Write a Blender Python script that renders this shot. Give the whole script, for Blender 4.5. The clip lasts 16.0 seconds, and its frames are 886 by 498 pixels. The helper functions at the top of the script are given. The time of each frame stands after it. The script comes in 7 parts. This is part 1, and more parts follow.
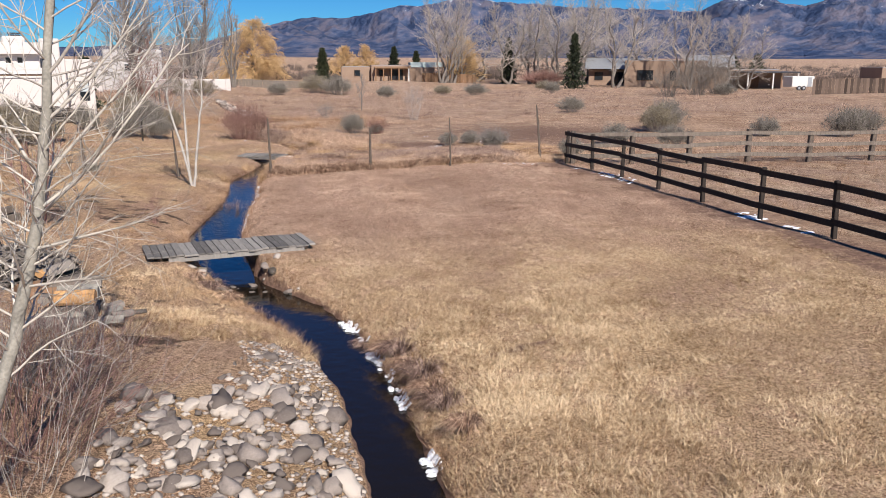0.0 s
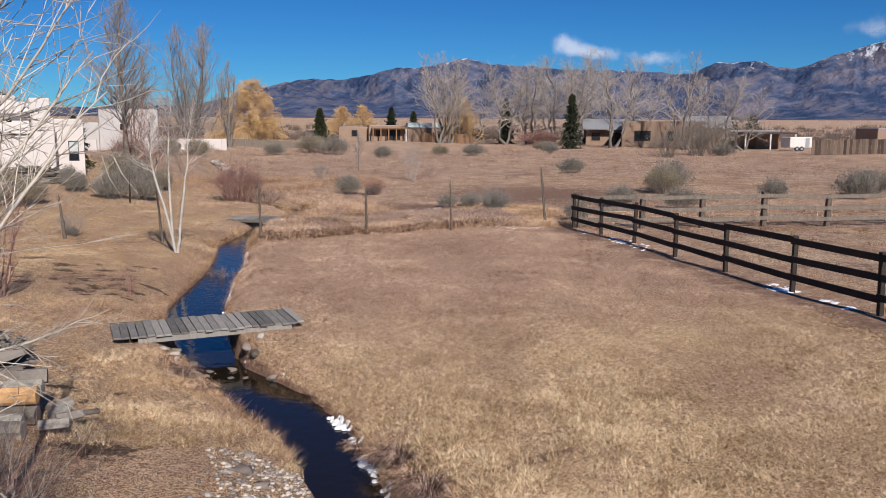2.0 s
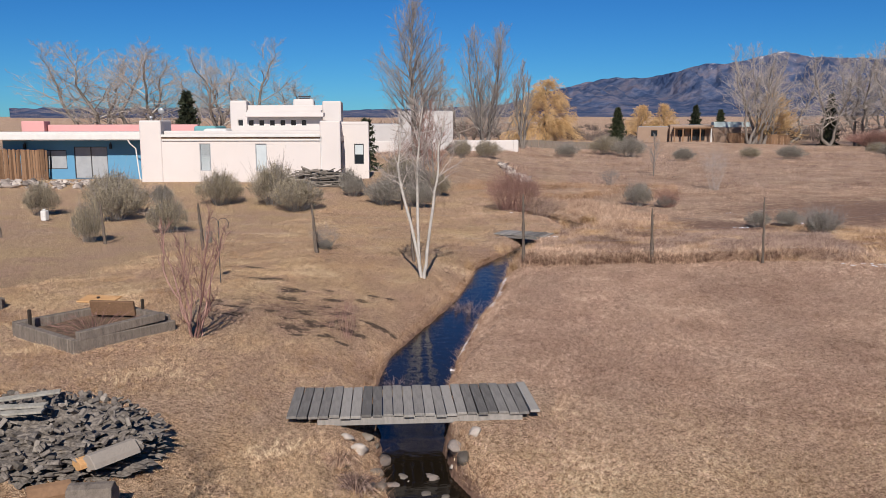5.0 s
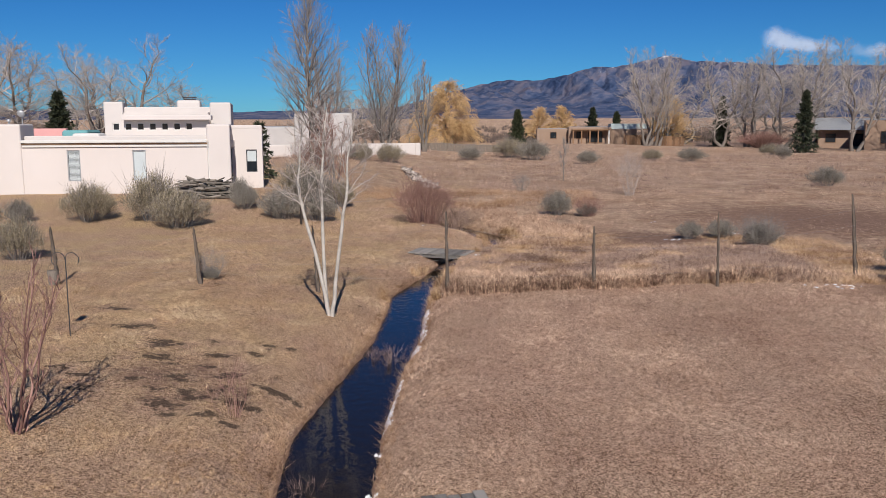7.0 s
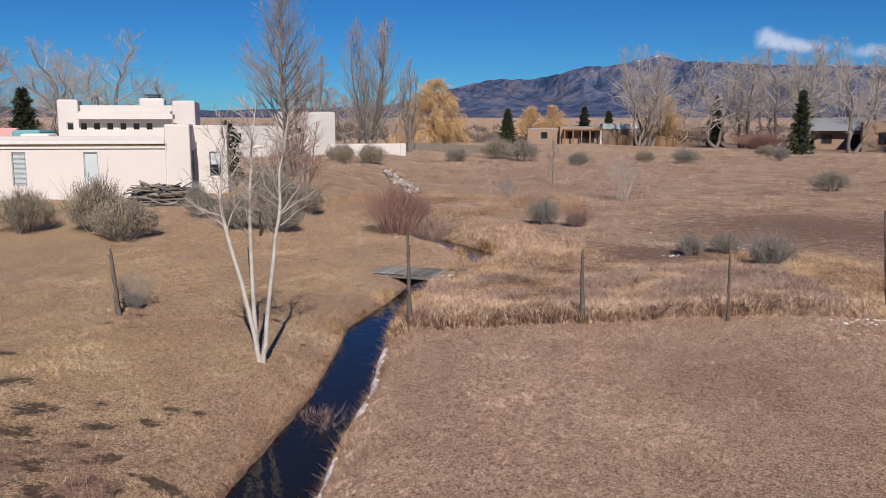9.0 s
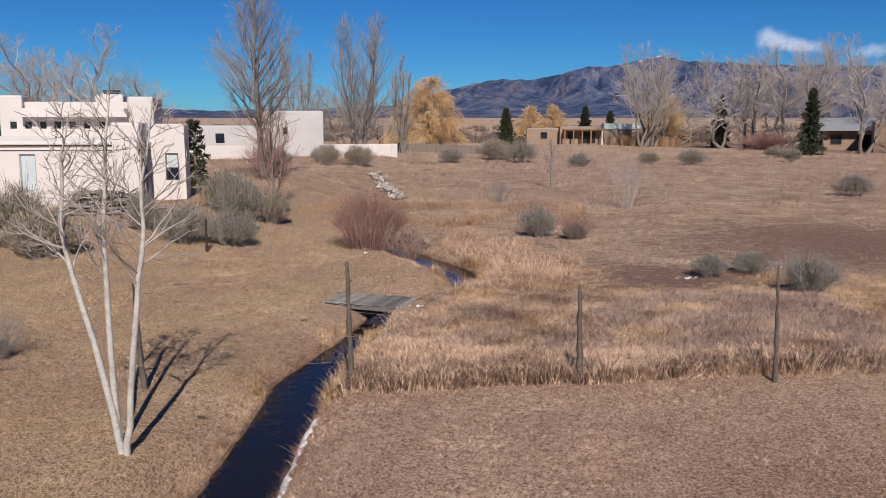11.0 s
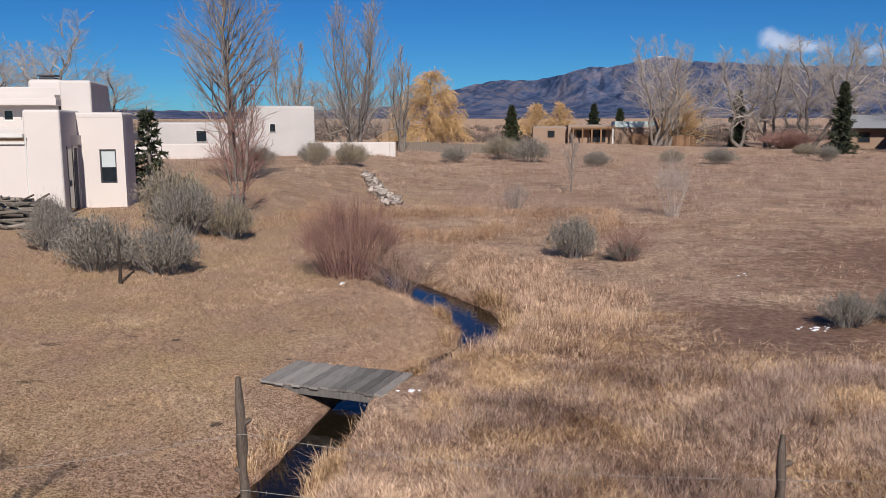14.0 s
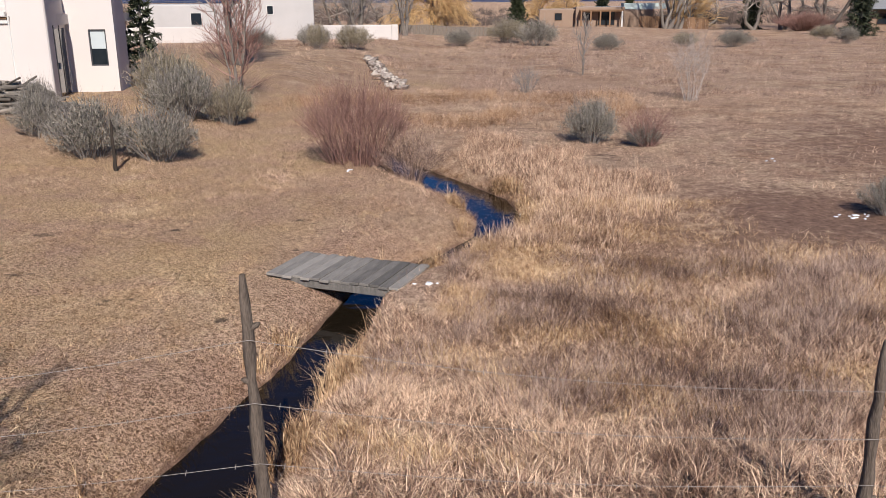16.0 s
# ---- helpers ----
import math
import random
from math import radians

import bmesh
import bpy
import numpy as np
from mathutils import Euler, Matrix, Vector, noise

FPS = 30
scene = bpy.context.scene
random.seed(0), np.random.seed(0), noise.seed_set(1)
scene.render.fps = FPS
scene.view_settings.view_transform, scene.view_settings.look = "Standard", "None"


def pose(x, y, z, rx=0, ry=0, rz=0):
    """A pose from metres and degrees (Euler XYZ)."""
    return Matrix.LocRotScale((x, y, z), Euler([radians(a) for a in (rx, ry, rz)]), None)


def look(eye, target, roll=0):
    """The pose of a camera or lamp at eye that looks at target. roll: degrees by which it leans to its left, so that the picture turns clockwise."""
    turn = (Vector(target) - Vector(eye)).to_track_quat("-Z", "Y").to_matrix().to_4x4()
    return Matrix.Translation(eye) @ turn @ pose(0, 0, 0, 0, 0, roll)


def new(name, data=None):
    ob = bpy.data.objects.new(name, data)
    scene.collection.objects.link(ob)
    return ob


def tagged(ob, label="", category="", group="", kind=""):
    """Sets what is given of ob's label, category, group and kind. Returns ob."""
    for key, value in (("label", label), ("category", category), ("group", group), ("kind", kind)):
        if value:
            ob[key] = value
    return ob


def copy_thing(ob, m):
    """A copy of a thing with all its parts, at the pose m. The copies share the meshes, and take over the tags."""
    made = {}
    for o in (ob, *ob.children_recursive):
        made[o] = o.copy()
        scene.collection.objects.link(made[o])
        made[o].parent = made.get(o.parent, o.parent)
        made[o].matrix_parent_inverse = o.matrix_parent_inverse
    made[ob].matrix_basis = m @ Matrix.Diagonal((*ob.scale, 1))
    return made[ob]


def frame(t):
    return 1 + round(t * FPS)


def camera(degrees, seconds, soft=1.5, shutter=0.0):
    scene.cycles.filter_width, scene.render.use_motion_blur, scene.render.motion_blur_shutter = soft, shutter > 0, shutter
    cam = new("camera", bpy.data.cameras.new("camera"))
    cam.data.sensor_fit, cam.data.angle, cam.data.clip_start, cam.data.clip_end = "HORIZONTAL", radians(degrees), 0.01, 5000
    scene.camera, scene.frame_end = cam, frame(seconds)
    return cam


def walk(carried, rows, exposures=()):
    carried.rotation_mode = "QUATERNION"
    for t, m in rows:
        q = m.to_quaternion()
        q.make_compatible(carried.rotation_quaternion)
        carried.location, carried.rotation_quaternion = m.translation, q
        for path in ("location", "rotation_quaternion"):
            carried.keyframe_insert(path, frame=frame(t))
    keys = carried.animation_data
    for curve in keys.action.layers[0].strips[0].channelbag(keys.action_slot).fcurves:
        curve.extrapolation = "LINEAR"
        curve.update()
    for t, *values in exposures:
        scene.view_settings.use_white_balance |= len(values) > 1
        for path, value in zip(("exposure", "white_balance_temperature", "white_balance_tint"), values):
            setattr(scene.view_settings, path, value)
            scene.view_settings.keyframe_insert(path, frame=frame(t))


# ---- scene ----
cam = camera(56.0, 16.0, soft=0.8)
PATH = [
    (0, (3.777, -16.633, 4.068), (4.024, -14.697, 3.628), 0.2),
    (0.1, (3.733, -16.616, 4.023), (3.988, -14.663, 3.674), 0.3),
    (0.2, (3.733, -16.616, 4.023), (3.989, -14.657, 3.713), 0.3),
    (0.3, (3.733, -16.616, 4.023), (3.989, -14.656, 3.717), 0.3),
    (0.5, (3.733, -16.616, 4.023), (3.989, -14.656, 3.717), 0.3),
    (1, (3.719, -16.387, 4.031), (3.975, -14.427, 3.725), 0.2),
    (1.5, (3.75, -15.747, 4.032), (4.006, -13.787, 3.727), 0.2),
    (2, (3.876, -14.843, 4.048), (4.134, -12.883, 3.746), 0.3),
    (2.5, (4.098, -13.881, 4.029), (4.358, -11.92, 3.732), 0.4),
    (3, (4.373, -12.9, 4.031), (4.605, -10.936, 3.733), 0.4),
    (3.5, (4.445, -12.029, 4.002), (4.426, -10.051, 3.702), 0.0),
    (4, (4.521, -11.212, 4.025), (4.254, -9.253, 3.724), -0.3),
    (4.5, (4.492, -10.39, 4.047), (4.047, -8.463, 3.747), -0.5),
    (4.7, (4.47, -10.209, 4.099), (4.026, -8.283, 3.796), -0.3),
    (6.8, (3.432, -6.761, 4.239), (3.052, -4.821, 3.938), -0.3),
    (7, (3.337, -6.413, 4.229), (3.138, -4.446, 3.928), -0.2),
    (7.5, (3.282, -5.652, 4.282), (3.104, -3.683, 3.981), -0.1),
    (8, (3.327, -4.836, 4.352), (3.149, -2.867, 4.049), -0.0),
    (8.5, (3.441, -4.057, 4.362), (3.262, -2.088, 4.058), -0.0),
    (9, (3.654, -3.133, 4.321), (3.474, -1.164, 4.017), -0.0),
    (11.5, (4.041, 2.618, 4.153), (3.858, 4.586, 3.851), 0.0),
    (12, (3.946, 4.005, 4.06), (3.762, 5.974, 3.759), -0.0),
    (12.5, (3.823, 5.182, 3.972), (3.638, 7.15, 3.671), -0.1),
    (13, (3.634, 6.487, 3.9), (3.449, 8.455, 3.598), -0.0),
    (13.5, (3.444, 7.585, 3.823), (3.258, 9.553, 3.522), -0.1),
    (14, (3.243, 8.644, 3.75), (3.057, 10.613, 3.449), -0.1),
    (14.5, (3.099, 9.454, 3.641), (2.906, 11.422, 3.343), -0.2),
    (14.85, (3.045, 9.588, 3.569), (2.852, 11.556, 3.267), -0.2),
    (15, (3.045, 9.588, 3.569), (2.853, 11.55, 3.231), -0.2),
    (15.1, (3.033, 9.584, 3.561), (2.842, 11.526, 3.125), -0.2),
    (15.2, (3.021, 9.579, 3.553), (2.832, 11.498, 3.022), -0.2),
    (15.3, (3.009, 9.574, 3.545), (2.821, 11.477, 2.959), -0.2),
    (15.4, (2.997, 9.569, 3.536), (2.81, 11.464, 2.925), -0.2),
    (15.5, (2.985, 9.565, 3.528), (2.797, 11.458, 2.913), -0.2),
    (15.8, (2.985, 9.565, 3.528), (2.797, 11.459, 2.916), -0.2),
    (15.9, (2.985, 9.565, 3.528), (2.797, 11.463, 2.928), -0.2),
    (16, (2.933, 9.532, 3.515), (2.746, 11.443, 2.955), -0.3),
]
walk(cam, [(t, look(eye, target, roll)) for t, eye, target, roll in PATH],
     exposures=[(0, 0.42), (0.3, 0.3), (1.0, 0.2), (4.7, 0.18), (6.8, 0.1), (15.4, 0.1), (16.0, 0.3)])

# ---- world, sun, exposure ----
SUN_AZ, SUN_EL = 166.0, 36.0          # compass bearing from +y clockwise, elevation (degrees)
world = bpy.data.worlds.new("world")
scene.world = world
world.use_nodes = True
wn = world.node_tree.nodes
sky = wn.new("ShaderNodeTexSky")
sky.sky_type = "NISHITA"
sky.sun_disc = False
sky.sun_elevation = radians(SUN_EL)
sky.sun_rotation = radians(SUN_AZ)
sky.altitude = 2100
sky.air_density = 1.0
sky.dust_density = 0.0
sky.ozone_density = 3.0
wn["Background"].inputs["Strength"].default_value = 0.042
deep = wn.new("ShaderNodeHueSaturation")
deep.inputs["Saturation"].default_value = 1.2
world.node_tree.links.new(sky.outputs[0], deep.inputs["Color"])
tint = wn.new("ShaderNodeMix")
tint.data_type, tint.blend_type = "RGBA", "MULTIPLY"
tint.inputs[0].default_value = 1.0
tint.inputs[7].default_value = (0.36, 0.93, 1.47, 1)
world.node_tree.links.new(deep.outputs[0], tint.inputs[6])
world.node_tree.links.new(tint.outputs[2], wn["Background"].inputs["Color"])

sun = new("sun", bpy.data.lights.new("sun", "SUN"))
sun.data.energy = 5.0
sun.data.angle = radians(0.53)
sun.data.color = (1.0, 0.94, 0.88)
saz, sel = radians(SUN_AZ), radians(SUN_EL)
SUN_DIR = Vector((math.sin(saz) * math.cos(sel), math.cos(saz) * math.cos(sel), math.sin(sel)))
sun.rotation_mode = "QUATERNION"
sun.rotation_quaternion = SUN_DIR.to_track_quat("Z", "Y")


# ---- materials ----
def material(name, dark, light, scale=4.0, rough=0.85, bump=0.3, fine=40.0, metal=0.0, island=0.0, stretch=(1, 1, 1), spec=0.3, third=None):
    """A surface whose colour wanders between two tones at a coarse and a fine scale, with fine relief."""
    m = bpy.data.materials.new(name)
    m.use_nodes = True
    n, l = m.node_tree.nodes, m.node_tree.links
    bsdf = n["Principled BSDF"]
    bsdf.inputs["Roughness"].default_value = rough
    bsdf.inputs["Metallic"].default_value = metal
    bsdf.inputs["Specular IOR Level"].default_value = spec
    co = n.new("ShaderNodeTexCoord")
    mp = n.new("ShaderNodeMapping")
    mp.inputs["Scale"].default_value = stretch
    l.new(co.outputs["Object"], mp.inputs["Vector"])
    coarse = n.new("ShaderNodeTexNoise")
    coarse.inputs["Scale"].default_value = scale
    coarse.inputs["Detail"].default_value = 5
    grain = n.new("ShaderNodeTexNoise")
    grain.inputs["Scale"].default_value = fine
    grain.inputs["Detail"].default_value = 4
    for t in (coarse, grain):
        l.new(mp.outputs[0], t.inputs["Vector"])
    add = n.new("ShaderNodeMath")
    add.operation = "MULTIPLY_ADD"
    add.inputs[1].default_value = 0.5
    l.new(grain.outputs["Fac"], add.inputs[0])
    half = n.new("ShaderNodeMath")
    half.operation = "MULTIPLY"
    half.inputs[1].default_value = 0.5
    l.new(coarse.outputs["Fac"], half.inputs[0])
    l.new(half.outputs[0], add.inputs[2])
    fac = add.outputs[0]
    if island:
        geo = n.new("ShaderNodeNewGeometry")
        oi = n.new("ShaderNodeObjectInfo")
        both = n.new("ShaderNodeMath")
        both.operation = "ADD"
        l.new(geo.outputs["Random Per Island"], both.inputs[0])
        l.new(oi.outputs["Random"], both.inputs[1])
        frac = n.new("ShaderNodeMath")
        frac.operation = "FRACT"
        l.new(both.outputs[0], frac.inputs[0])
        mixr = n.new("ShaderNodeMix")
        mixr.inputs[0].default_value = island
        l.new(fac, mixr.inputs[2])
        l.new(frac.outputs[0], mixr.inputs[3])
        fac = mixr.outputs[0]
    ramp = n.new("ShaderNodeValToRGB")
    lo, hi = (0.3, 0.7) if not island else (0.5 - 0.07 - 0.27 * island, 0.5 + 0.07 + 0.27 * island)
    ramp.color_ramp.elements[0].position, ramp.color_ramp.elements[0].color = lo, (*dark, 1)
    ramp.color_ramp.elements[1].position, ramp.color_ramp.elements[1].color = hi, (*light, 1)
    if third:
        e = ramp.color_ramp.elements.new(0.5)
        e.color = (*third, 1)
    l.new(fac, ramp.inputs[0])
    l.new(ramp.outputs[0], bsdf.inputs["Base Color"])
    if bump:
        b = n.new("ShaderNodeBump")
        b.inputs["Strength"].default_value = bump
        b.inputs["Distance"].default_value = 0.02
        l.new(add.outputs[0], b.inputs["Height"])
        l.new(b.outputs[0], bsdf.inputs["Normal"])
    return m


STUCCO = material("stucco", (0.565, 0.508, 0.472), (0.625, 0.565, 0.528), 0.6, 0.9, 0.25, 60)
STUCCO_WHITE = material("white_stucco", (0.50, 0.455, 0.425), (0.60, 0.55, 0.515), 0.6, 0.9, 0.2, 60)
STUCCO_GREY = material("grey_stucco", (0.40, 0.375, 0.36), (0.50, 0.47, 0.45), 0.6, 0.9, 0.2, 60)
STUCCO_TAN = material("tan_stucco", (0.24, 0.165, 0.12), (0.31, 0.22, 0.16), 0.5, 0.92, 0.2, 50)
BLUE_WALL = material("blue_stucco", (0.09, 0.24, 0.38), (0.12, 0.29, 0.44), 0.8, 0.85, 0.2, 60)
PINK = material("pink_parapet", (0.55, 0.27, 0.26), (0.62, 0.32, 0.30), 1.0, 0.9, 0.1, 40)
WHITE_TRIM = material("white_trim", (0.54, 0.52, 0.49), (0.66, 0.64, 0.60), 3, 0.6, 0.1, 60)
GREY_METAL = material("grey_metal", (0.32, 0.33, 0.34), (0.42, 0.43, 0.44), 3, 0.45, 0.05, 60, metal=0.4)
DARK_METAL = material("dark_metal", (0.03, 0.03, 0.035), (0.06, 0.06, 0.065), 6, 0.5, 0.1, 60)
PALE_ROOF = material("pale_green_roof", (0.34, 0.40, 0.38), (0.46, 0.52, 0.50), 2, 0.6, 0.1, 30)
TEAL_ROOF = material("teal_roof", (0.10, 0.26, 0.27), (0.15, 0.34, 0.35), 2, 0.6, 0.1, 30)
WEATHERED = material("weathered_wood", (0.11, 0.101, 0.092), (0.32, 0.293, 0.262), 3.0, 0.85, 0.6, 30, island=0.35, stretch=(6, 1, 1))
GREY_POST = material("old_grey_wood", (0.085, 0.068, 0.055), (0.26, 0.215, 0.175), 5.0, 0.9, 0.7, 40, stretch=(3, 3, 0.5))
OLD_BOARD = material("old_brown_board", (0.045, 0.031, 0.024), (0.15, 0.105, 0.08), 3.0, 0.9, 0.4, 30, island=0.5)
DARK_RAIL = material("dark_stained_wood", (0.018, 0.013, 0.010), (0.05, 0.036, 0.027), 3.0, 0.75, 0.4, 30)
BROWN_WOOD = material("brown_wood", (0.10, 0.055, 0.03), (0.24, 0.14, 0.08), 3.0, 0.85, 0.4, 30, island=0.4)
CUT_WOOD = material("fresh_cut_wood", (0.42, 0.22, 0.09), (0.62, 0.37, 0.17), 6.0, 0.8, 0.3, 40)
RUBBLE = material("bark_rubble", (0.045, 0.036, 0.03), (0.27, 0.232, 0.198), 9.0, 0.95, 1.0, 34)
DEAD_WOOD = material("dead_wood", (0.085, 0.072, 0.06), (0.29, 0.25, 0.21), 8.0, 0.9, 0.6, 40, island=0.5)
BARK_GREY = material("grey_bark", (0.10, 0.083, 0.07), (0.24, 0.205, 0.175), 4.0, 0.9, 0.5, 30)
BARK_PALE = material("pale_bark", (0.18, 0.165, 0.135), (0.40, 0.37, 0.315), 6.0, 0.85, 0.4, 40)
BARK_WHITE = material("white_bark", (0.27, 0.245, 0.215), (0.56, 0.51, 0.455), 8.0, 0.8, 0.3, 40)
TWIG = material("twigs", (0.155, 0.135, 0.124), (0.35, 0.31, 0.28), 5.0, 0.9, 0.2, 40, island=0.4)
TWIG_PALE = material("pale_twigs", (0.25, 0.215, 0.19), (0.52, 0.455, 0.40), 5.0, 0.9, 0.2, 40, island=0.4)
TWIG_NEAR = material("bleached_twigs", (0.30, 0.265, 0.23), (0.62, 0.56, 0.48), 5.0, 0.9, 0.2, 40, island=0.4)
TWIG_RED = material("red_twigs", (0.15, 0.075, 0.062), (0.37, 0.215, 0.175), 5.0, 0.85, 0.2, 40, island=0.5)
TWIG_GOLD = material("golden_twigs", (0.42, 0.26, 0.11), (0.72, 0.49, 0.25), 5.0, 0.85, 0.2, 40, island=0.5)
SAGE = material("sagebrush_leaves", (0.085, 0.075, 0.062), (0.33, 0.295, 0.245), 6.0, 0.9, 0.2, 40, island=0.5)
POST_BROWN = material("rough_brown_post", (0.045, 0.035, 0.028), (0.20, 0.155, 0.122), 7.0, 0.95, 1.0, 40, stretch=(4, 4, 0.6))
WIRE = material("rusty_wire", (0.20, 0.17, 0.15), (0.40, 0.36, 0.33), 6, 0.7, 0.1, 60)
TIP = material("chamisa_tips", (0.25, 0.20, 0.125), (0.50, 0.42, 0.29), 6.0, 0.9, 0.0, 40, island=0.5)
TWIG_BIRCH = material("birch_twigs", (0.25, 0.205, 0.18), (0.50, 0.43, 0.385), 5.0, 0.9, 0.2, 40, island=0.4)
CHAMISA = material("chamisa_leaves", (0.105, 0.085, 0.06), (0.35, 0.295, 0.21), 6.0, 0.9, 0.2, 40, island=0.5)
NEEDLES = material("conifer_needles", (0.012, 0.018, 0.010), (0.055, 0.062, 0.032), 3.0, 0.8, 0.3, 20, island=0.5)
JUNIPER = material("juniper_needles", (0.02, 0.03, 0.012), (0.06, 0.065, 0.03), 3.0, 0.85, 0.3, 20, island=0.5)
STONE = material("river_stone", (0.15, 0.122, 0.105), (0.52, 0.45, 0.385), 5.0, 0.85, 0.5, 40, island=0.6, third=(0.32, 0.268, 0.232))
WET_STONE = material("wet_stone", (0.05, 0.042, 0.035), (0.20, 0.17, 0.14), 6.0, 0.45, 0.4, 40, island=0.6)
SNOW = material("old_snow", (0.72, 0.74, 0.78), (0.88, 0.89, 0.92), 6.0, 0.6, 0.5, 30)
GLASS_DARK = material("window_glass", (0.012, 0.016, 0.02), (0.02, 0.026, 0.032), 1.0, 0.06, 0.0, 5, spec=0.6)
BLIND = material("window_blind", (0.42, 0.46, 0.47), (0.52, 0.56, 0.56), 2.0, 0.6, 0.0, 40)
CURTAIN = material("grey_curtain", (0.26, 0.27, 0.28), (0.36, 0.37, 0.38), 3.0, 0.8, 0.0, 40)
BRUSH = material("distant_brush", (0.055, 0.042, 0.036), (0.17, 0.125, 0.105), 0.02, 0.95, 0.0, 1.0, island=0.5)


def grass_material(name, dark, mid, light, scale=16.0, island=.5):
    """Dry blades: tone by clumps a few centimetres across, by wider patches and blade by blade."""
    m = bpy.data.materials.new(name)
    m.use_nodes = True
    n, l = m.node_tree.nodes, m.node_tree.links
    b = n["Principled BSDF"]
    b.inputs["Roughness"].default_value = .85
    b.inputs["Specular IOR Level"].default_value = .2
    co = n.new("ShaderNodeTexCoord").outputs["Object"]
    fac = None
    geo = n.new("ShaderNodeNewGeometry").outputs["Random Per Island"]
    for src, size, gain in ((None, scale, 2.3), (None, 1.6, 1.1), (None, .35, 1.4), (geo, 0, island)):
        if src is None:
            t = n.new("ShaderNodeTexNoise")
            t.inputs["Scale"].default_value, t.inputs["Detail"].default_value, t.inputs["Roughness"].default_value = size, 3, .6
            l.new(co, t.inputs["Vector"])
            src = t.outputs["Fac"]
        x = n.new("ShaderNodeMath")
        x.operation = "MULTIPLY_ADD"
        x.inputs[1].default_value = gain
        l.new(src, x.inputs[0])
        if fac is None:
            x.inputs[2].default_value = .5 - .5 * (2.3 + 1.1 + 1.4 + island)
        else:
            l.new(fac, x.inputs[2])
        fac = x.outputs[0]
    r = n.new("ShaderNodeValToRGB")
    e = r.color_ramp.elements
    e[0].position, e[0].color = .12, (*dark, 1)
    e[1].position, e[1].color = .92, (*light, 1)
    e.new(.5).color = (*mid, 1)
    l.new(fac, r.inputs[0])
    l.new(r.outputs[0], b.inputs["Base Color"])
    return m


GRASS_MAT = grass_material("dry_grass", (0.125, 0.068, 0.042), (0.45, 0.292, 0.207), (0.84, 0.62, 0.46))
GRASS_GOLD = grass_material("golden_dry_grass", (0.14, 0.072, 0.036), (0.47, 0.295, 0.165), (0.82, 0.60, 0.375))
GRASS_PALE = grass_material("pale_straw_grass", (0.18, 0.105, 0.054), (0.52, 0.37, 0.222), (0.84, 0.66, 0.44))
REED_MAT = grass_material("dry_reeds", (0.15, 0.086, 0.06), (0.43, 0.275, 0.19), (0.84, 0.61, 0.435), 9, .9)
RUST_GRASS = grass_material("rusty_grass", (0.11, 0.056, 0.03), (0.31, 0.185, 0.11), (0.54, 0.36, 0.23), 9)
WEED_GREY = grass_material("grey_weeds", (0.09, 0.053, 0.043), (0.29, 0.19, 0.15), (0.60, 0.44, 0.35), 9, .8)


# ---- mesh helpers ----
def part(name, bm, mat, parent=None, label=""):
    """One mesh object from a bmesh, under a thing or a part."""
    me = bpy.data.meshes.new(name)
    bm.to_mesh(me)
    bm.free()
    me.materials.append(mat)
    ob = new(name, me)
    if parent is not None:
        ob.parent = parent
    if label:
        tagged(ob, label)
    return ob


def raw(name, verts, faces, mat, parent=None, smooth=False):
    """One mesh object from arrays; faces all have the same number of corners."""
    me = bpy.data.meshes.new(name)
    verts = np.asarray(verts, np.float32)
    faces = np.asarray(faces, np.int32)
    k = faces.shape[1]
    me.vertices.add(len(verts))
    me.vertices.foreach_set("co", verts.ravel())
    me.loops.add(faces.size)
    me.loops.foreach_set("vertex_index", faces.ravel())
    me.polygons.add(len(faces))
    me.polygons.foreach_set("loop_start", np.arange(0, faces.size, k, dtype=np.int32))
    me.polygons.foreach_set("loop_total", np.full(len(faces), k, np.int32))
    if smooth:
        me.polygons.foreach_set("use_smooth", np.ones(len(faces), bool))
    me.update(calc_edges=True)
    me.materials.append(mat)
    ob = new(name, me)
    if parent is not None:
        ob.parent = parent
    return ob


def empty(name, x, y, z, rz=0.0, label="", category="", group="", kind=""):
    ob = new(name)
    ob.matrix_basis = pose(x, y, z, 0, 0, rz)
    return tagged(ob, label, category, group, kind)


def box(x0, x1, y0, y1, z0, z1, bevel=0.0, seg=1, bm=None):
    bm = bm or bmesh.new()
    made = bmesh.ops.create_cube(bm, size=1.0)["verts"]
    for v in made:
        v.co = Vector((x0 + (v.co.x + 0.5) * (x1 - x0), y0 + (v.co.y + 0.5) * (y1 - y0), z0 + (v.co.z + 0.5) * (z1 - z0)))
    if bevel:
        edges = list({e for v in made for e in v.link_edges})
        bmesh.ops.bevel(bm, geom=edges, offset=bevel, segments=seg, profile=0.5, affect="EDGES")
    return bm


def smooth01(a, b, x):
    t = np.clip((np.asarray(x, float) - a) / (b - a), 0, 1)
    return t * t * (3 - 2 * t)


def tube(path, radii, sides, rng=None, wob=0.0):
    """A tapered tube along a path, told to a Heap, which makes all its tubes at once."""
    path = np.asarray(path, float)
    r = np.repeat(np.asarray(radii, float)[:, None], sides, 1)
    if rng is not None and wob:
        r = r * (1 + wob * rng.standard_normal(r.shape))
    return path, r


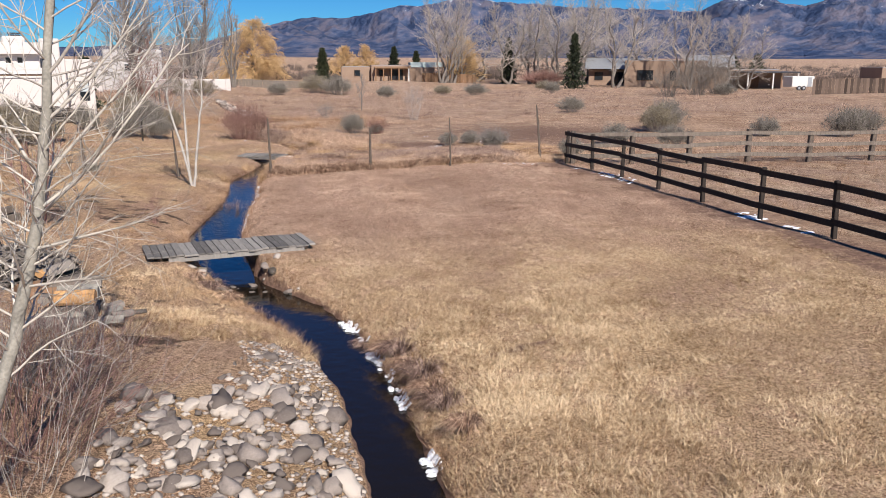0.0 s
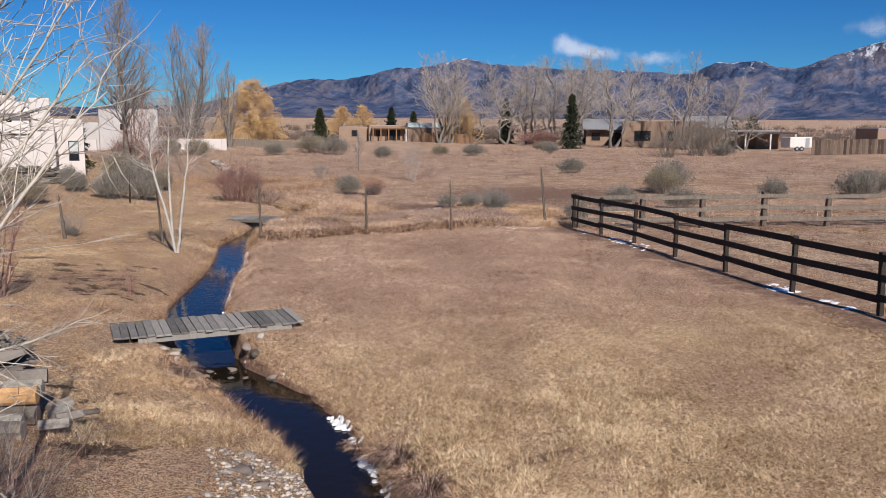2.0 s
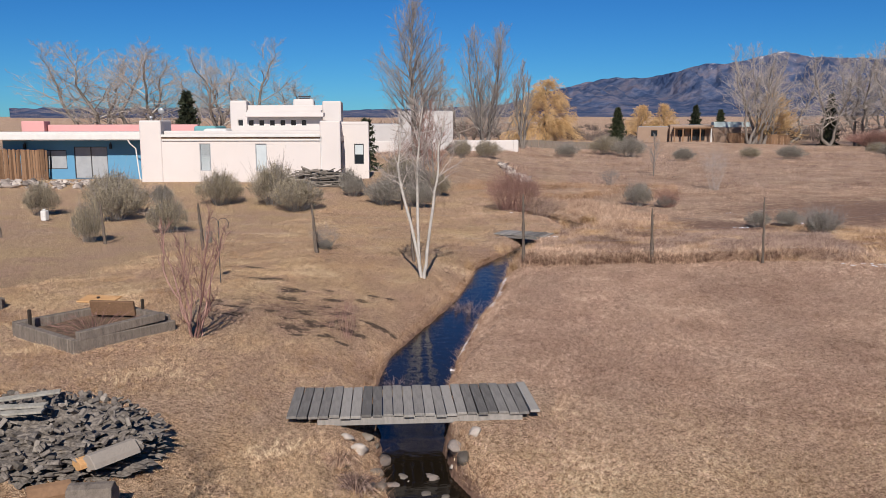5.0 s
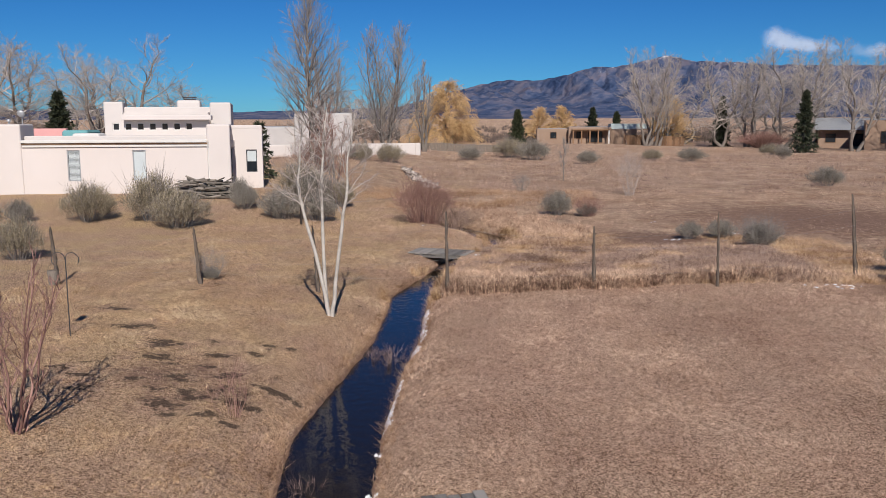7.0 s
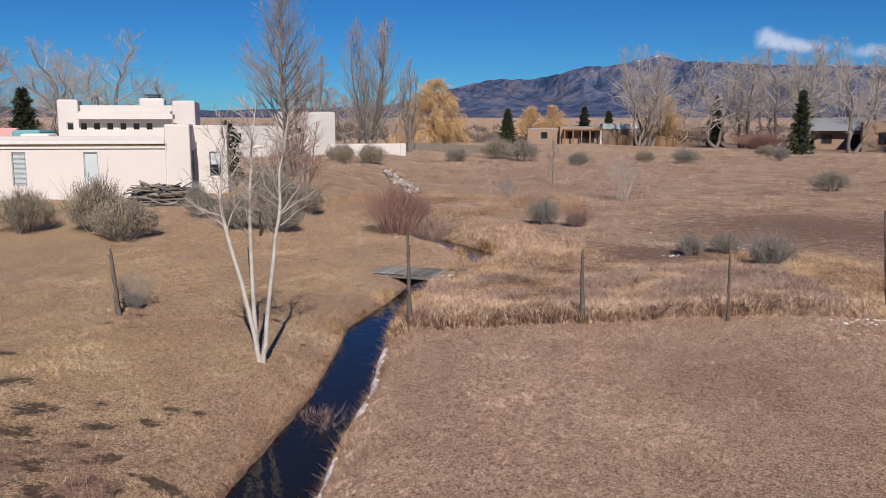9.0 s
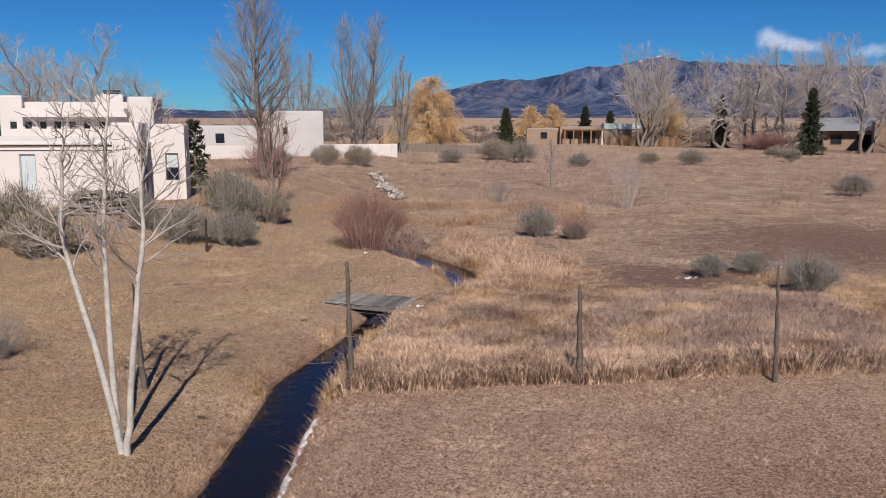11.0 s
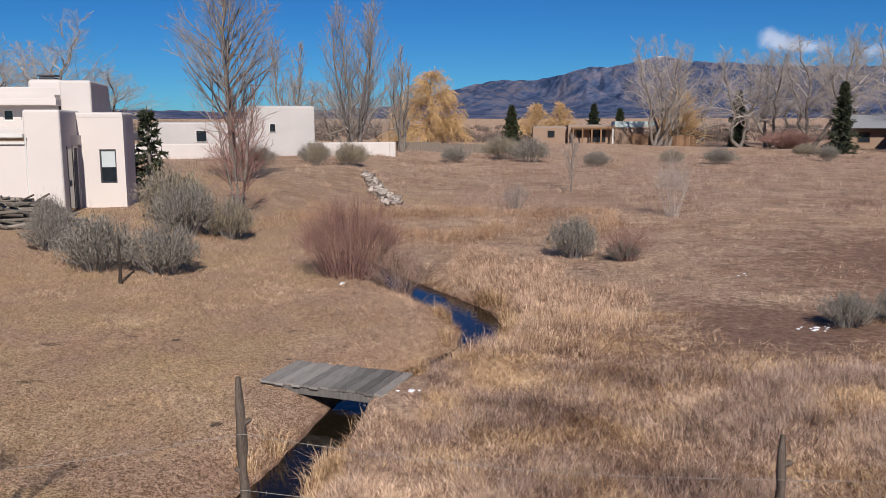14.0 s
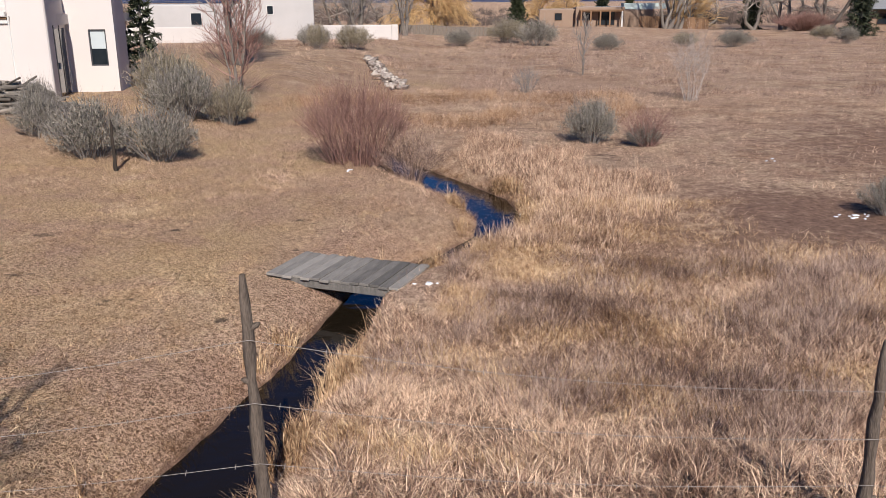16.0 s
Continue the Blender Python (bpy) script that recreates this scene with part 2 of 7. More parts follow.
class Heap:
    """Gathers tubes and quads into one mesh."""

    def __init__(self):
        self.v, self.f, self.n, self.tubes = [], [], 0, {}

    def add(self, v, f):
        if isinstance(f, np.ndarray) and f.dtype == float:
            self.tubes.setdefault(f.shape, []).append((v, f))
            return
        self.v.append(v)
        self.f.append(np.asarray(f) + self.n)
        self.n += len(v)

    def put(self, name, mat, parent=None, smooth=True):
        for (n, sides), some in self.tubes.items():
            path, r = np.array([p for p, _ in some]), np.array([q for _, q in some])
            d = np.gradient(path, axis=1)
            d /= np.linalg.norm(d, axis=2, keepdims=True) + 1e-9
            ref = np.where(np.abs(d[..., 2:3]) > 0.9, [1.0, 0, 0], [0, 0, 1.0])
            u = np.cross(d, ref)
            u /= np.linalg.norm(u, axis=2, keepdims=True) + 1e-9
            w = np.cross(d, u)
            a = np.arange(sides) * 2 * np.pi / sides
            v = path[:, :, None] + r[..., None] * (np.cos(a)[:, None] * u[:, :, None] + np.sin(a)[:, None] * w[:, :, None])
            i, j = np.meshgrid(np.arange(n - 1), np.arange(sides), indexing="ij")
            k = (j + 1) % sides
            f = np.stack([i * sides + j, i * sides + k, (i + 1) * sides + k, (i + 1) * sides + j], -1).reshape(-1, 4)
            f = (f[None] + np.arange(len(some))[:, None, None] * n * sides).reshape(-1, 4)
            self.v.append(v.reshape(-1, 3))
            self.f.append(f + self.n)
            self.n += len(self.v[-1])
        return raw(name, np.concatenate(self.v), np.concatenate(self.f), mat, parent, smooth)


# ---- the lie of the land ----
# the ditch's middle line: x, y, half the water's width
DITCH = np.array([
    (5.8, -26, .5), (5.0, -14, .45), (4.45, -8.8, .36), (4.15, -6.0, .36), (3.62, -3.6, .48), (2.9, -2.0, .58), (1.85, -.2, .44), (1.5, 1.0, .45),
    (.9, 3, .58), (.62, 5, .64), (.6, 8, .50), (.65, 10.4, .48), (.49, 12.6, .44), (.33, 15, .50), (.45, 16.2, .40), (.63, 17.5, .34), (.76, 19, .3),
    (.88, 20.3, .3), (1.36, 21.4, .28), (1.9, 22.4, .24), (2.42, 23.4, .3), (2.55, 24.7, .42), (2.1, 26.2, .52), (1.3, 27.5, .52), (.4, 29, .45),
    (-.3, 30.5, .3), (-1.6, 33, .25), (-3.5, 37, .2)])
WATER_Z = -0.35


def ditch(x, y):
    """Distance outside the water's edge, which side (+1: left of the flow), for arrays."""
    p = np.stack([np.ravel(x), np.ravel(y)], -1).astype(float)
    best, out, side = np.full(len(p), 1e9), np.full(len(p), 1e9), np.ones(len(p))
    order = np.argsort(p[:, 1])
    ys = p[order, 1]
    last = len(DITCH) - 2
    for k, (a, b) in enumerate(zip(DITCH[:-1], DITCH[1:])):
        # only places within five metres along y can lie nearest to this stretch
        i0 = 0 if k == 0 else np.searchsorted(ys, a[1] - 5)
        i1 = len(ys) if k == last else np.searchsorted(ys, b[1] + 5)
        some = order[i0:i1]
        if not len(some):
            continue
        q = p[some]
        ab = b[:2] - a[:2]
        t = np.clip(((q - a[:2]) @ ab) / (ab @ ab), 0, 1)
        ox, oy = q[:, 0] - a[0] - t * ab[0], q[:, 1] - a[1] - t * ab[1]
        d = np.sqrt(ox * ox + oy * oy)
        near = d < best[some]
        hit = some[near]
        best[hit] = d[near]
        out[hit] = (d - (a[2] + t * (b[2] - a[2])))[near]
        side[hit] = np.sign(ab[0] * oy - ab[1] * ox)[near]
    return out.reshape(np.shape(x)), side.reshape(np.shape(x))


WAVES = {}


def wave(x, y, size, seed):
    """Smooth wandering noise about zero, for arrays."""
    if (size, seed) not in WAVES:
        r = np.random.RandomState(seed)
        rows = []
        for _ in range(7):
            a, ph = r.uniform(0, 2 * np.pi, 2)
            k = 2 * np.pi / size * r.uniform(0.6, 1.7)
            rows.append((math.cos(a) * k, math.sin(a) * k, ph))
        WAVES[size, seed] = rows
    total = 0.0
    for kx, ky, ph in WAVES[size, seed]:
        total = total + np.sin(kx * x + ky * y + ph)
    return total / 4.0


def land(x, y):
    """Height of the ground, for arrays."""
    x, y = np.asarray(x, float), np.asarray(y, float)
    out, side = ditch(x, y)
    left = side > 0
    base = 0.12 - 0.10 * smooth01(8, 20, y)
    base = base + np.where(left, 0.40 * smooth01(0.9, 4.0, out) * (1 - smooth01(4, 15, y)), 0.26 * smooth01(1.5, 9, out) * (1 - smooth01(15, 26, y)))
    base = base + 0.15 * smooth01(-2, -9, x) * smooth01(6, 14, y) + 0.62 * smooth01(23, 33, y) * smooth01(-4.5, -10.5, x) * (1 - smooth01(70, 120, y))
    base = base + 0.035 * wave(x, y, 5.0, 3) + 0.02 * wave(x, y, 1.6, 4)
    far = np.hypot(x, y)
    base = base + 0.35 * wave(x, y, 60, 5) * smooth01(50, 120, far) + 0.006 * np.maximum(far - 260, 0)
    edge = 0.03 * wave(x, y, 0.7, 8)
    slope = np.where(left, 1.15, .8) - .6 * np.exp(-((y - .8) / 1.4) ** 2) - .55 * np.exp(-((y - 19.8) / 1.3) ** 2)
    bank = 0.34 * smooth01(-0.10 + edge, 0.07 + edge, out) + 0.66 * smooth01(-0.05 + edge, slope + edge + 0.15 * wave(x, y, 2.3, 9), out) ** 0.8
    gone = smooth01(33, 37, y)
    bed = WATER_Z - 0.16
    cut = np.where(out < 1.5, bed + (base - bed) * bank, base)
    return cut * (1 - gone) + base * gone


def height(x, y):
    return float(land(np.array([x]), np.array([y]))[0])


# ---- ground ----
def spread(lo, hi, step, far, grow):
    mid = np.arange(lo, hi + step / 2, step)
    ends, s, v = [], step, 0.0
    while v < far:
        s *= grow
        v += s
        ends.append(v)
    ends = np.array(ends)
    return np.concatenate([lo - ends[::-1], mid, hi + ends])


gx, gy = spread(-1.2, 5.6, 0.07, 4600, 1.085), spread(-10, 4, 0.11, 4600, 1.085)
gx = np.concatenate([gx[gx < -1.3], np.arange(-1.2, 5.6, 0.07), gx[gx > 5.65]])
gy = np.concatenate([gy[gy < 4.05], np.arange(4.2, 31, 0.2), spread(31, 31.2, 0.2, 4600, 1.085)[2:]])
gy = np.unique(np.round(gy[(gy <= 31) | (gy > 31.15)], 4))
GX, GY = np.meshgrid(gx, gy)
GZ = land(GX, GY)
nx, ny = len(gx), len(gy)
ii, jj = np.meshgrid(np.arange(ny - 1), np.arange(nx - 1), indexing="ij")
quads = np.stack([ii * nx + jj, ii * nx + jj + 1, (ii + 1) * nx + jj + 1, (ii + 1) * nx + jj], -1).reshape(-1, 4)


def ground_material():
    m = bpy.data.materials.new("dry_meadow")
    m.use_nodes = True
    n, l = m.node_tree.nodes, m.node_tree.links
    bsdf = n["Principled BSDF"]
    bsdf.inputs["Roughness"].default_value = 0.95
    bsdf.inputs["Specular IOR Level"].default_value = 0.15
    co = n.new("ShaderNodeTexCoord").outputs["Object"]

    def noise_of(scale, detail=5, rough=0.55):
        t = n.new("ShaderNodeTexNoise")
        t.inputs["Scale"].default_value, t.inputs["Detail"].default_value, t.inputs["Roughness"].default_value = scale, detail, rough
        l.new(co, t.inputs["Vector"])
        return t.outputs["Fac"]

    def ramp(fac, *stops):
        r = n.new("ShaderNodeValToRGB")
        e = r.color_ramp.elements
        while len(e) < len(stops):
            e.new(0.5)
        for k, (p, c) in enumerate(stops):
            e[k].position, e[k].color = p, (*[v if max(c) == min(c) else v * .90 for v in c], 1)
        l.new(fac, r.inputs[0])
        return r.outputs[0]

    def mix(fac, a, b):
        x = n.new("ShaderNodeMix")
        x.data_type = "RGBA"
        l.new(fac, x.inputs[0])
        l.new(a, x.inputs[6])
        l.new(b, x.inputs[7])
        return x.outputs[2]

    def calc(op, a, b):
        x = n.new("ShaderNodeMath")
        x.operation = op
        for k, v in enumerate((a, b)):
            if isinstance(v, (int, float)):
                x.inputs[k].default_value = v
            else:
                l.new(v, x.inputs[k])
        return x.outputs[0]

    def field(name):
        a = n.new("ShaderNodeAttribute")
        a.attribute_name = name
        return a.outputs["Fac"]

    def strands(scale, thick):
        """Thin curly lines: where a wandering field crosses its middle value."""
        t = n.new("ShaderNodeTexNoise")
        t.inputs["Scale"].default_value, t.inputs["Detail"].default_value, t.inputs["Distortion"].default_value = scale, 2, 0.8
        l.new(co, t.inputs["Vector"])
        d = calc("ABSOLUTE", calc("SUBTRACT", t.outputs["Fac"], 0.5), 0)
        x = calc("SUBTRACT", 1.0, calc("DIVIDE", d, thick))
        return calc("MAXIMUM", x, 0.0)

    thatch = calc("MAXIMUM", strands(17, 0.05), strands(29, 0.05))
    fine = calc("ADD", calc("MULTIPLY", thatch, 0.5), calc("MULTIPLY", noise_of(48, 6, 0.75), 0.5))
    straw = ramp(fine, (0.19, (0.105, 0.055, 0.036)), (0.36, (0.46, 0.285, 0.188)), (0.68, (0.93, 0.67, 0.49)))
    brown = ramp(fine, (0.19, (0.085, 0.042, 0.028)), (0.36, (0.40, 0.235, 0.158)), (0.68, (0.84, 0.565, 0.41)))
    soil = ramp(noise_of(9, 6, 0.7), (0.3, (0.15, 0.086, 0.06)), (0.7, (0.42, 0.262, 0.188)))
    pick = ramp(noise_of(0.45, 5, 0.65), (0.40, (0, 0, 0)), (0.62, (1, 1, 1)))
    base = mix(pick, straw, brown)
    spots = ramp(noise_of(1.6, 5, 0.7), (0.60, (0, 0, 0)), (0.72, (0.35, 0.35, 0.35)))
    base = mix(spots, base, soil)
    gold = ramp(fine, (0.19, (0.12, 0.062, 0.03)), (0.36, (0.52, 0.335, 0.18)), (0.68, (0.95, 0.69, 0.41)))
    base = mix(calc("MULTIPLY", ramp(noise_of(0.33, 5, 0.65), (0.36, (0.25, 0.25, 0.25)), (0.60, (1, 1, 1))), field("warm")), base, gold)
    base = mix(calc("MULTIPLY", ramp(noise_of(0.8, 7, 0.7), (0.50, (0, 0, 0)), (0.62, (0.7, 0.7, 0.7))), field("warm")), base, brown)
    weed = ramp(noise_of(7, 8, 0.78), (0.36, (0.14, 0.085, 0.06)), (0.49, (0.44, 0.29, 0.205)), (0.62, (0.86, 0.62, 0.45)))
    base = mix(calc("MULTIPLY", ramp(noise_of(0.7, 8, 0.75), (0.40, (0.1, 0.1, 0.1)), (0.58, (1, 1, 1))), field("wild")), base, weed)
    rust = ramp(noise_of(5, 8, 0.78), (0.36, (0.13, 0.072, 0.046)), (0.50, (0.38, 0.225, 0.14)), (0.64, (0.70, 0.46, 0.30)))
    base = mix(calc("MULTIPLY", ramp(noise_of(0.11, 7, 0.7), (0.47, (0, 0, 0)), (0.58, (0.85, 0.85, 0.85))), field("wild")), base, rust)
    pale = ramp(noise_of(14, 6, 0.7), (0.34, (0.22, 0.14, 0.09)), (0.50, (0.60, 0.42, 0.28)), (0.64, (0.98, 0.76, 0.54)))
    base = mix(calc("MULTIPLY", ramp(noise_of(0.55, 8, 0.78), (0.49, (0, 0, 0)), (0.57, (0.9, 0.9, 0.9))), field("wild")), base, pale)
    dull = ramp(noise_of(11, 6, 0.7), (0.36, (0.09, 0.055, 0.04)), (0.62, (0.38, 0.25, 0.18)))
    base = mix(calc("MULTIPLY", ramp(noise_of(0.9, 8, 0.8), (0.53, (0, 0, 0)), (0.60, (0.75, 0.75, 0.75))), field("wild")), base, dull)
    attr = n.new("ShaderNodeAttribute")
    attr.attribute_name = "bare"
    edge = n.new("ShaderNodeMath")
    edge.operation = "MULTIPLY_ADD"
    edge.inputs[1].default_value = 2.4
    edge.inputs[2].default_value = -1.2
    l.new(noise_of(2.4, 8, 0.75), edge.inputs[0])
    tot = n.new("ShaderNodeMath")
    tot.use_clamp = True
    l.new(attr.outputs["Fac"], tot.inputs[0])
    l.new(edge.outputs[0], tot.inputs[1])
    sharp = ramp(tot.outputs[0], (0.35, (0, 0, 0)), (0.75, (1, 1, 1)))
    base = mix(sharp, base, soil)
    burnt = n.new("ShaderNodeAttribute")
    burnt.attribute_name = "scorch"
    tot2 = n.new("ShaderNodeMath")
    tot2.use_clamp = True
    l.new(burnt.outputs["Fac"], tot2.inputs[0])
    edge2 = n.new("ShaderNodeMath")
    edge2.operation = "MULTIPLY_ADD"
    edge2.inputs[1].default_value, edge2.inputs[2].default_value = 3.2, -1.6
    l.new(noise_of(7.0, 8, 0.75), edge2.inputs[0])
    l.new(edge2.outputs[0], tot2.inputs[1])
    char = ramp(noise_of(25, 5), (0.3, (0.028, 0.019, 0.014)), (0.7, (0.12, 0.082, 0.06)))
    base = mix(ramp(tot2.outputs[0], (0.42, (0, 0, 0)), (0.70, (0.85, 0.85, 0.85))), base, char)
    l.new(base, bsdf.inputs["Base Color"])
    bp = n.new("ShaderNodeBump")
    bp.inputs["Strength"].default_value = 0.8
    bp.inputs["Distance"].default_value = 0.04
    l.new(fine, bp.inputs["Height"])
    l.new(bp.outputs[0], bsdf.inputs["Normal"])
    return m


def bare_of(x, y):
    """How bare the soil is: the ditch's bed, the trodden patch past the wire fence, the strip along the rail fence."""
    out, side = ditch(x, y)
    b = 1.3 * (1 - smooth01(-0.02, 0.12, out)) * (1 - smooth01(33, 36, y))
    b = np.maximum(b, 0.88 * np.exp(-(((x - 8.0 + .5 * wave(x, y, 4, 90)) / 3.7) ** 2 + ((y - 23.6 + .4 * wave(x, y, 3, 91)) / 3.0) ** 2) ** 1.3))
    b = np.maximum(b, 0.86 * np.exp(-(((x - 16) / 8.5) ** 2 + ((y - 31) / 8.5) ** 2)))
    b = np.maximum(b, .92 * np.exp(-((x - 13.05 - (5 - y) * 0.128 + .25 * wave(x, y, 1.7, 103)) / 0.62) ** 2) * (y < 14.3))
    b = np.maximum(b, 0.62 * np.exp(-(((x + 2.0) / 1.8) ** 2 + ((y - 5.8) / 1.6) ** 2)))
    b = np.maximum(b, 1.1 * np.exp(-(((x - 6.15) / .75) ** 2 + ((y + 5.83 - .5 * (x - 6.15)) / .13) ** 2)))
    return b


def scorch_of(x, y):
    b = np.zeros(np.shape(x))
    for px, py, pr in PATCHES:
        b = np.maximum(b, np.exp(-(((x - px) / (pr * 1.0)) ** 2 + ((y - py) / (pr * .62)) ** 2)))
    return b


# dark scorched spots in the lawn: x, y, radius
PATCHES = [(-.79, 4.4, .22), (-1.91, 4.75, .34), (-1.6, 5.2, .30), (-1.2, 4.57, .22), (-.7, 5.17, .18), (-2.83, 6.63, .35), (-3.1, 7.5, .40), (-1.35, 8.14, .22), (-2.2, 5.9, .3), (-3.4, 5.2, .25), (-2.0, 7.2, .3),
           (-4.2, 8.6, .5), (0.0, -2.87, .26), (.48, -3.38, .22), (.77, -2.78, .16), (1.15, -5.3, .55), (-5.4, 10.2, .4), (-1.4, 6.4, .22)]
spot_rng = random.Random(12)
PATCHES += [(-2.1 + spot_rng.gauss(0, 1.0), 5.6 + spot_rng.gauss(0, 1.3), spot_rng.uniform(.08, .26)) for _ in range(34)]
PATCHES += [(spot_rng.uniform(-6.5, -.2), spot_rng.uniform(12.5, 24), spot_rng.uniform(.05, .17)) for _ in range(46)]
ground = raw("ground", np.stack([GX, GY, GZ], -1).reshape(-1, 3), quads, ground_material(), None, True)
at = ground.data.attributes.new("bare", "FLOAT", "POINT")
at.data.foreach_set("value", bare_of(GX, GY).ravel().astype(np.float32))
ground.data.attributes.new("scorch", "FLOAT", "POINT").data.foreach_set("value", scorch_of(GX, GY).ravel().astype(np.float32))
WARM = smooth01(.6, -1.5, GX) * smooth01(0, 5, GY)
WARM = np.maximum(WARM, .9 * smooth01(-3.2, -5.5, GY) * smooth01(12.5, 8, GX + 1.2 * wave(GX, GY, 2.5, 97)))
WARM = np.maximum(WARM, .3 * smooth01(20, 24, GY) * smooth01(9, 5, GX) * smooth01(46, 40, GY))
WARM = np.maximum(WARM, .85 * smooth01(5, -3, GY + .8 * wave(GX, GY, 3.5, 88)))
WILD = np.maximum(smooth01(14.0, 15.0, GY) * (ditch(GX, GY)[1] < 0) * .9, smooth01(30, 40, GY) * smooth01(-6, -3, GX))
WILD = np.maximum(WILD, smooth01(55, 70, GY))
WILD = WILD * (1 - .8 * np.exp(-(((GX - 1.5) / 7) ** 2 + ((GY - 48) / 5.5) ** 2) ** 2))
WILD = np.maximum(WILD, smooth01(.1, .6, GX - 12.42 - (14.1 - GY) * .128) * .95)
ground.data.attributes.new("warm", "FLOAT", "POINT").data.foreach_set("value", WARM.ravel().astype(np.float32))
ground.data.attributes.new("wild", "FLOAT", "POINT").data.foreach_set("value", WILD.ravel().astype(np.float32))
tagged(ground, "dry tan winter meadow cut by a narrow irrigation ditch", "ground", kind="structure")


# ---- water ----
def water():
    pts = []
    for a, b in zip(DITCH[:-1], DITCH[1:]):
        for k in range(6):
            pts.append(a + (b - a) * k / 6)
    pts = np.array(pts)
    pts = pts[pts[:, 1] < 33.5]
    d = np.gradient(pts[:, :2], axis=0)
    d /= np.linalg.norm(d, axis=1, keepdims=True)
    nrm = np.stack([-d[:, 1], d[:, 0]], -1)
    rows = []
    for s in np.linspace(-1, 1, 7):
        rows.append(np.column_stack([pts[:, :2] + nrm * (s * (pts[:, 2:3] + 0.35)), np.full(len(pts), WATER_Z)]))
    v = np.stack(rows, 1).reshape(-1, 3)
    i, j = np.meshgrid(np.arange(len(pts) - 1), np.arange(6), indexing="ij")
    f = np.stack([i * 7 + j, i * 7 + j + 1, (i + 1) * 7 + j + 1, (i + 1) * 7 + j], -1).reshape(-1, 4)
    m = bpy.data.materials.new("ditch_water")
    m.use_nodes = True
    n, l = m.node_tree.nodes, m.node_tree.links
    b = n["Principled BSDF"]
    b.inputs["Base Color"].default_value = (0.011, 0.008, 0.005, 1)
    b.inputs["Roughness"].default_value = 0.05
    b.inputs["IOR"].default_value = 1.33
    co = n.new("ShaderNodeTexCoord")
    t = n.new("ShaderNodeTexNoise")
    t.inputs["Scale"].default_value = 5.0
    t.inputs["Detail"].default_value = 4
    l.new(co.outputs["Object"], t.inputs["Vector"])
    bp = n.new("ShaderNodeBump")
    bp.inputs["Strength"].default_value = 0.22
    bp.inputs["Distance"].default_value = 0.03
    l.new(t.outputs["Fac"], bp.inputs["Height"])
    l.new(bp.outputs[0], b.inputs["Normal"])
    return tagged(raw("water", v, f, m, None, True), "dark rippled water flowing in the ditch", "water", kind="structure")


water()


# ---- mountains ----
SKYLINE = np.array([(-40, .009), (-27, .010), (-20, .007), (-9, .012), (-6, .026), (-3.8, .036), (-1.5, .044), (.85, .043), (3.15, .051), (4.3, .058), (5.7, .057),
                    (9.2, .0685), (10.7, .063), (15.7, .056), (21.3, .053), (23.9, .0495), (25.3, .062), (27.7, .063), (30.1, .053), (32.4, .0685),
                    (35.4, .083), (42, .09), (55, .05)])


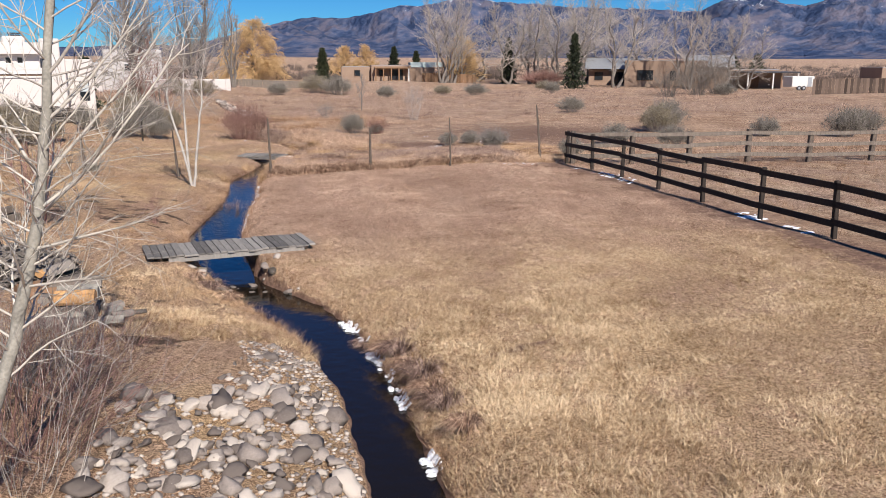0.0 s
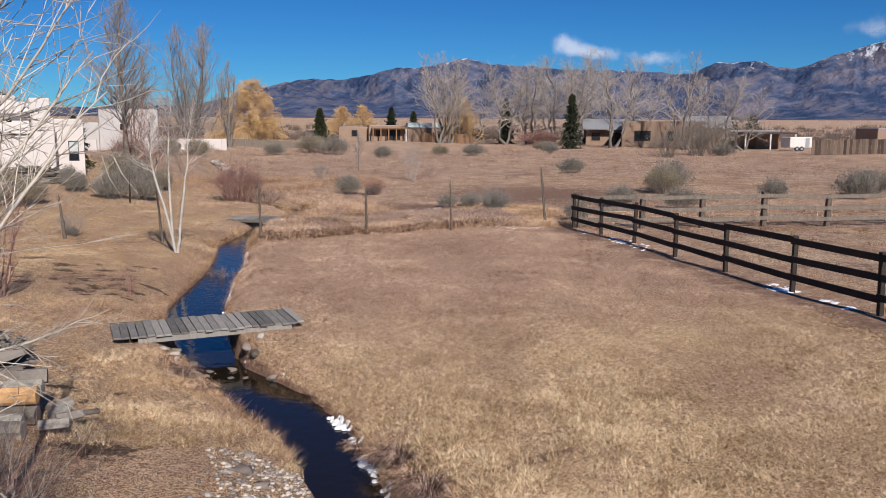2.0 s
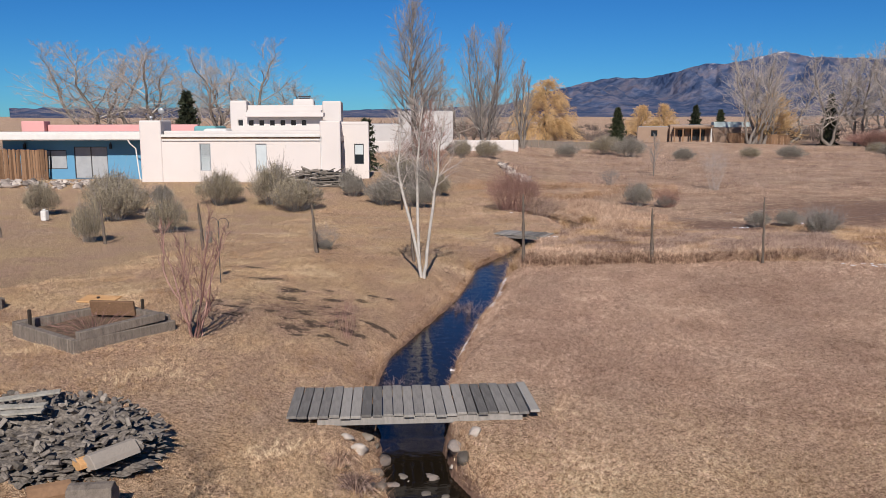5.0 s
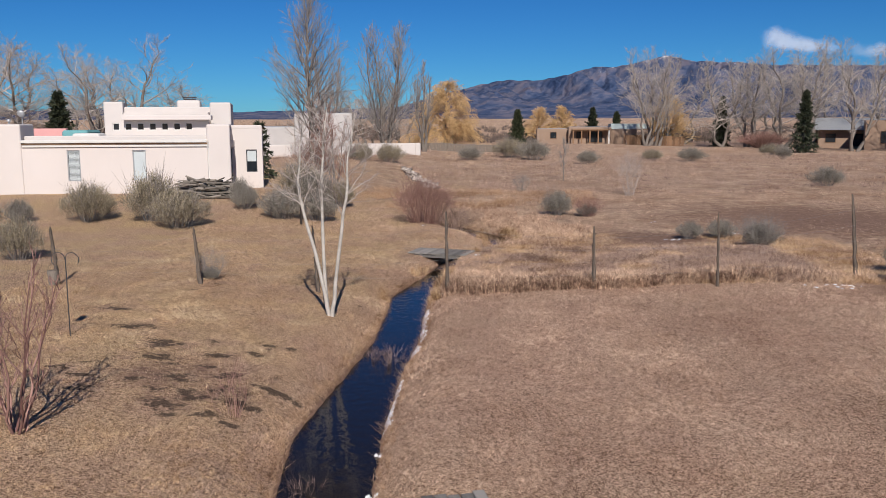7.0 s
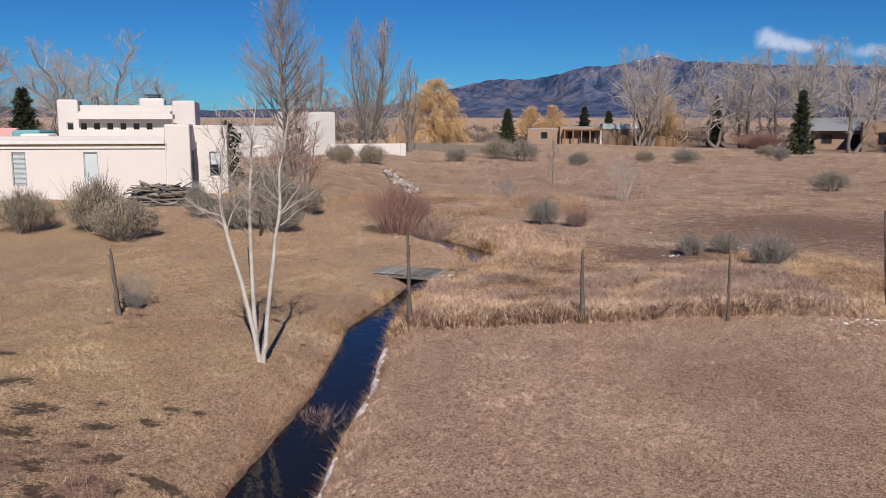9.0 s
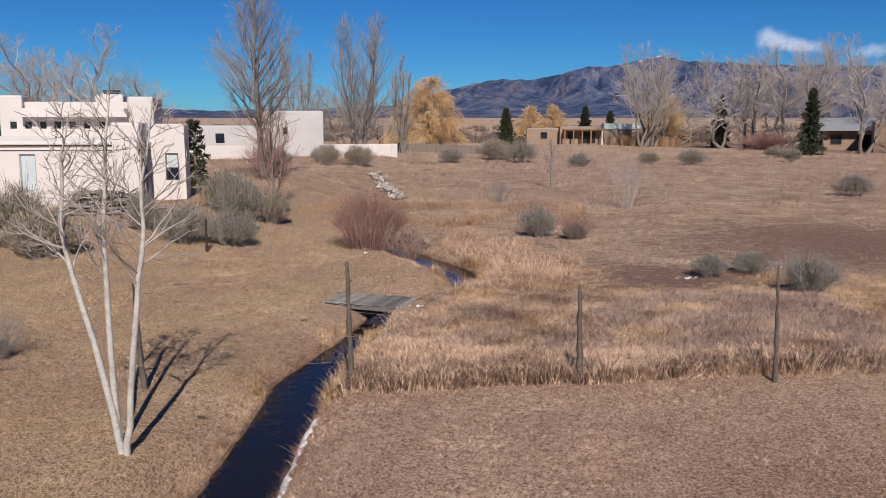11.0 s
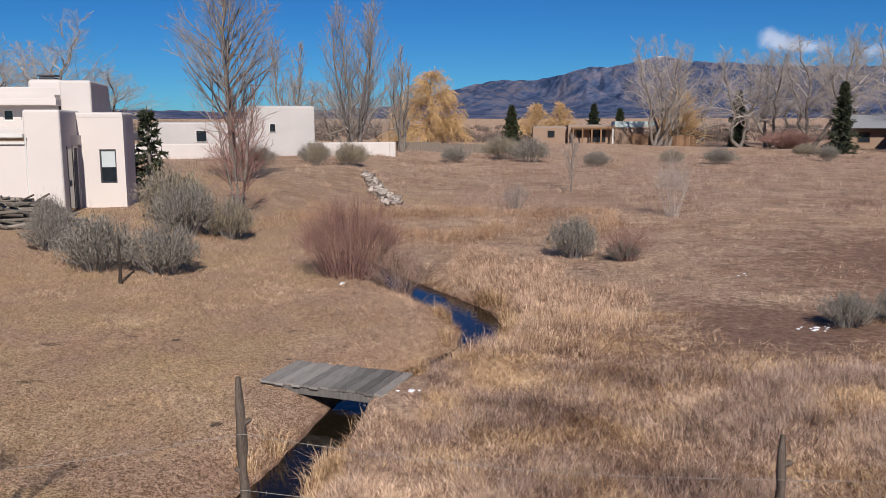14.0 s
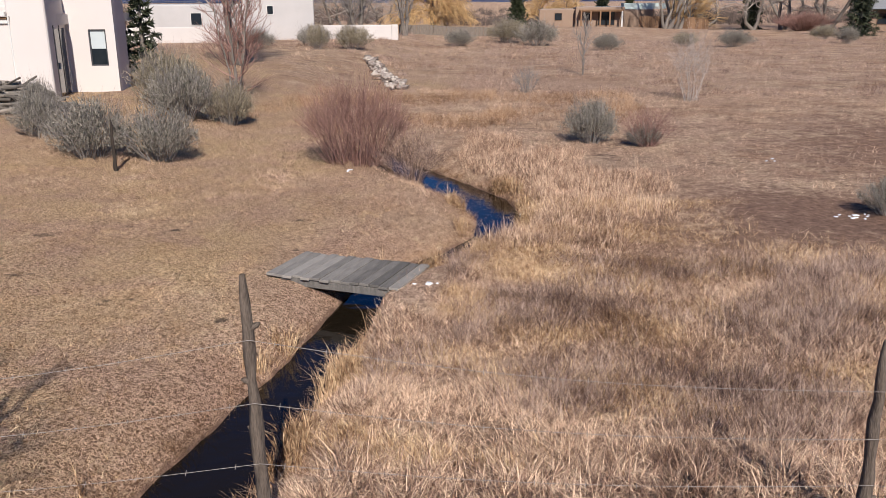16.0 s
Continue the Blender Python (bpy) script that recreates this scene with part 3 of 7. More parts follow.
def mountains():
    bear = np.radians(np.linspace(-40, 55, 520))
    rad = np.linspace(2500, 4500, 64)
    B, R = np.meshgrid(bear, rad)
    top = np.interp(np.degrees(B), SKYLINE[:, 0], SKYLINE[:, 1]) * 4050 + 4
    rise = smooth01(2600, 4050, R) ** 1.15
    X, Y = R * np.sin(B), R * np.cos(B)
    rid = 0.0
    amp = 1.0
    for k, size in enumerate((900, 430, 210, 100, 60)):
        rid = rid + amp * (0.6 - np.abs(wave(X + 0.35 * Y, Y * 0.30, size, 20 + k)))
        amp *= 0.6
    body = np.minimum(R / 4050, rise * (1 + 0.75 * rid * np.sin(np.pi * np.clip(rise, 0, 1)) ** 0.7))
    Z = 14 + top * np.clip(body, 0, 1.02) + (7.0 * wave(X, Y, 170, 32) + 4.0 * wave(X, Y, 60, 31)) * rise
    Z = Z - smooth01(4100, 4500, R) * 60
    Z[0] -= 30
    v = np.stack([X, Y, Z], -1).reshape(-1, 3)
    nb = len(bear)
    i, j = np.meshgrid(np.arange(len(rad) - 1), np.arange(nb - 1), indexing="ij")
    f = np.stack([i * nb + j, i * nb + j + 1, (i + 1) * nb + j + 1, (i + 1) * nb + j], -1).reshape(-1, 4)
    m = bpy.data.materials.new("hazy_mountain_forest")
    m.use_nodes = True
    n, l = m.node_tree.nodes, m.node_tree.links
    bs = n["Principled BSDF"]
    bs.inputs["Roughness"].default_value = 1.0
    bs.inputs["Specular IOR Level"].default_value = 0.0
    co = n.new("ShaderNodeTexCoord").outputs["Object"]

    def nz(scale, detail):
        t = n.new("ShaderNodeTexNoise")
        t.inputs["Scale"].default_value, t.inputs["Detail"].default_value = scale, detail
        t.inputs["Roughness"].default_value = 0.65
        l.new(co, t.inputs["Vector"])
        return t.outputs["Fac"]

    # blue distance haze painted into the forest tones, with lit and shaded slopes
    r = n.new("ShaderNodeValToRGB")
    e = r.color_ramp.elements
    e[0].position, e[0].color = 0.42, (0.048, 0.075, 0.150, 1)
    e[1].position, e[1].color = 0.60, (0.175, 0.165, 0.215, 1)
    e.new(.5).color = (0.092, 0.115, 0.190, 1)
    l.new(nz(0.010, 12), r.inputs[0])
    relief = n.new("ShaderNodeBump")
    relief.inputs["Strength"].default_value, relief.inputs["Distance"].default_value = .7, 110.0
    l.new(nz(0.009, 8), relief.inputs["Height"])
    l.new(relief.outputs[0], bs.inputs["Normal"])
    sep = n.new("ShaderNodeSeparateXYZ")
    l.new(co, sep.inputs[0])
    hgt = n.new("ShaderNodeMapRange")
    hgt.inputs[1].default_value, hgt.inputs[2].default_value = 140, 300
    l.new(sep.outputs["Z"], hgt.inputs[0])
    add = n.new("ShaderNodeMath")
    l.new(hgt.outputs[0], add.inputs[0])
    low = n.new("ShaderNodeMath")
    low.operation = "MULTIPLY_ADD"
    low.inputs[1].default_value, low.inputs[2].default_value = 3.2, -2.2
    l.new(nz(0.030, 8), low.inputs[0])
    l.new(low.outputs[0], add.inputs[1])
    sr = n.new("ShaderNodeValToRGB")
    sr.color_ramp.elements[0].position, sr.color_ramp.elements[0].color = .22, (0, 0, 0, 1)
    sr.color_ramp.elements[1].position, sr.color_ramp.elements[1].color = .50, (1, 1, 1, 1)
    l.new(add.outputs[0], sr.inputs[0])
    mx = n.new("ShaderNodeMix")
    mx.data_type = "RGBA"
    l.new(sr.outputs[0], mx.inputs[0])
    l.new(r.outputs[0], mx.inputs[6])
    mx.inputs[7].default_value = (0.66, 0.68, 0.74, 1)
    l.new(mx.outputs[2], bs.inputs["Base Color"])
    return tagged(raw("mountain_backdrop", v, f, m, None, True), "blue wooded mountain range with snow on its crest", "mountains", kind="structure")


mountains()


# ---- clouds behind the crest ----
PUFFS = [(15.6, .093, .9, .010, 1.2), (16.6, .084, 1.5, .009, 1.1), (18.2, .080, 1.4, .007, .9), (21.5, .074, 2.2, .009, 1.0), (13.0, .078, 1.2, .006, .5), (34.5, .100, 2.0, .012, .9), (33.6, .137, 1.2, .005, .5), (40, .12, 4, .02, .9)]


def clouds():
    bear, elev = np.radians(np.linspace(6, 46, 200)), np.linspace(.03, .2, 90)
    B, E = np.meshgrid(bear, elev)
    v = np.stack([4600 * np.sin(B), 4600 * np.cos(B), 4600 * E], -1).reshape(-1, 3)
    i, j = np.meshgrid(np.arange(89), np.arange(199), indexing="ij")
    f = np.stack([i * 200 + j, i * 200 + j + 1, (i + 1) * 200 + j + 1, (i + 1) * 200 + j], -1).reshape(-1, 4)
    m = bpy.data.materials.new("cloud")
    m.use_nodes = True
    n, l = m.node_tree.nodes, m.node_tree.links
    n.remove(n["Principled BSDF"])
    attr = n.new("ShaderNodeAttribute")
    attr.attribute_name = "puff"
    t = n.new("ShaderNodeTexNoise")
    t.inputs["Scale"].default_value, t.inputs["Detail"].default_value, t.inputs["Roughness"].default_value = .014, 8, .62
    l.new(n.new("ShaderNodeTexCoord").outputs["Object"], t.inputs["Vector"])
    ma = n.new("ShaderNodeMath")
    ma.operation = "MULTIPLY_ADD"
    ma.inputs[1].default_value, ma.inputs[2].default_value = 1.5, -.75
    l.new(t.outputs["Fac"], ma.inputs[0])
    ad = n.new("ShaderNodeMath")
    l.new(attr.outputs["Fac"], ad.inputs[0])
    l.new(ma.outputs[0], ad.inputs[1])
    r = n.new("ShaderNodeMapRange")
    r.interpolation_type = "SMOOTHSTEP"
    r.inputs[1].default_value, r.inputs[2].default_value, r.inputs[4].default_value = .32, 1.6, .58
    l.new(ad.outputs[0], r.inputs[0])
    tr, di, mx = n.new("ShaderNodeBsdfTransparent"), n.new("ShaderNodeBsdfDiffuse"), n.new("ShaderNodeMixShader")
    di.inputs[0].default_value = (.62, .64, .68, 1)
    l.new(r.outputs[0], mx.inputs[0])
    l.new(tr.outputs[0], mx.inputs[1])
    l.new(di.outputs[0], mx.inputs[2])
    l.new(mx.outputs[0], n["Material Output"].inputs["Surface"])
    ob = raw("cloud_backdrop", v, f, m, None, True)
    puff = sum(a * np.exp(-((np.degrees(B) - b) / w) ** 2 - ((E - e) / h) ** 2) for b, e, w, h, a in PUFFS)
    ob.data.attributes.new("puff", "FLOAT", "POINT").data.foreach_set("value", puff.ravel().astype(np.float32))
    tagged(ob, "thin white clouds over the mountain crest", "clouds", kind="structure")


clouds()


# ---- footbridges ----
def footbridge(x, y, z, rz, length, depth, count, label, seed, loose=()):
    """Origin: the near left corner of the deck's top; the deck runs along +x, its planks along +y."""
    b = empty("footbridge", x, y, z, rz, label, "footbridge")
    r = random.Random(seed)
    pitch = length / count
    for k in range(count):
        w = pitch - r.uniform(0.008, 0.015)
        dy, dz = r.uniform(-0.03, 0.03), r.uniform(-0.009, 0.007)
        bm = box(-w / 2, w / 2, -depth / 2, depth / 2, -0.038, 0.0, 0.005)
        for v in bm.verts:
            v.co.z += 0.004 * math.sin(v.co.y * 5 + k)
        p = part("plank", bm, WEATHERED, b)
        p.matrix_basis = pose((k + 0.5) * pitch, depth / 2 + dy, dz, 0, r.uniform(-0.7, 0.7), r.uniform(-0.6, 0.6))
    for yy in (0.06, depth - 0.06):
        part("beam", box(0.12 * length, 0.93 * length, yy - 0.03, yy + 0.03, -0.15, -0.042, 0.006), GREY_POST if yy > .5 else WEATHERED, b)
    return b


footbridge(0.0, 0.0, 0.25, 16.9, 3.43, 1.24, 24, "weathered grey plank footbridge over the ditch", 1)
footbridge(-0.50, 19.92, 0.09, -15.5, 1.96, 1.07, 14, "small sagging grey plank footbridge over the ditch", 2)


# ---- wire fence ----
def wire_post(x, y, h, r, leanx=0.0, leany=0.0, seed=0, mat=POST_BROWN):
    g = height(x, y)
    p = empty("fence_post", x, y, g, 0, "crooked weathered wooden post of the wire fence", "fence post", "wire fence posts")
    rng = np.random.RandomState(seed)
    zs = np.linspace(-0.2, h, 15)
    path = np.column_stack([leanx * zs + 0.005 * rng.standard_normal(15), leany * zs + 0.005 * rng.standard_normal(15), zs])
    rad = r * (1.2 - 0.62 * zs / h) * (1 + 0.10 * rng.standard_normal(15))
    rad[-1] *= 0.55
    v, f = tube(path, rad, 9, rng, 0.07)
    f = f * (1 + .16 * rng.standard_normal(9))
    hp = Heap()
    hp.add(v, f)
    for k in range(6):
        q = path[2 + 2 * k] + [0, 0, rng.uniform(-.05, .05)]
        a = rng.uniform(0, 6.28)
        d = np.array([math.cos(a), math.sin(a), 0.5]) * r
        hp.add(*tube([q, q + d * 1.1, q + d * 1.5], [r * .5, r * .4, r * .12], 6))
    hp.put("pole", mat, p, False)
    return p


WIRE_POSTS = [(-24.0, 15.0, 1.4, .05, 0, 0), (-16.7, 14.4, 1.4, .05, -.03, 0), (-12.1, 13.6, 1.4, .06, -.06, 0), (-8.3, 13.0, 1.45, .06, -.08, 0), (-4.93, 13.75, 1.45, .065, -.10, .05),
              (-1.74, 13.25, 1.65, .05, -.08, .06), (1.40, 13.95, 2.1, .055, -.02, -.02), (5.01, 14.08, 1.55, .06, -.02, 0), (7.95, 13.95, 1.80, .045, -.02, .02), (11.75, 15.6, 2.1, .055, -.09, .02)]
for k, (x, y, h, r, lx, ly) in enumerate(WIRE_POSTS):
    wire_post(x, y, h, r * .78, lx, ly, 40 + k)
for k, (x, y, h) in enumerate(((-5.75, 26.4, 1.1), (-12.0, 26.5, 1.1))):
    wire_post(x, y, h, .04, 0, 0, 60 + k, DARK_RAIL)


def wires():
    w = new("fence_wire")
    tagged(w, "rusty barbed wire strung between wooden posts", "wire")
    for level in (0.32, 0.58, 0.84, 1.1):
        hp = Heap()
        for a, b in zip(WIRE_POSTS[:-1], WIRE_POSTS[1:]):
            pa = np.array([a[0] + a[4] * level, a[1] - a[3] + a[5] * level, height(a[0], a[1]) + level * a[2] / 1.35])
            pb = np.array([b[0] + b[4] * level, b[1] - b[3] + b[5] * level, height(b[0], b[1]) + level * b[2] / 1.35])
            t = np.linspace(0, 1, 9)[:, None]
            path = pa + (pb - pa) * t
            path[:, 2] -= 0.10 * np.sin(np.pi * t[:, 0]) * (0.4 + level * 0.4)
            hp.add(*tube(path, np.full(9, 0.0020), 4))
            n = int(np.linalg.norm(pb - pa) / 0.28)
            for i in range(n):
                q = pa + (pb - pa) * (i + .5) / n
                q[2] -= 0.10 * math.sin(math.pi * (i + .5) / n) * (0.4 + level * 0.4)
                hp.add(*tube([q + [0, -.015, -.012], q, q + [0, .012, .015]], [.001, .0028, .001], 3))
        hp.put("strand", WIRE, w)


wires()


# ---- rail fences ----
def rail_fence(name, posts, h, rails, mat, label, seed, post_w=0.10, out=-1, post_mat=None):
    f = empty(name, 0, 0, 0, 0, label, "fence")
    r = random.Random(seed)
    g = [height(x, y) for x, y in posts]
    for (x, y), z in zip(posts, g):
        p = part("post", box(-post_w / 2, post_w / 2, -post_w / 2, post_w / 2, -0.25, h + r.uniform(-.03, .05), 0.008), post_mat or mat, f)
        p.matrix_basis = pose(x, y, z, r.uniform(-1.5, 1.5), r.uniform(-1.5, 1.5), r.uniform(-6, 6))
    for (xa, ya), (xb, yb), za, zb in zip(posts[:-1], posts[1:], g[:-1], g[1:]):
        length, ang = math.hypot(xb - xa, yb - ya), math.atan2(yb - ya, xb - xa)
        for hz in rails:
            bm = box(-0.05, length + 0.05, -0.02, 0.02, -0.07, 0.07, 0.005)
            for v in bm.verts:
                v.co.z += 0.012 * math.sin(v.co.x * 1.7 + seed + hz * 9)
            p = part("rail", bm, mat, f)
            tilt = -math.degrees(math.atan2(zb - za + r.uniform(-.03, .03), length))
            off = out * (post_w / 2 + 0.022)
            p.matrix_basis = pose(xa - math.sin(ang) * off, ya + math.cos(ang) * off, za + hz + r.uniform(-.015, .015), 0, tilt, math.degrees(ang))
    return f


near_line = [(12.42, 14.1), (12.70, 11.8), (12.98, 9.45), (13.26, 7.0), (13.54, 4.55), (13.85, 2.0), (14.2, -0.5), (14.55, -3.0), (14.9, -5.5), (15.25, -8.0), (15.6, -10.5)]
rail_fence("rail_fence", near_line, 1.22, (0.34, 0.74, 1.13), DARK_RAIL, "dark-stained three-rail wooden pasture fence", 5)
back_line = [(14.7, 13.35), (17.0, 13.5), (19.35, 13.5), (21.9, 13.6), (24.5, 13.6), (27.1, 13.7), (29.7, 13.7), (32.3, 13.8)]
rail_fence("rail_fence", [(12.62, 14.0)] + back_line, 1.2, (0.30, 0.70, 1.10), GREY_POST, "weathered grey rail fence of the paddock with brown posts", 6, 0.17, -1, POST_BROWN)


# ---- bare trees ----
def branch(rng, heap, p0, d, ln, r0, r1, rise, gnarl, sides, m=6):
    """A tapered, wandering branch that bends upward (or down) by rise; gives its points and last direction."""
    d = np.asarray(d, float) / np.linalg.norm(d)
    pts = [np.asarray(p0, float)]
    for k in range(m - 1):
        d = d + rng.standard_normal(3) * gnarl + [0, 0, rise / (m - 1)]
        d = d / np.linalg.norm(d)
        pts.append(pts[-1] + d * ln / (m - 1))
    pts = np.array(pts)
    t = np.linspace(0, 1, m)
    heap.add(*tube(pts, r0 * (1 - t) ** .85 + r1, sides))
    return pts


def along(pts, u):
    t = np.linspace(0, 1, len(pts))
    k = min(len(pts) - 2, int(u * (len(pts) - 1)))
    return np.array([np.interp(u, t, pts[:, c]) for c in range(3)]), pts[k + 1] - pts[k]


def tilted(rng, d, angle):
    """A direction at about that many degrees from d."""
    d = Vector(d).normalized()
    side = d.cross(Vector(rng.standard_normal(3))).normalized()
    a = radians(angle * rng.uniform(.7, 1.3))
    return np.array(d * math.cos(a) + side * math.sin(a))


def boughs(rng, fine, pts, ln, r, sub, twigs, tw, rise, gnarl, start=.2, open_=38):
    """Side branches along a limb, each with its twigs."""
    for j in range(sub):
        u = start + (1 - start) * (j + rng.uniform(0, 1)) / sub
        p, d = along(pts, min(u, .98))
        l2 = ln * (.52 - .30 * u) * rng.uniform(.6, 1.3) + tw * 12
        r2 = max(tw, r * (1 - u) * .5)
        b = branch(rng, fine, p, tilted(rng, d, open_), l2, r2, tw * .6, rise, gnarl, 3, 4)
        for _ in range(twigs):
            q, e = along(b, rng.uniform(.15, 1))
            branch(rng, fine, q, tilted(rng, e, 34), l2 * rng.uniform(.22, .5), tw * .75, tw * .3, rise, gnarl, 3, 3)


def bare_tree(rng, h, trunk_r, stems=1, spread_=.35, angle=42, limbs=26, sub=7, twigs=3, fork=.15, rise=.5, lean=(0, 0), tw=.006, gnarl=.06, low=.5, stem_out=.14):
    """Two heaps: trunks, and limbs with the finer branches. Limbs shorten to the top; low: how short the lowest are."""
    wood, fine = Heap(), Heap()
    turn = rng.uniform(0, 6.28)
    for s in range(stems):
        a0 = turn + s * 6.283 / stems + rng.uniform(-.4, .4)
        out = stem_out * rng.uniform(.6, 1.2) if stems > 1 else 0
        hh = h * (rng.uniform(.78, .96) if s else 1.0)
        t = np.linspace(0, 1, 12)
        bend = np.cumsum(rng.standard_normal((12, 2)) * gnarl * .16, axis=0) * hh
        grow = t ** .8
        path = np.column_stack([np.cos(a0) * out * hh * grow + bend[:, 0] + lean[0] * hh * t, np.sin(a0) * out * hh * grow + bend[:, 1] + lean[1] * hh * t, -.15 + t * (hh + .15)])
        r_s = trunk_r * (1.0 if stems == 1 else .8)
        rad = r_s * ((1 - t) ** .9 + .35 * np.exp(-t * 22)) + tw
        wood.add(*tube(path, rad, 8))
        n = max(5, int(limbs / stems * (1.25 if stems > 1 else 1)))
        for k in range(n):
            u = min(.965, fork + (1 - fork) * (k + rng.uniform(0, 1)) / n)
            p0 = np.array([np.interp(u, t, path[:, c]) for c in range(3)])
            az = k * 2.399 + rng.uniform(-.5, .5) + a0
            uu = (u - fork) / (1 - fork)
            ln = hh * spread_ * (1 - uu) ** .62 * min(1, low + uu * 3.2) * rng.uniform(.7, 1.2) + hh * .035
            th = radians(angle * (1.15 - .5 * uu) * rng.uniform(.8, 1.2))
            d = np.array([math.cos(az) * math.sin(th), math.sin(az) * math.sin(th), math.cos(th)])
            r0 = max(tw * 1.4, min(.5 * np.interp(u, t, rad), .0125 * ln + .008))
            pts = branch(rng, fine, p0, d, ln, r0, tw * .8, rise, gnarl, 4, 7)
            boughs(rng, fine, pts, ln, r0, max(3, int(sub * (.5 + .6 * ln / (hh * spread_)))), twigs, tw, rise, gnarl)
        boughs(rng, fine, path[7:], hh * .2, tw * 3, sub * 2, twigs, tw, rise, gnarl, .05, 30)
    return wood, fine


def tree(name, x, y, seed, h, trunk_r, label, bark=BARK_GREY, twig=TWIG, group="", **kw):
    t = empty(name, x, y, height(x, y), 0, label, "tree", group)
    wood, fine = bare_tree(np.random.RandomState(seed), h, trunk_r, **kw)
    wood.put("trunk", bark, t)
    fine.put("crown", twig, t)
    return t


# ---- the stucco house ----
def wall_with_holes(x0, x1, y0, y1, z0, z1, holes, bm=None):
    """A wall slab along x with rectangular openings cut through it: holes are x0, x1, z0, z1."""
    bm = bm or bmesh.new()
    xs = sorted({x0, x1, *[h[0] for h in holes], *[h[1] for h in holes]})
    zs = sorted({z0, z1, *[h[2] for h in holes], *[h[3] for h in holes]})
    solid = {(i, k): not any(h[0] <= (xs[i] + xs[i + 1]) / 2 <= h[1] and h[2] <= (zs[k] + zs[k + 1]) / 2 <= h[3] for h in holes)
             for i in range(len(xs) - 1) for k in range(len(zs) - 1)}
    got = {}

    def v(x, y, z):
        if (x, y, z) not in got:
            got[x, y, z] = bm.verts.new((x, y, z))
        return got[x, y, z]

    for (i, k), s in solid.items():
        if not s:
            continue
        a, b, c, d = xs[i], xs[i + 1], zs[k], zs[k + 1]
        bm.faces.new((v(a, y0, c), v(b, y0, c), v(b, y0, d), v(a, y0, d)))
        bm.faces.new((v(b, y1, c), v(a, y1, c), v(a, y1, d), v(b, y1, d)))
        if not solid.get((i - 1, k)):
            bm.faces.new((v(a, y1, c), v(a, y0, c), v(a, y0, d), v(a, y1, d)))
        if not solid.get((i + 1, k)):
            bm.faces.new((v(b, y0, c), v(b, y1, c), v(b, y1, d), v(b, y0, d)))
        if not solid.get((i, k - 1)):
            bm.faces.new((v(b, y0, c), v(a, y0, c), v(a, y1, c), v(b, y1, c)))
        if not solid.get((i, k + 1)):
            bm.faces.new((v(a, y0, d), v(b, y0, d), v(b, y1, d), v(a, y1, d)))
    return bm


def window(parent, x0, x1, y, z0, z1, frame_mat, glass_mat, upper=None, bars=0):
    """A framed window in the plane y of its parent, its glass set back."""
    w = new("window")
    w.parent = parent
    t = 0.045
    bm = box(x0, x0 + t, y + .03, y + .11, z0, z1)
    box(x1 - t, x1, y + .03, y + .11, z0, z1, bm=bm)
    box(x0 + t, x1 - t, y + .03, y + .11, z1 - t, z1, bm=bm)
    box(x0 + t, x1 - t, y + .03, y + .11, z0, z0 + t, bm=bm)
    for k in range(bars):
        xm = x0 + (x1 - x0) * (k + 1) / (bars + 1)
        box(xm - t / 2, xm + t / 2, y + .035, y + .105, z0 + t, z1 - t, bm=bm)
    part("frame", bm, frame_mat, w)
    if upper:
        zm = z0 + (z1 - z0) * 0.47
        part("pane", box(x0 + t, x1 - t, y + .075, y + .085, z0 + t, zm), glass_mat, w)
        part("blind", box(x0 + t, x1 - t, y + .07, y + .085, zm, z1 - t), upper, w)
    else:
        part("pane", box(x0 + t, x1 - t, y + .075, y + .085, z0 + t, z1 - t), glass_mat, w)
    return w


def slat_blind(parent, x0, x1, y, z0, z1):
    b = new("blind")
    b.parent = parent
    n = int((z1 - z0) / 0.055)
    shared = None
    for k in range(n):
        if shared is None:
            shared = part("slat", box(x0, x1, y + .052, y + .068, -.02, .02), BLIND, b)
            slat = shared
        else:
            slat = new("slat", shared.data)
            slat.parent = b
        slat.matrix_basis = pose(0, 0, z0 + (k + .5) * (z1 - z0) / n)


HG = 0.0   # lowest plinth, buried in the slope


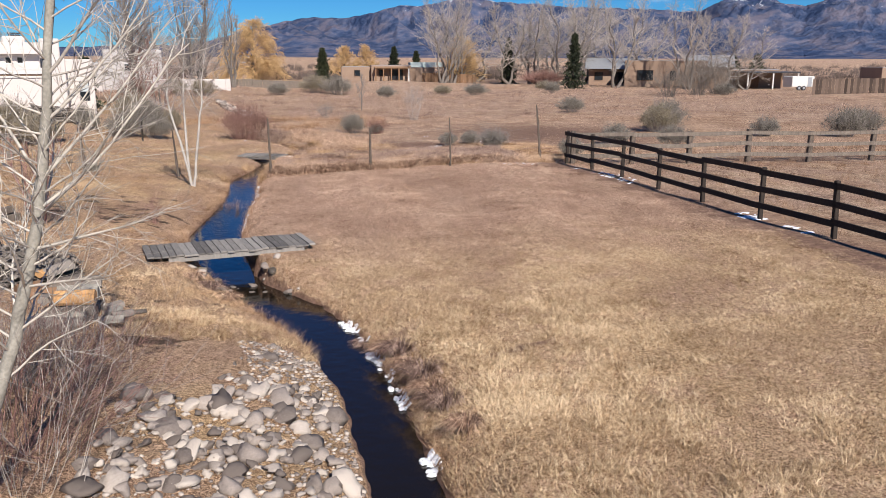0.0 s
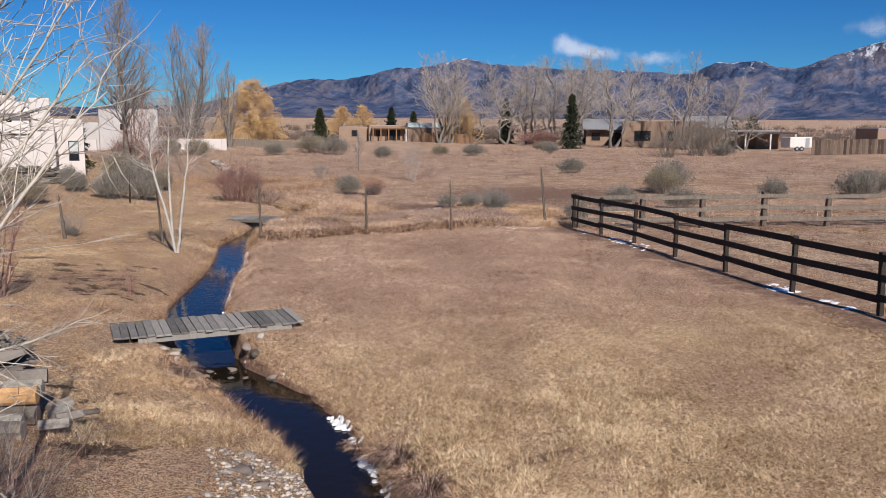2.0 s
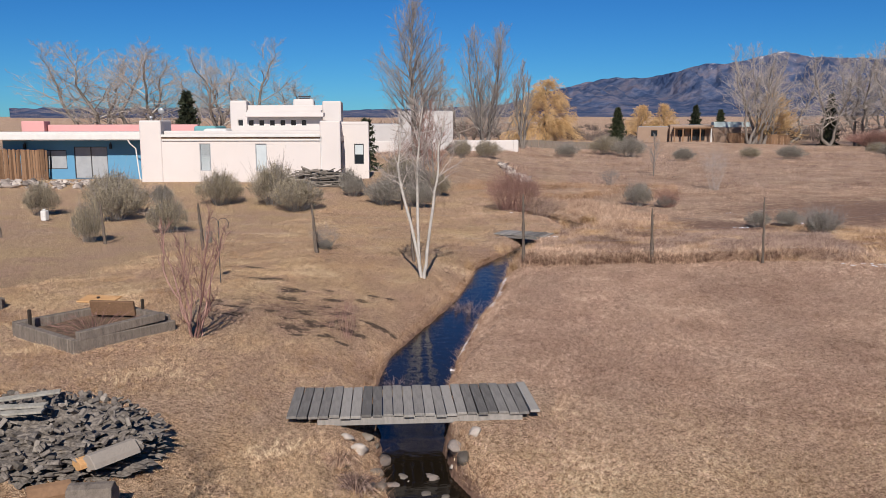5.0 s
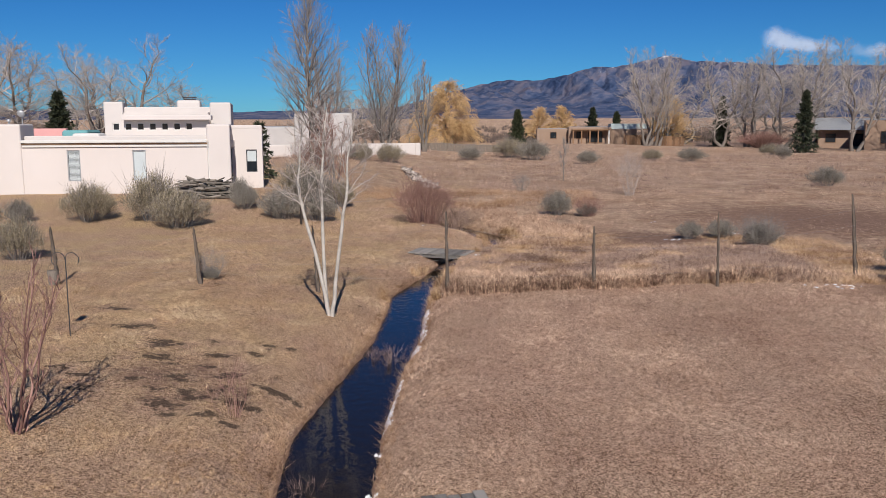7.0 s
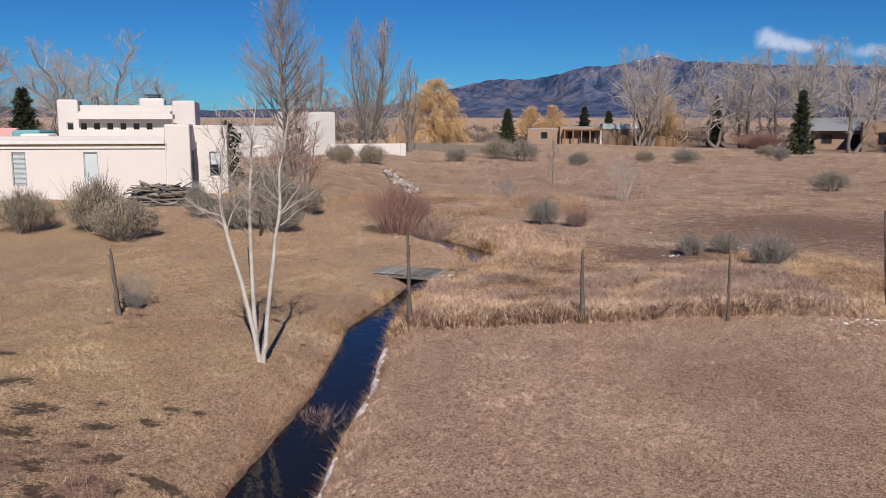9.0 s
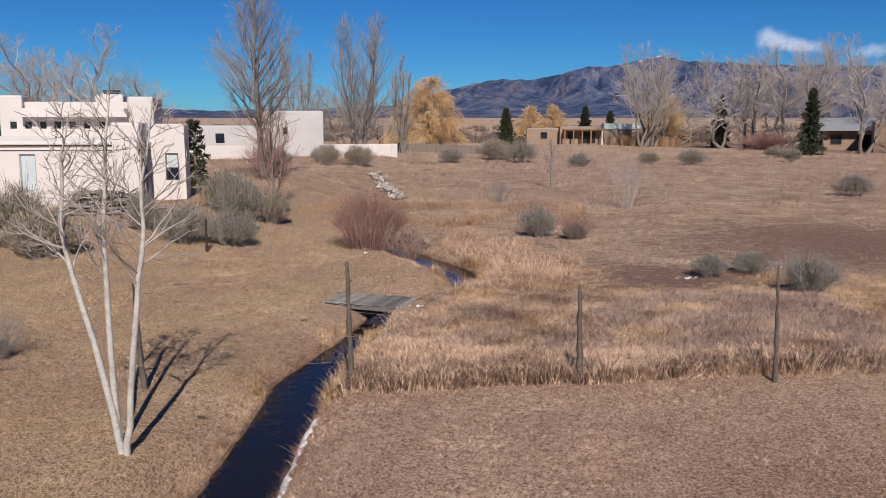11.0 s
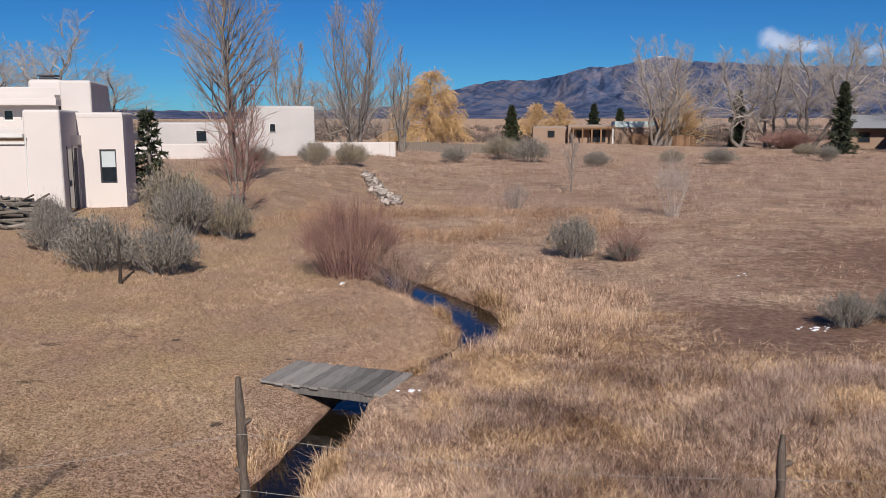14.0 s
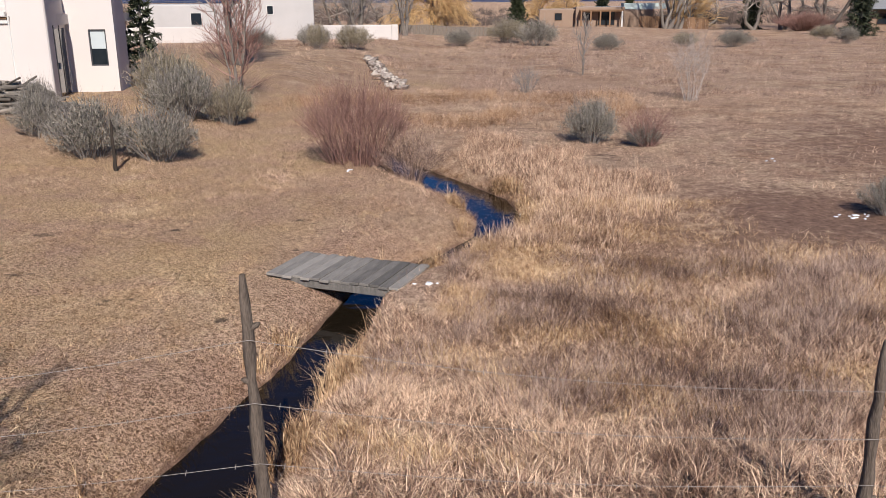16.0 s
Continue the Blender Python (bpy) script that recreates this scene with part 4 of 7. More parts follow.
def stucco_house():
    h = empty("house", -11.6, 34.2, 0, 11.0, "cream stucco adobe-style house with a blue recessed porch", "house")
    bev = 0.09

    def mass(name, x0, x1, y0, y1, z0, z1, mat=STUCCO, bevel=bev):
        # the flanks run a little askew of the fronts
        bm = box(x0, x1, y0, y1, z0, z1, bevel, 3)
        for v in bm.verts:
            v.co.x -= 0.123 * (v.co.y - y0)
        return part(name, bm, mat, h)

    # long low wing with two tall windows
    holes = [(-7.76, -7.14, 1.40, 2.92), (-4.62, -3.98, 1.40, 2.91)]
    part("front_wall", wall_with_holes(-9.9, -0.98, 0.06, 0.36, HG, 3.06, holes), STUCCO, h)
    window(h, -7.76, -7.14, 0.06, 1.40, 2.92, GREY_METAL, GLASS_DARK)
    slat_blind(h, -7.70, -7.20, 0.06, 1.45, 2.87)
    window(h, -4.62, -3.98, 0.06, 1.40, 2.91, GREY_METAL, BLIND)
    mass("parapet", -9.9, -0.98, 0.5, 1.0, 3.1, 3.62, STUCCO_WHITE, 0.06)
    part("roof_deck", box(-11.0, 0.0, 1.0, 11.0, 3.0, 3.32), STUCCO_WHITE, h)
    part("gutter", box(-9.84, -0.95, -0.16, 0.05, 3.28, 3.42, 0.02), WHITE_TRIM, h)
    part("fascia", box(-9.84, -0.95, -0.02, 0.5, 3.07, 3.26, 0.01), WHITE_TRIM, h)
    part("soffit_board", box(-9.84, -0.95, -0.06, 0.04, 3.20, 3.27), BROWN_WOOD, h)
    hp = Heap()
    hp.add(*tube([(-0.9, -0.05, 3.3), (-0.92, 0.0, 3.05), (-0.93, 0.01, 2.9), (-0.93, 0.01, 0.95), (-0.9, -0.1, 0.8)], [.035] * 5, 8))
    hp.put("downspout", WHITE_TRIM, h)
    # tower pillars and the set-back wing with the dark door slot
    mass("tower", -0.98, 0.17, 0.0, 3.2, HG, 4.17)
    mass("porch_pillar", -11.1, -9.86, 0.0, 2.6, HG, 4.2)
    holes = [(0.58, 1.14, 1.65, 2.83)]
    part("wing_wall", wall_with_holes(-0.30, 1.43, 2.5, 2.82, HG, 4.03, holes), STUCCO, h)
    mass("wing_cap", -0.30, 1.435, 2.49, 2.82, 3.9, 4.11, STUCCO, 0.06)
    mass("wing_side", 1.15, 1.42, 2.825, 4.9, HG, 4.11)
    mass("wing_roof", -0.36, 1.08, 2.825, 4.9, 3.5, 3.9, STUCCO_WHITE, 0.03)
    window(h, 0.58, 1.14, 2.5, 1.65, 2.83, DARK_METAL, GLASS_DARK, BLIND)
    d = mass("door", 0.01, 0.075, 0.8, 1.5, 0.7, 2.9, GLASS_DARK, 0.005)
    part("handle", box(0.02, 0.09, 1.0, 1.05, 1.65, 1.85, 0.008), GREY_METAL, d)
    mass("door", -0.09, -0.025, 1.6, 2.3, 0.7, 2.9, GLASS_DARK, 0.005)
    mass("door_frame", 0.03, 0.10, 0.70, 0.80, 0.7, 3.0, DARK_METAL, 0.005)
    mass("door_frame", -0.06, 0.0, 1.51, 1.59, 0.7, 3.0, DARK_METAL, 0.005)
    part("meter_box", box(-0.24, -0.08, 2.36, 2.49, 1.05, 1.5, 0.05, 2), GREY_METAL, h)
    # clerestory storey with its chimney
    mass("clerestory_pier", -7.66, -6.60, 6.0, 7.2, 3.2, 5.42, STUCCO_WHITE)
    mass("clerestory_pier", -1.88, -0.70, 6.2, 10.4, 3.2, 5.38, STUCCO_WHITE)
    holes = [(-7.10 + k * 0.66, -7.10 + k * 0.66 + 0.39, 3.83, 4.25) for k in range(7)]
    part("clerestory_wall", wall_with_holes(-7.45, -1.85, 5.6, 5.9, 3.2, 4.72, holes), STUCCO_WHITE, h)
    for a, b, c, e in holes:
        window(h, a, b, 5.6, c, e, WHITE_TRIM, GLASS_DARK)
    part("canopy", box(-6.45, -1.62, 5.0, 5.59, 4.40, 4.66, 0.03, 2), STUCCO, h)
    part("upper_wall", box(-6.62, -1.8, 6.3, 6.6, 4.6, 5.13, 0.04, 2), STUCCO_WHITE, h)
    ch = mass("chimney", -4.62, -3.18, 10.4, 11.6, 3.2, 5.62, STUCCO_WHITE, 0.16)
    cap = part("chimney_cap", box(-4.22, -3.58, 10.7, 11.2, 5.62, 5.72, 0.01), DARK_METAL, ch)
    part("cap_lid", box(-4.28, -3.52, 10.65, 11.25, 5.76, 5.83, 0.01), DARK_METAL, cap)
    part("clerestory_roof", box(-6.5, -1.9, 5.7, 10.3, 4.70, 4.82), STUCCO_WHITE, h)
    # blue porch
    holes = [(-18.5, -16.5, 1.36, 2.48), (-16.05, -14.05, 0.80, 2.68)]
    part("porch_wall", wall_with_holes(-20.3, -11.1, 2.5, 2.8, HG, 3.05, holes), BLUE_WALL, h)
    window(h, -18.5, -16.5, 2.5, 1.36, 2.48, DARK_METAL, CURTAIN, None, 1)
    window(h, -16.05, -14.05, 2.5, 0.80, 2.68, DARK_METAL, CURTAIN, None, 1)
    part("porch_roof", box(-21.2, -11.15, 1.25, 3.0, 3.10, 3.24, 0.01), GREY_METAL, h)
    part("porch_fascia", box(-21.2, -11.15, 1.18, 1.24, 3.12, 3.42, 0.01), WHITE_TRIM, h)
    part("porch_roof_top", box(-21.1, -11.2, 1.3, 3.4, 3.28, 3.56, 0.02), WHITE_TRIM, h)
    part("porch_floor", box(-20.0, -11.1, 0.2, 2.5, 0.1, 0.62, 0.02), STONE, h)
    hp = Heap()
    hp.add(*tube([(-12.3, 1.21, 3.2), (-12.2, 1.3, 2.9), (-11.9, 1.4, 2.6), (-11.75, 1.4, 0.9), (-11.5, 1.1, 0.66)], [.04] * 5, 8))
    hp.put("porch_downspout", WHITE_TRIM, h)
    for x in (-18.95, -13.8):
        lamp = part("wall_lamp", box(x - .07, x + .07, 2.32, 2.49, 2.55, 2.85, 0.03, 2), DARK_METAL, h)
        part("bracket", box(x - .03, x + .03, 2.40, 2.49, 2.86, 2.93), DARK_METAL, lamp)
    # pink parapet and small roof pieces behind
    mass("pink_parapet", -19.6, -12.2, 6.6, 7.1, 3.3, 3.95, PINK, 0.05)
    mass("pink_parapet", -21.1, -19.62, 6.2, 7.3, 3.3, 4.18, PINK, 0.05)
    mass("pink_parapet", -11.8, -10.0, 6.8, 7.3, 3.3, 3.95, PINK, 0.05)
    part("skylight_roof", box(-10.0, -8.6, 6.0, 8.4, 3.3, 3.85, 0.1), TEAL_ROOF, h)
    part("skylight", box(-8.3, -6.9, 2.5, 3.8, 3.3, 3.72, 0.15, 3), WHITE_TRIM, h)
    hp = Heap()
    hp.add(*tube([(-10.75, 1.0, 4.1), (-10.75, 1.0, 4.38)], [.04, .04], 8))
    hp.add(*tube([(-10.75, 1.0, 4.34), (-10.75, 1.0, 4.44)], [.12, .10], 8))
    hp.put("vent_pipe", GREY_METAL, h)
    bm = bmesh.new()
    bmesh.ops.create_uvsphere(bm, u_segments=14, v_segments=8, radius=0.19)
    bmesh.ops.delete(bm, geom=[v for v in bm.verts if v.co.z > 0.02], context="VERTS")
    bmesh.ops.transform(bm, matrix=Matrix.Rotation(radians(-70), 4, "X") @ Matrix.Diagonal((1, 1, 0.5, 1)), verts=bm.verts)
    bmesh.ops.translate(bm, vec=(-10.3, 1.4, 4.72), verts=bm.verts)
    bmesh.ops.solidify(bm, geom=bm.faces[:], thickness=0.015)
    dish = part("satellite_dish", bm, GREY_METAL, h)
    hp = Heap()
    hp.add(*tube([(-10.3, 1.5, 4.15), (-10.3, 1.5, 4.7)], [.025, .025], 6))
    hp.put("mast", GREY_METAL, dish)
    # body behind the fronts
    part("back_mass", box(-20.2, -0.4, 2.81, 11.0, HG, 2.99), STUCCO, h)
    return h


stucco_house()


def board_fence(name, x0, y0, x1, y1, h, board, mat, label, seed, rail_mat=None):
    f = empty(name, x0, y0, 0, math.degrees(math.atan2(y1 - y0, x1 - x0)), label, "fence")
    n = int(math.hypot(x1 - x0, y1 - y0) / board)
    r = random.Random(seed)
    shared = None
    for k in range(n):
        gx_, gy_ = x0 + (x1 - x0) * k / n, y0 + (y1 - y0) * k / n
        if shared is None:
            shared = part("board", box(0, board * 0.94, -0.012, 0.012, -0.15, h, 0.004), mat, f)
            b = shared
        else:
            b = new("board", shared.data)
            b.parent = f
        b.matrix_basis = pose(k * board, r.uniform(-.01, .01), height(gx_, gy_) + r.uniform(-.04, .04), 0, r.uniform(-1, 1), 0)
    return f


board_fence("board_fence", -32.2, 32.0, -29.0, 32.9, 1.75, 0.14, BROWN_WOOD, "brown board gate and fence beside the porch", 4)


# ---- neighbouring houses ----
def adobe(name, x, y, rz, blocks, label, wins=(), mat=STUCCO_TAN, roofs=()):
    g = height(x, y)
    h = empty(name, x, y, g, rz, label, "house")
    for (x0, x1, y0, y1, z1) in blocks:
        w = part("wall", box(x0, x1, y0, y1, -0.8, z1, 0.12, 2), mat, h)
        part("roof", box(x0 + .3, x1 - .3, y0 + .3, y1 - .3, z1 - .01, z1 + .06), GREY_METAL, h)
    for (x0, x1, y0, z0, z1) in wins:
        window(h, x0, x1, y0 - 0.12, z0, z1, WHITE_TRIM if mat is not STUCCO_TAN else BROWN_WOOD, GLASS_DARK)
    for (x0, x1, y0, y1, z0, z1, m, hip) in roofs:
        bm = box(x0, x1, y0, y1, z0, z1)
        for v in bm.verts:
            if v.co.z > (z0 + z1) / 2:
                v.co.y = (y0 + y1) / 2 + (v.co.y - (y0 + y1) / 2) * hip
        part("pitched_roof", bm, m, h)
    return h


adobe("house", -19.2, 86.0, 15, [(-3.4, 3.0, 0, 8, 4.6), (-13.0, -3.4, 1.0, 9, 3.1)], "white stucco neighbouring house with plain walls",
      [(-1.2, -0.6, 0, 2.2, 3.0), (-8, -7, 1.0, 1.3, 2.4)], STUCCO_GREY)


portal = empty("portal", 14.0, 148.3, height(14.0, 148.3), 0, "timber posts of a shaded porch before the adobe house", "porch")
for px in (-2.4, -.9, .6, 2.1, 4.0):
    part("post", box(px - .12, px + .12, -.12, .12, -.3, 2.42, .02), WHITE_TRIM if px == 4.0 else BROWN_WOOD, portal)
part("beam", box(-2.6, 4.2, -.1, .1, 2.24, 2.44, .02), BROWN_WOOD, portal)
board_fence("board_fence", 20.5, 147, 31.0, 146, 1.7, .5, BROWN_WOOD, "tan plank garden fence beside the adobe house", 11)


def garden_wall(x0, y0, x1, y1, h):
    w = empty("garden_wall", x0, y0, height((x0 + x1) / 2, (y0 + y1) / 2), math.degrees(math.atan2(y1 - y0, x1 - x0)), "low white stucco garden wall", "wall")
    ln = math.hypot(x1 - x0, y1 - y0)
    part("wall_body", box(0, ln, -0.15, 0.15, -0.8, h, 0.08, 2), STUCCO_WHITE, w)
    part("gate_post", box(ln - 0.5, ln + 0.1, -0.25, 0.25, -0.8, h + .02, 0.08, 2), STUCCO_WHITE, w)
    return w


garden_wall(-33, 76, -21, 78, 1.3)
garden_wall(-16.2, 84, -8.6, 86, 1.25)
adobe("house", -14.5, 150, 0, [(-6, 4, 0, 9, 3.6)], "low tan adobe house behind bare trees", [(-2, -.5, 0, 1, 2.2)])
adobe("house", 14.0, 150, 0, [(-3.2, 4.6, 0, 8, 3.0), (-9.0, -3.2, 1.5, 8, 2.7), (4.6, 9.5, 2, 9, 2.6)], "low tan adobe house with a flat roof and glass doors",
      [(-1.8, -.6, 0, .9, 2.2), (.4, 3.0, 0, .2, 2.3), (-6.5, -5.3, 1.5, .9, 2.1)], STUCCO_TAN, [(4.8, 11.5, 3, 9, 2.7, 3.6, PALE_ROOF, .8), (-2.6, 4.2, -1.9, .3, 2.45, 2.62, BROWN_WOOD, 1.0)])
adobe("house", 51.5, 117, -20, [(-1, 12, 0, 10, 4.2)], "square tan adobe house among bare trees", [(1, 3.6, 0, 1.0, 2.7), (6.2, 7.2, 0, 1.0, 2.6)])
adobe("house", 52.0, 128, -16, [(-4, 5, 0, 8, 2.7)], "dark-roofed house with a covered porch", [(-3, -1.5, 0, .8, 2.2), (0.5, 2.5, 0, .2, 2.2)], STUCCO_TAN, [(-4.6, 5.6, -1.5, 9, 2.75, 4.6, GREY_METAL, .1)])
adobe("house", 66.0, 116, -22, [(-5, 2, 0, 9, 3.4), (2, 10, 2, 9, 3.0)], "tan house with a pale metal gable roof", [(-3.6, -2.2, 0, 1, 2.3), (4, 6, 2, .5, 2.2)], STUCCO_TAN,
      [(-5.4, 2.6, -.6, 9.6, 3.4, 5.4, GREY_METAL, .08)])
adobe("house", 112.0, 135, 0, [(-4, 6, 0, 7, 3.2), (7, 16, 1, 8, 2.6)], "small brown house far across the fields", [(-2, -.5, 0, .9, 2.2), (1.5, 3, 0, .9, 2.2)])
adobe("house", -75, 190, 0, [(-8, 8, 0, 9, 3.4)], "low tan house behind far trees", [(-5, -3, 0, 1, 2.3)])


def carport(x, y):
    c = empty("carport", x, y, height(x, y), 0, "dark open carport with white posts", "carport")
    part("roof", box(-4.5, 4.5, -3, 3, 2.5, 2.75, 0.03), DARK_METAL, c)
    for px in (-4.2, 0, 4.2):
        part("post", box(px - .1, px + .1, -2.9, -2.7, -.2, 2.5), WHITE_TRIM, c)
    part("back_wall", box(-4.4, 4.4, 2.4, 2.6, -.2, 2.5), BROWN_WOOD, c)


carport(72.5, 113)


def camper(x, y):
    c = empty("trailer", x, y, height(x, y), 8, "white box trailer parked by the carport", "trailer")
    part("body", box(0, 3.9, -1.1, 1.1, 0.5, 2.1, 0.12, 2), WHITE_TRIM, c)
    part("door", box(2.7, 3.4, -1.13, -1.105, 0.6, 1.95, 0.005), GREY_METAL, c)
    for wx in (1.3, 2.1):
        bm = bmesh.new()
        bmesh.ops.create_cone(bm, cap_ends=True, segments=16, radius1=.36, radius2=.36, depth=.22)
        bmesh.ops.transform(bm, matrix=pose(wx, -1.0, .36, 90, 0, 0), verts=bm.verts)
        wh = part("wheel", bm, DARK_METAL, c)
        bm = bmesh.new()
        bmesh.ops.create_cone(bm, cap_ends=True, segments=12, radius1=.2, radius2=.17, depth=.04)
        bmesh.ops.transform(bm, matrix=pose(wx, -1.13, .36, 90, 0, 0), verts=bm.verts)
        part("rim", bm, GREY_METAL, wh)


camper(71.5, 104)
board_fence("board_fence", 62.5, 82, 84, 84, 1.9, 0.45, OLD_BOARD, "long weathered brown board fence", 8)
board_fence("board_fence", -10.5, 100, 4.0, 108, 1.0, 0.5, GREY_POST, "low grey picket fence by the far garden", 9)


# ---- trees ----
tree("bare_tree", -11.5, 50.3, 11, 11.6, 0.20, "tall bare aspen with grey upright limbs", BARK_GREY, TWIG, limbs=62, sub=12, twigs=5, spread_=0.36, angle=40, fork=.17, tw=.0085, rise=.25, low=.55, gnarl=.075)
tree("bare_tree", -10.7, 49.4, 17, 5.2, 0.07, "young bare aspen beside a taller one", BARK_GREY, TWIG_RED, stems=3, limbs=30, sub=7, twigs=4, spread_=0.34, angle=44, fork=.06, tw=.008, rise=.4, low=.9, lean=(.04, 0))
tree("bare_tree", -7.2, 38.5, 13, 4.2, 0.05, "small bare reddish tree on the lawn", BARK_GREY, TWIG_RED, stems=4, limbs=40, sub=6, twigs=4, spread_=0.42, angle=60, fork=.03, tw=.006, rise=.45, low=.9)
tree("bare_tree", -12.8, 90, 12, 14.6, 0.20, "tall bare poplar behind the garden wall", BARK_GREY, TWIG, stems=4, limbs=72, sub=11, twigs=5, spread_=0.34, angle=42, fork=.05, tw=.011, rise=.6, low=.9, stem_out=.17)
tree("bare_tree", -20.5, 92, 14, 11.5, 0.18, "bare poplar beside the white house", BARK_GREY, TWIG, stems=2, limbs=36, sub=7, twigs=3, spread_=0.34, angle=34, fork=.10, tw=.016, rise=.9)
tree("bare_tree", -9.2, 96, 15, 10.5, 0.18, "bare poplar beyond the garden wall", BARK_GREY, TWIG, stems=3, limbs=40, sub=7, twigs=3, spread_=0.32, angle=34, fork=.08, tw=.016, rise=.9)

# birch with three white stems
birch = empty("birch", -0.84, 10.74, height(-0.84, 10.74), 0, "young three-stemmed birch with white bark beside the ditch", "tree")
BIRCH_STEMS = [[(0, 0, -.1), (-.12, .02, .6), (-.5, .05, 2.1), (-.62, .02, 2.8), (-.58, .0, 3.5), (-.45, .05, 4.2)],
               [(-.02, .03, -.1), (-.12, .06, .5), (-.15, .1, 2.0), (-.14, .15, 3.0), (-.1, .2, 3.8), (0, .2, 4.5)],
               [(.04, 0, -.1), (.12, 0, .5), (.32, -.05, 2.0), (.44, -.1, 2.8), (.5, -.12, 3.5), (.66, -.1, 4.3)]]
brng = np.random.RandomState(21)
twigs_heap = Heap()
for stem in BIRCH_STEMS:
    st = np.array(stem)
    t5 = np.linspace(0, 1, 14)
    path = np.column_stack([np.interp(t5, np.linspace(0, 1, 6), st[:, c]) for c in range(3)]) + brng.standard_normal((14, 3)) * [.012, .012, 0]
    hp = Heap()
    hp.add(*tube(path, 0.044 * (1 - t5) ** .8 + .006, 8))
    hp.put("stem", BARK_WHITE, birch)
    for k in range(24):
        u = .44 + .54 * (k + brng.uniform(0, 1)) / 24
        p0, d0 = along(path, min(u, .98))
        ln = brng.uniform(.5, 1.2) * (1.25 - u) + .2
        limb = branch(brng, twigs_heap, p0, tilted(brng, d0, 50), ln, .011 * (1.3 - u), .0035, .25, .14, 5, 6)
        boughs(brng, twigs_heap, limb, ln, .008, 6, 3, .0034, .2, .16, .15, 42)
twigs_heap.put("crown", TWIG_BIRCH, birch)

# leaning pale tree close to the start of the flight
near_tree = empty("bare_tree", 0, 0, 0, 0, "pale-barked leaning bare tree in a thicket", "tree")
nrng = np.random.RandomState(31)
spine = np.array([(.55, -10.35, .0), (.95, -10.25, 1.0), (1.23, -10.2, 1.8), (1.40, -10.2, 2.36), (1.56, -10.2, 2.9), (1.66, -10.2, 3.5), (1.74, -10.2, 4.1), (1.84, -10.2, 4.9), (1.95, -10.15, 6.0), (2.0, -10.1, 6.8)])
t9 = np.linspace(0, 1, 28)
path = np.column_stack([np.interp(t9, np.linspace(0, 1, 10), spine[:, c]) for c in range(3)]) + nrng.standard_normal((28, 3)) * [.008, .008, 0]
wood, fine = Heap(), Heap()
wood.add(*tube(path, .052 * (1 - t9) ** .7 + .008, 10, nrng, .05))
for k in range(60):
    u = .20 + .76 * (k + nrng.uniform(0, 1)) / 60
    p0, d0 = along(path, u)
    az = k * 2.399 + nrng.uniform(-.4, .4)
    up = nrng.uniform(.35, 1.0)
    ln = nrng.uniform(.5, 1.25) * (1.35 - .7 * u)
    limb = branch(nrng, fine, p0, (math.cos(az), math.sin(az), up), ln, .0085 * (1.3 - u), .0030, .25, .13, 5, 7)
    boughs(nrng, fine, limb, ln, .006, 9, 3, .0024, .15, .17, .15, 46)
# the long boughs that reach out over the ditch
for u, dx, dy, dz, ln in ((.46, 1, -.1, .85, 1.75), (.50, 1, -.05, 1.0, 1.6), (.40, 1, -.2, .3, 1.1), (.58, 1, -.1, .9, 1.4), (.34, 1, -.3, .15, .9), (.5, -.6, .3, .9, 1.4), (.64, 1, -.1, 1.2, 1.3), (.44, .5, -.6, .8, 1.3)):
    p0, d0 = along(path, u)
    limb = branch(nrng, fine, p0, (dx, dy, dz), ln, .011, .0032, .2, .07, 5, 10)
    boughs(nrng, fine, limb, ln, .006, 14, 3, .0024, .15, .16, .2, 40)
wood.put("trunk", BARK_PALE, near_tree)
fine.put("crown", TWIG_NEAR, near_tree)


# ---- shrubs ----
def stem_shrub(rng, r, h, stems, twigs, splay=0.8, thin=0.006, foot=0.28, fine=None):
    hp = Heap()
    fine = hp if fine is None else fine
    for k in range(stems):
        a, s = rng.uniform(0, 6.28), math.sqrt(rng.uniform(0, 1))
        b0 = np.array([math.cos(a), math.sin(a), 0]) * r * foot * s
        tip = np.array([math.cos(a) * r * s * splay, math.sin(a) * r * s * splay, h * (1 - 0.45 * s * s) * rng.uniform(.7, 1.05)])
        mid = b0 + (tip - b0) * .5 + rng.standard_normal(3) * .08 * h - [0, 0, -.10 * h]
        hp.add(*tube([b0 - [0, 0, .05], mid, tip], [thin, thin * .7, thin * .25], 3))
        for _ in range(twigs):
            w = rng.uniform(.35, .95)
            p = mid + (tip - mid) * (w - .35) / .6
            e = (tip - b0) * .3 + rng.standard_normal(3) * .16 * h + [0, 0, .08 * h]
            fine.add(*tube([p, p + e * .55, p + e * .9 + rng.standard_normal(3) * .03 * h], [thin * .5, thin * .35, thin * .15], 3))
    return hp


def shrub(name, x, y, r, h, seed, label, mat, stems=90, twigs=6, splay=0.85, thin=.006, group="", foot=.28):
    s = empty(name, x, y, height(x, y), 0, label, "shrub", group)
    fine = Heap()
    stem_shrub(np.random.RandomState(seed), r, h, stems, twigs, splay, thin, foot, fine).put("branchwork", mat, s, False)
    fine.put("twig_spray", mat, s, False)
    return s


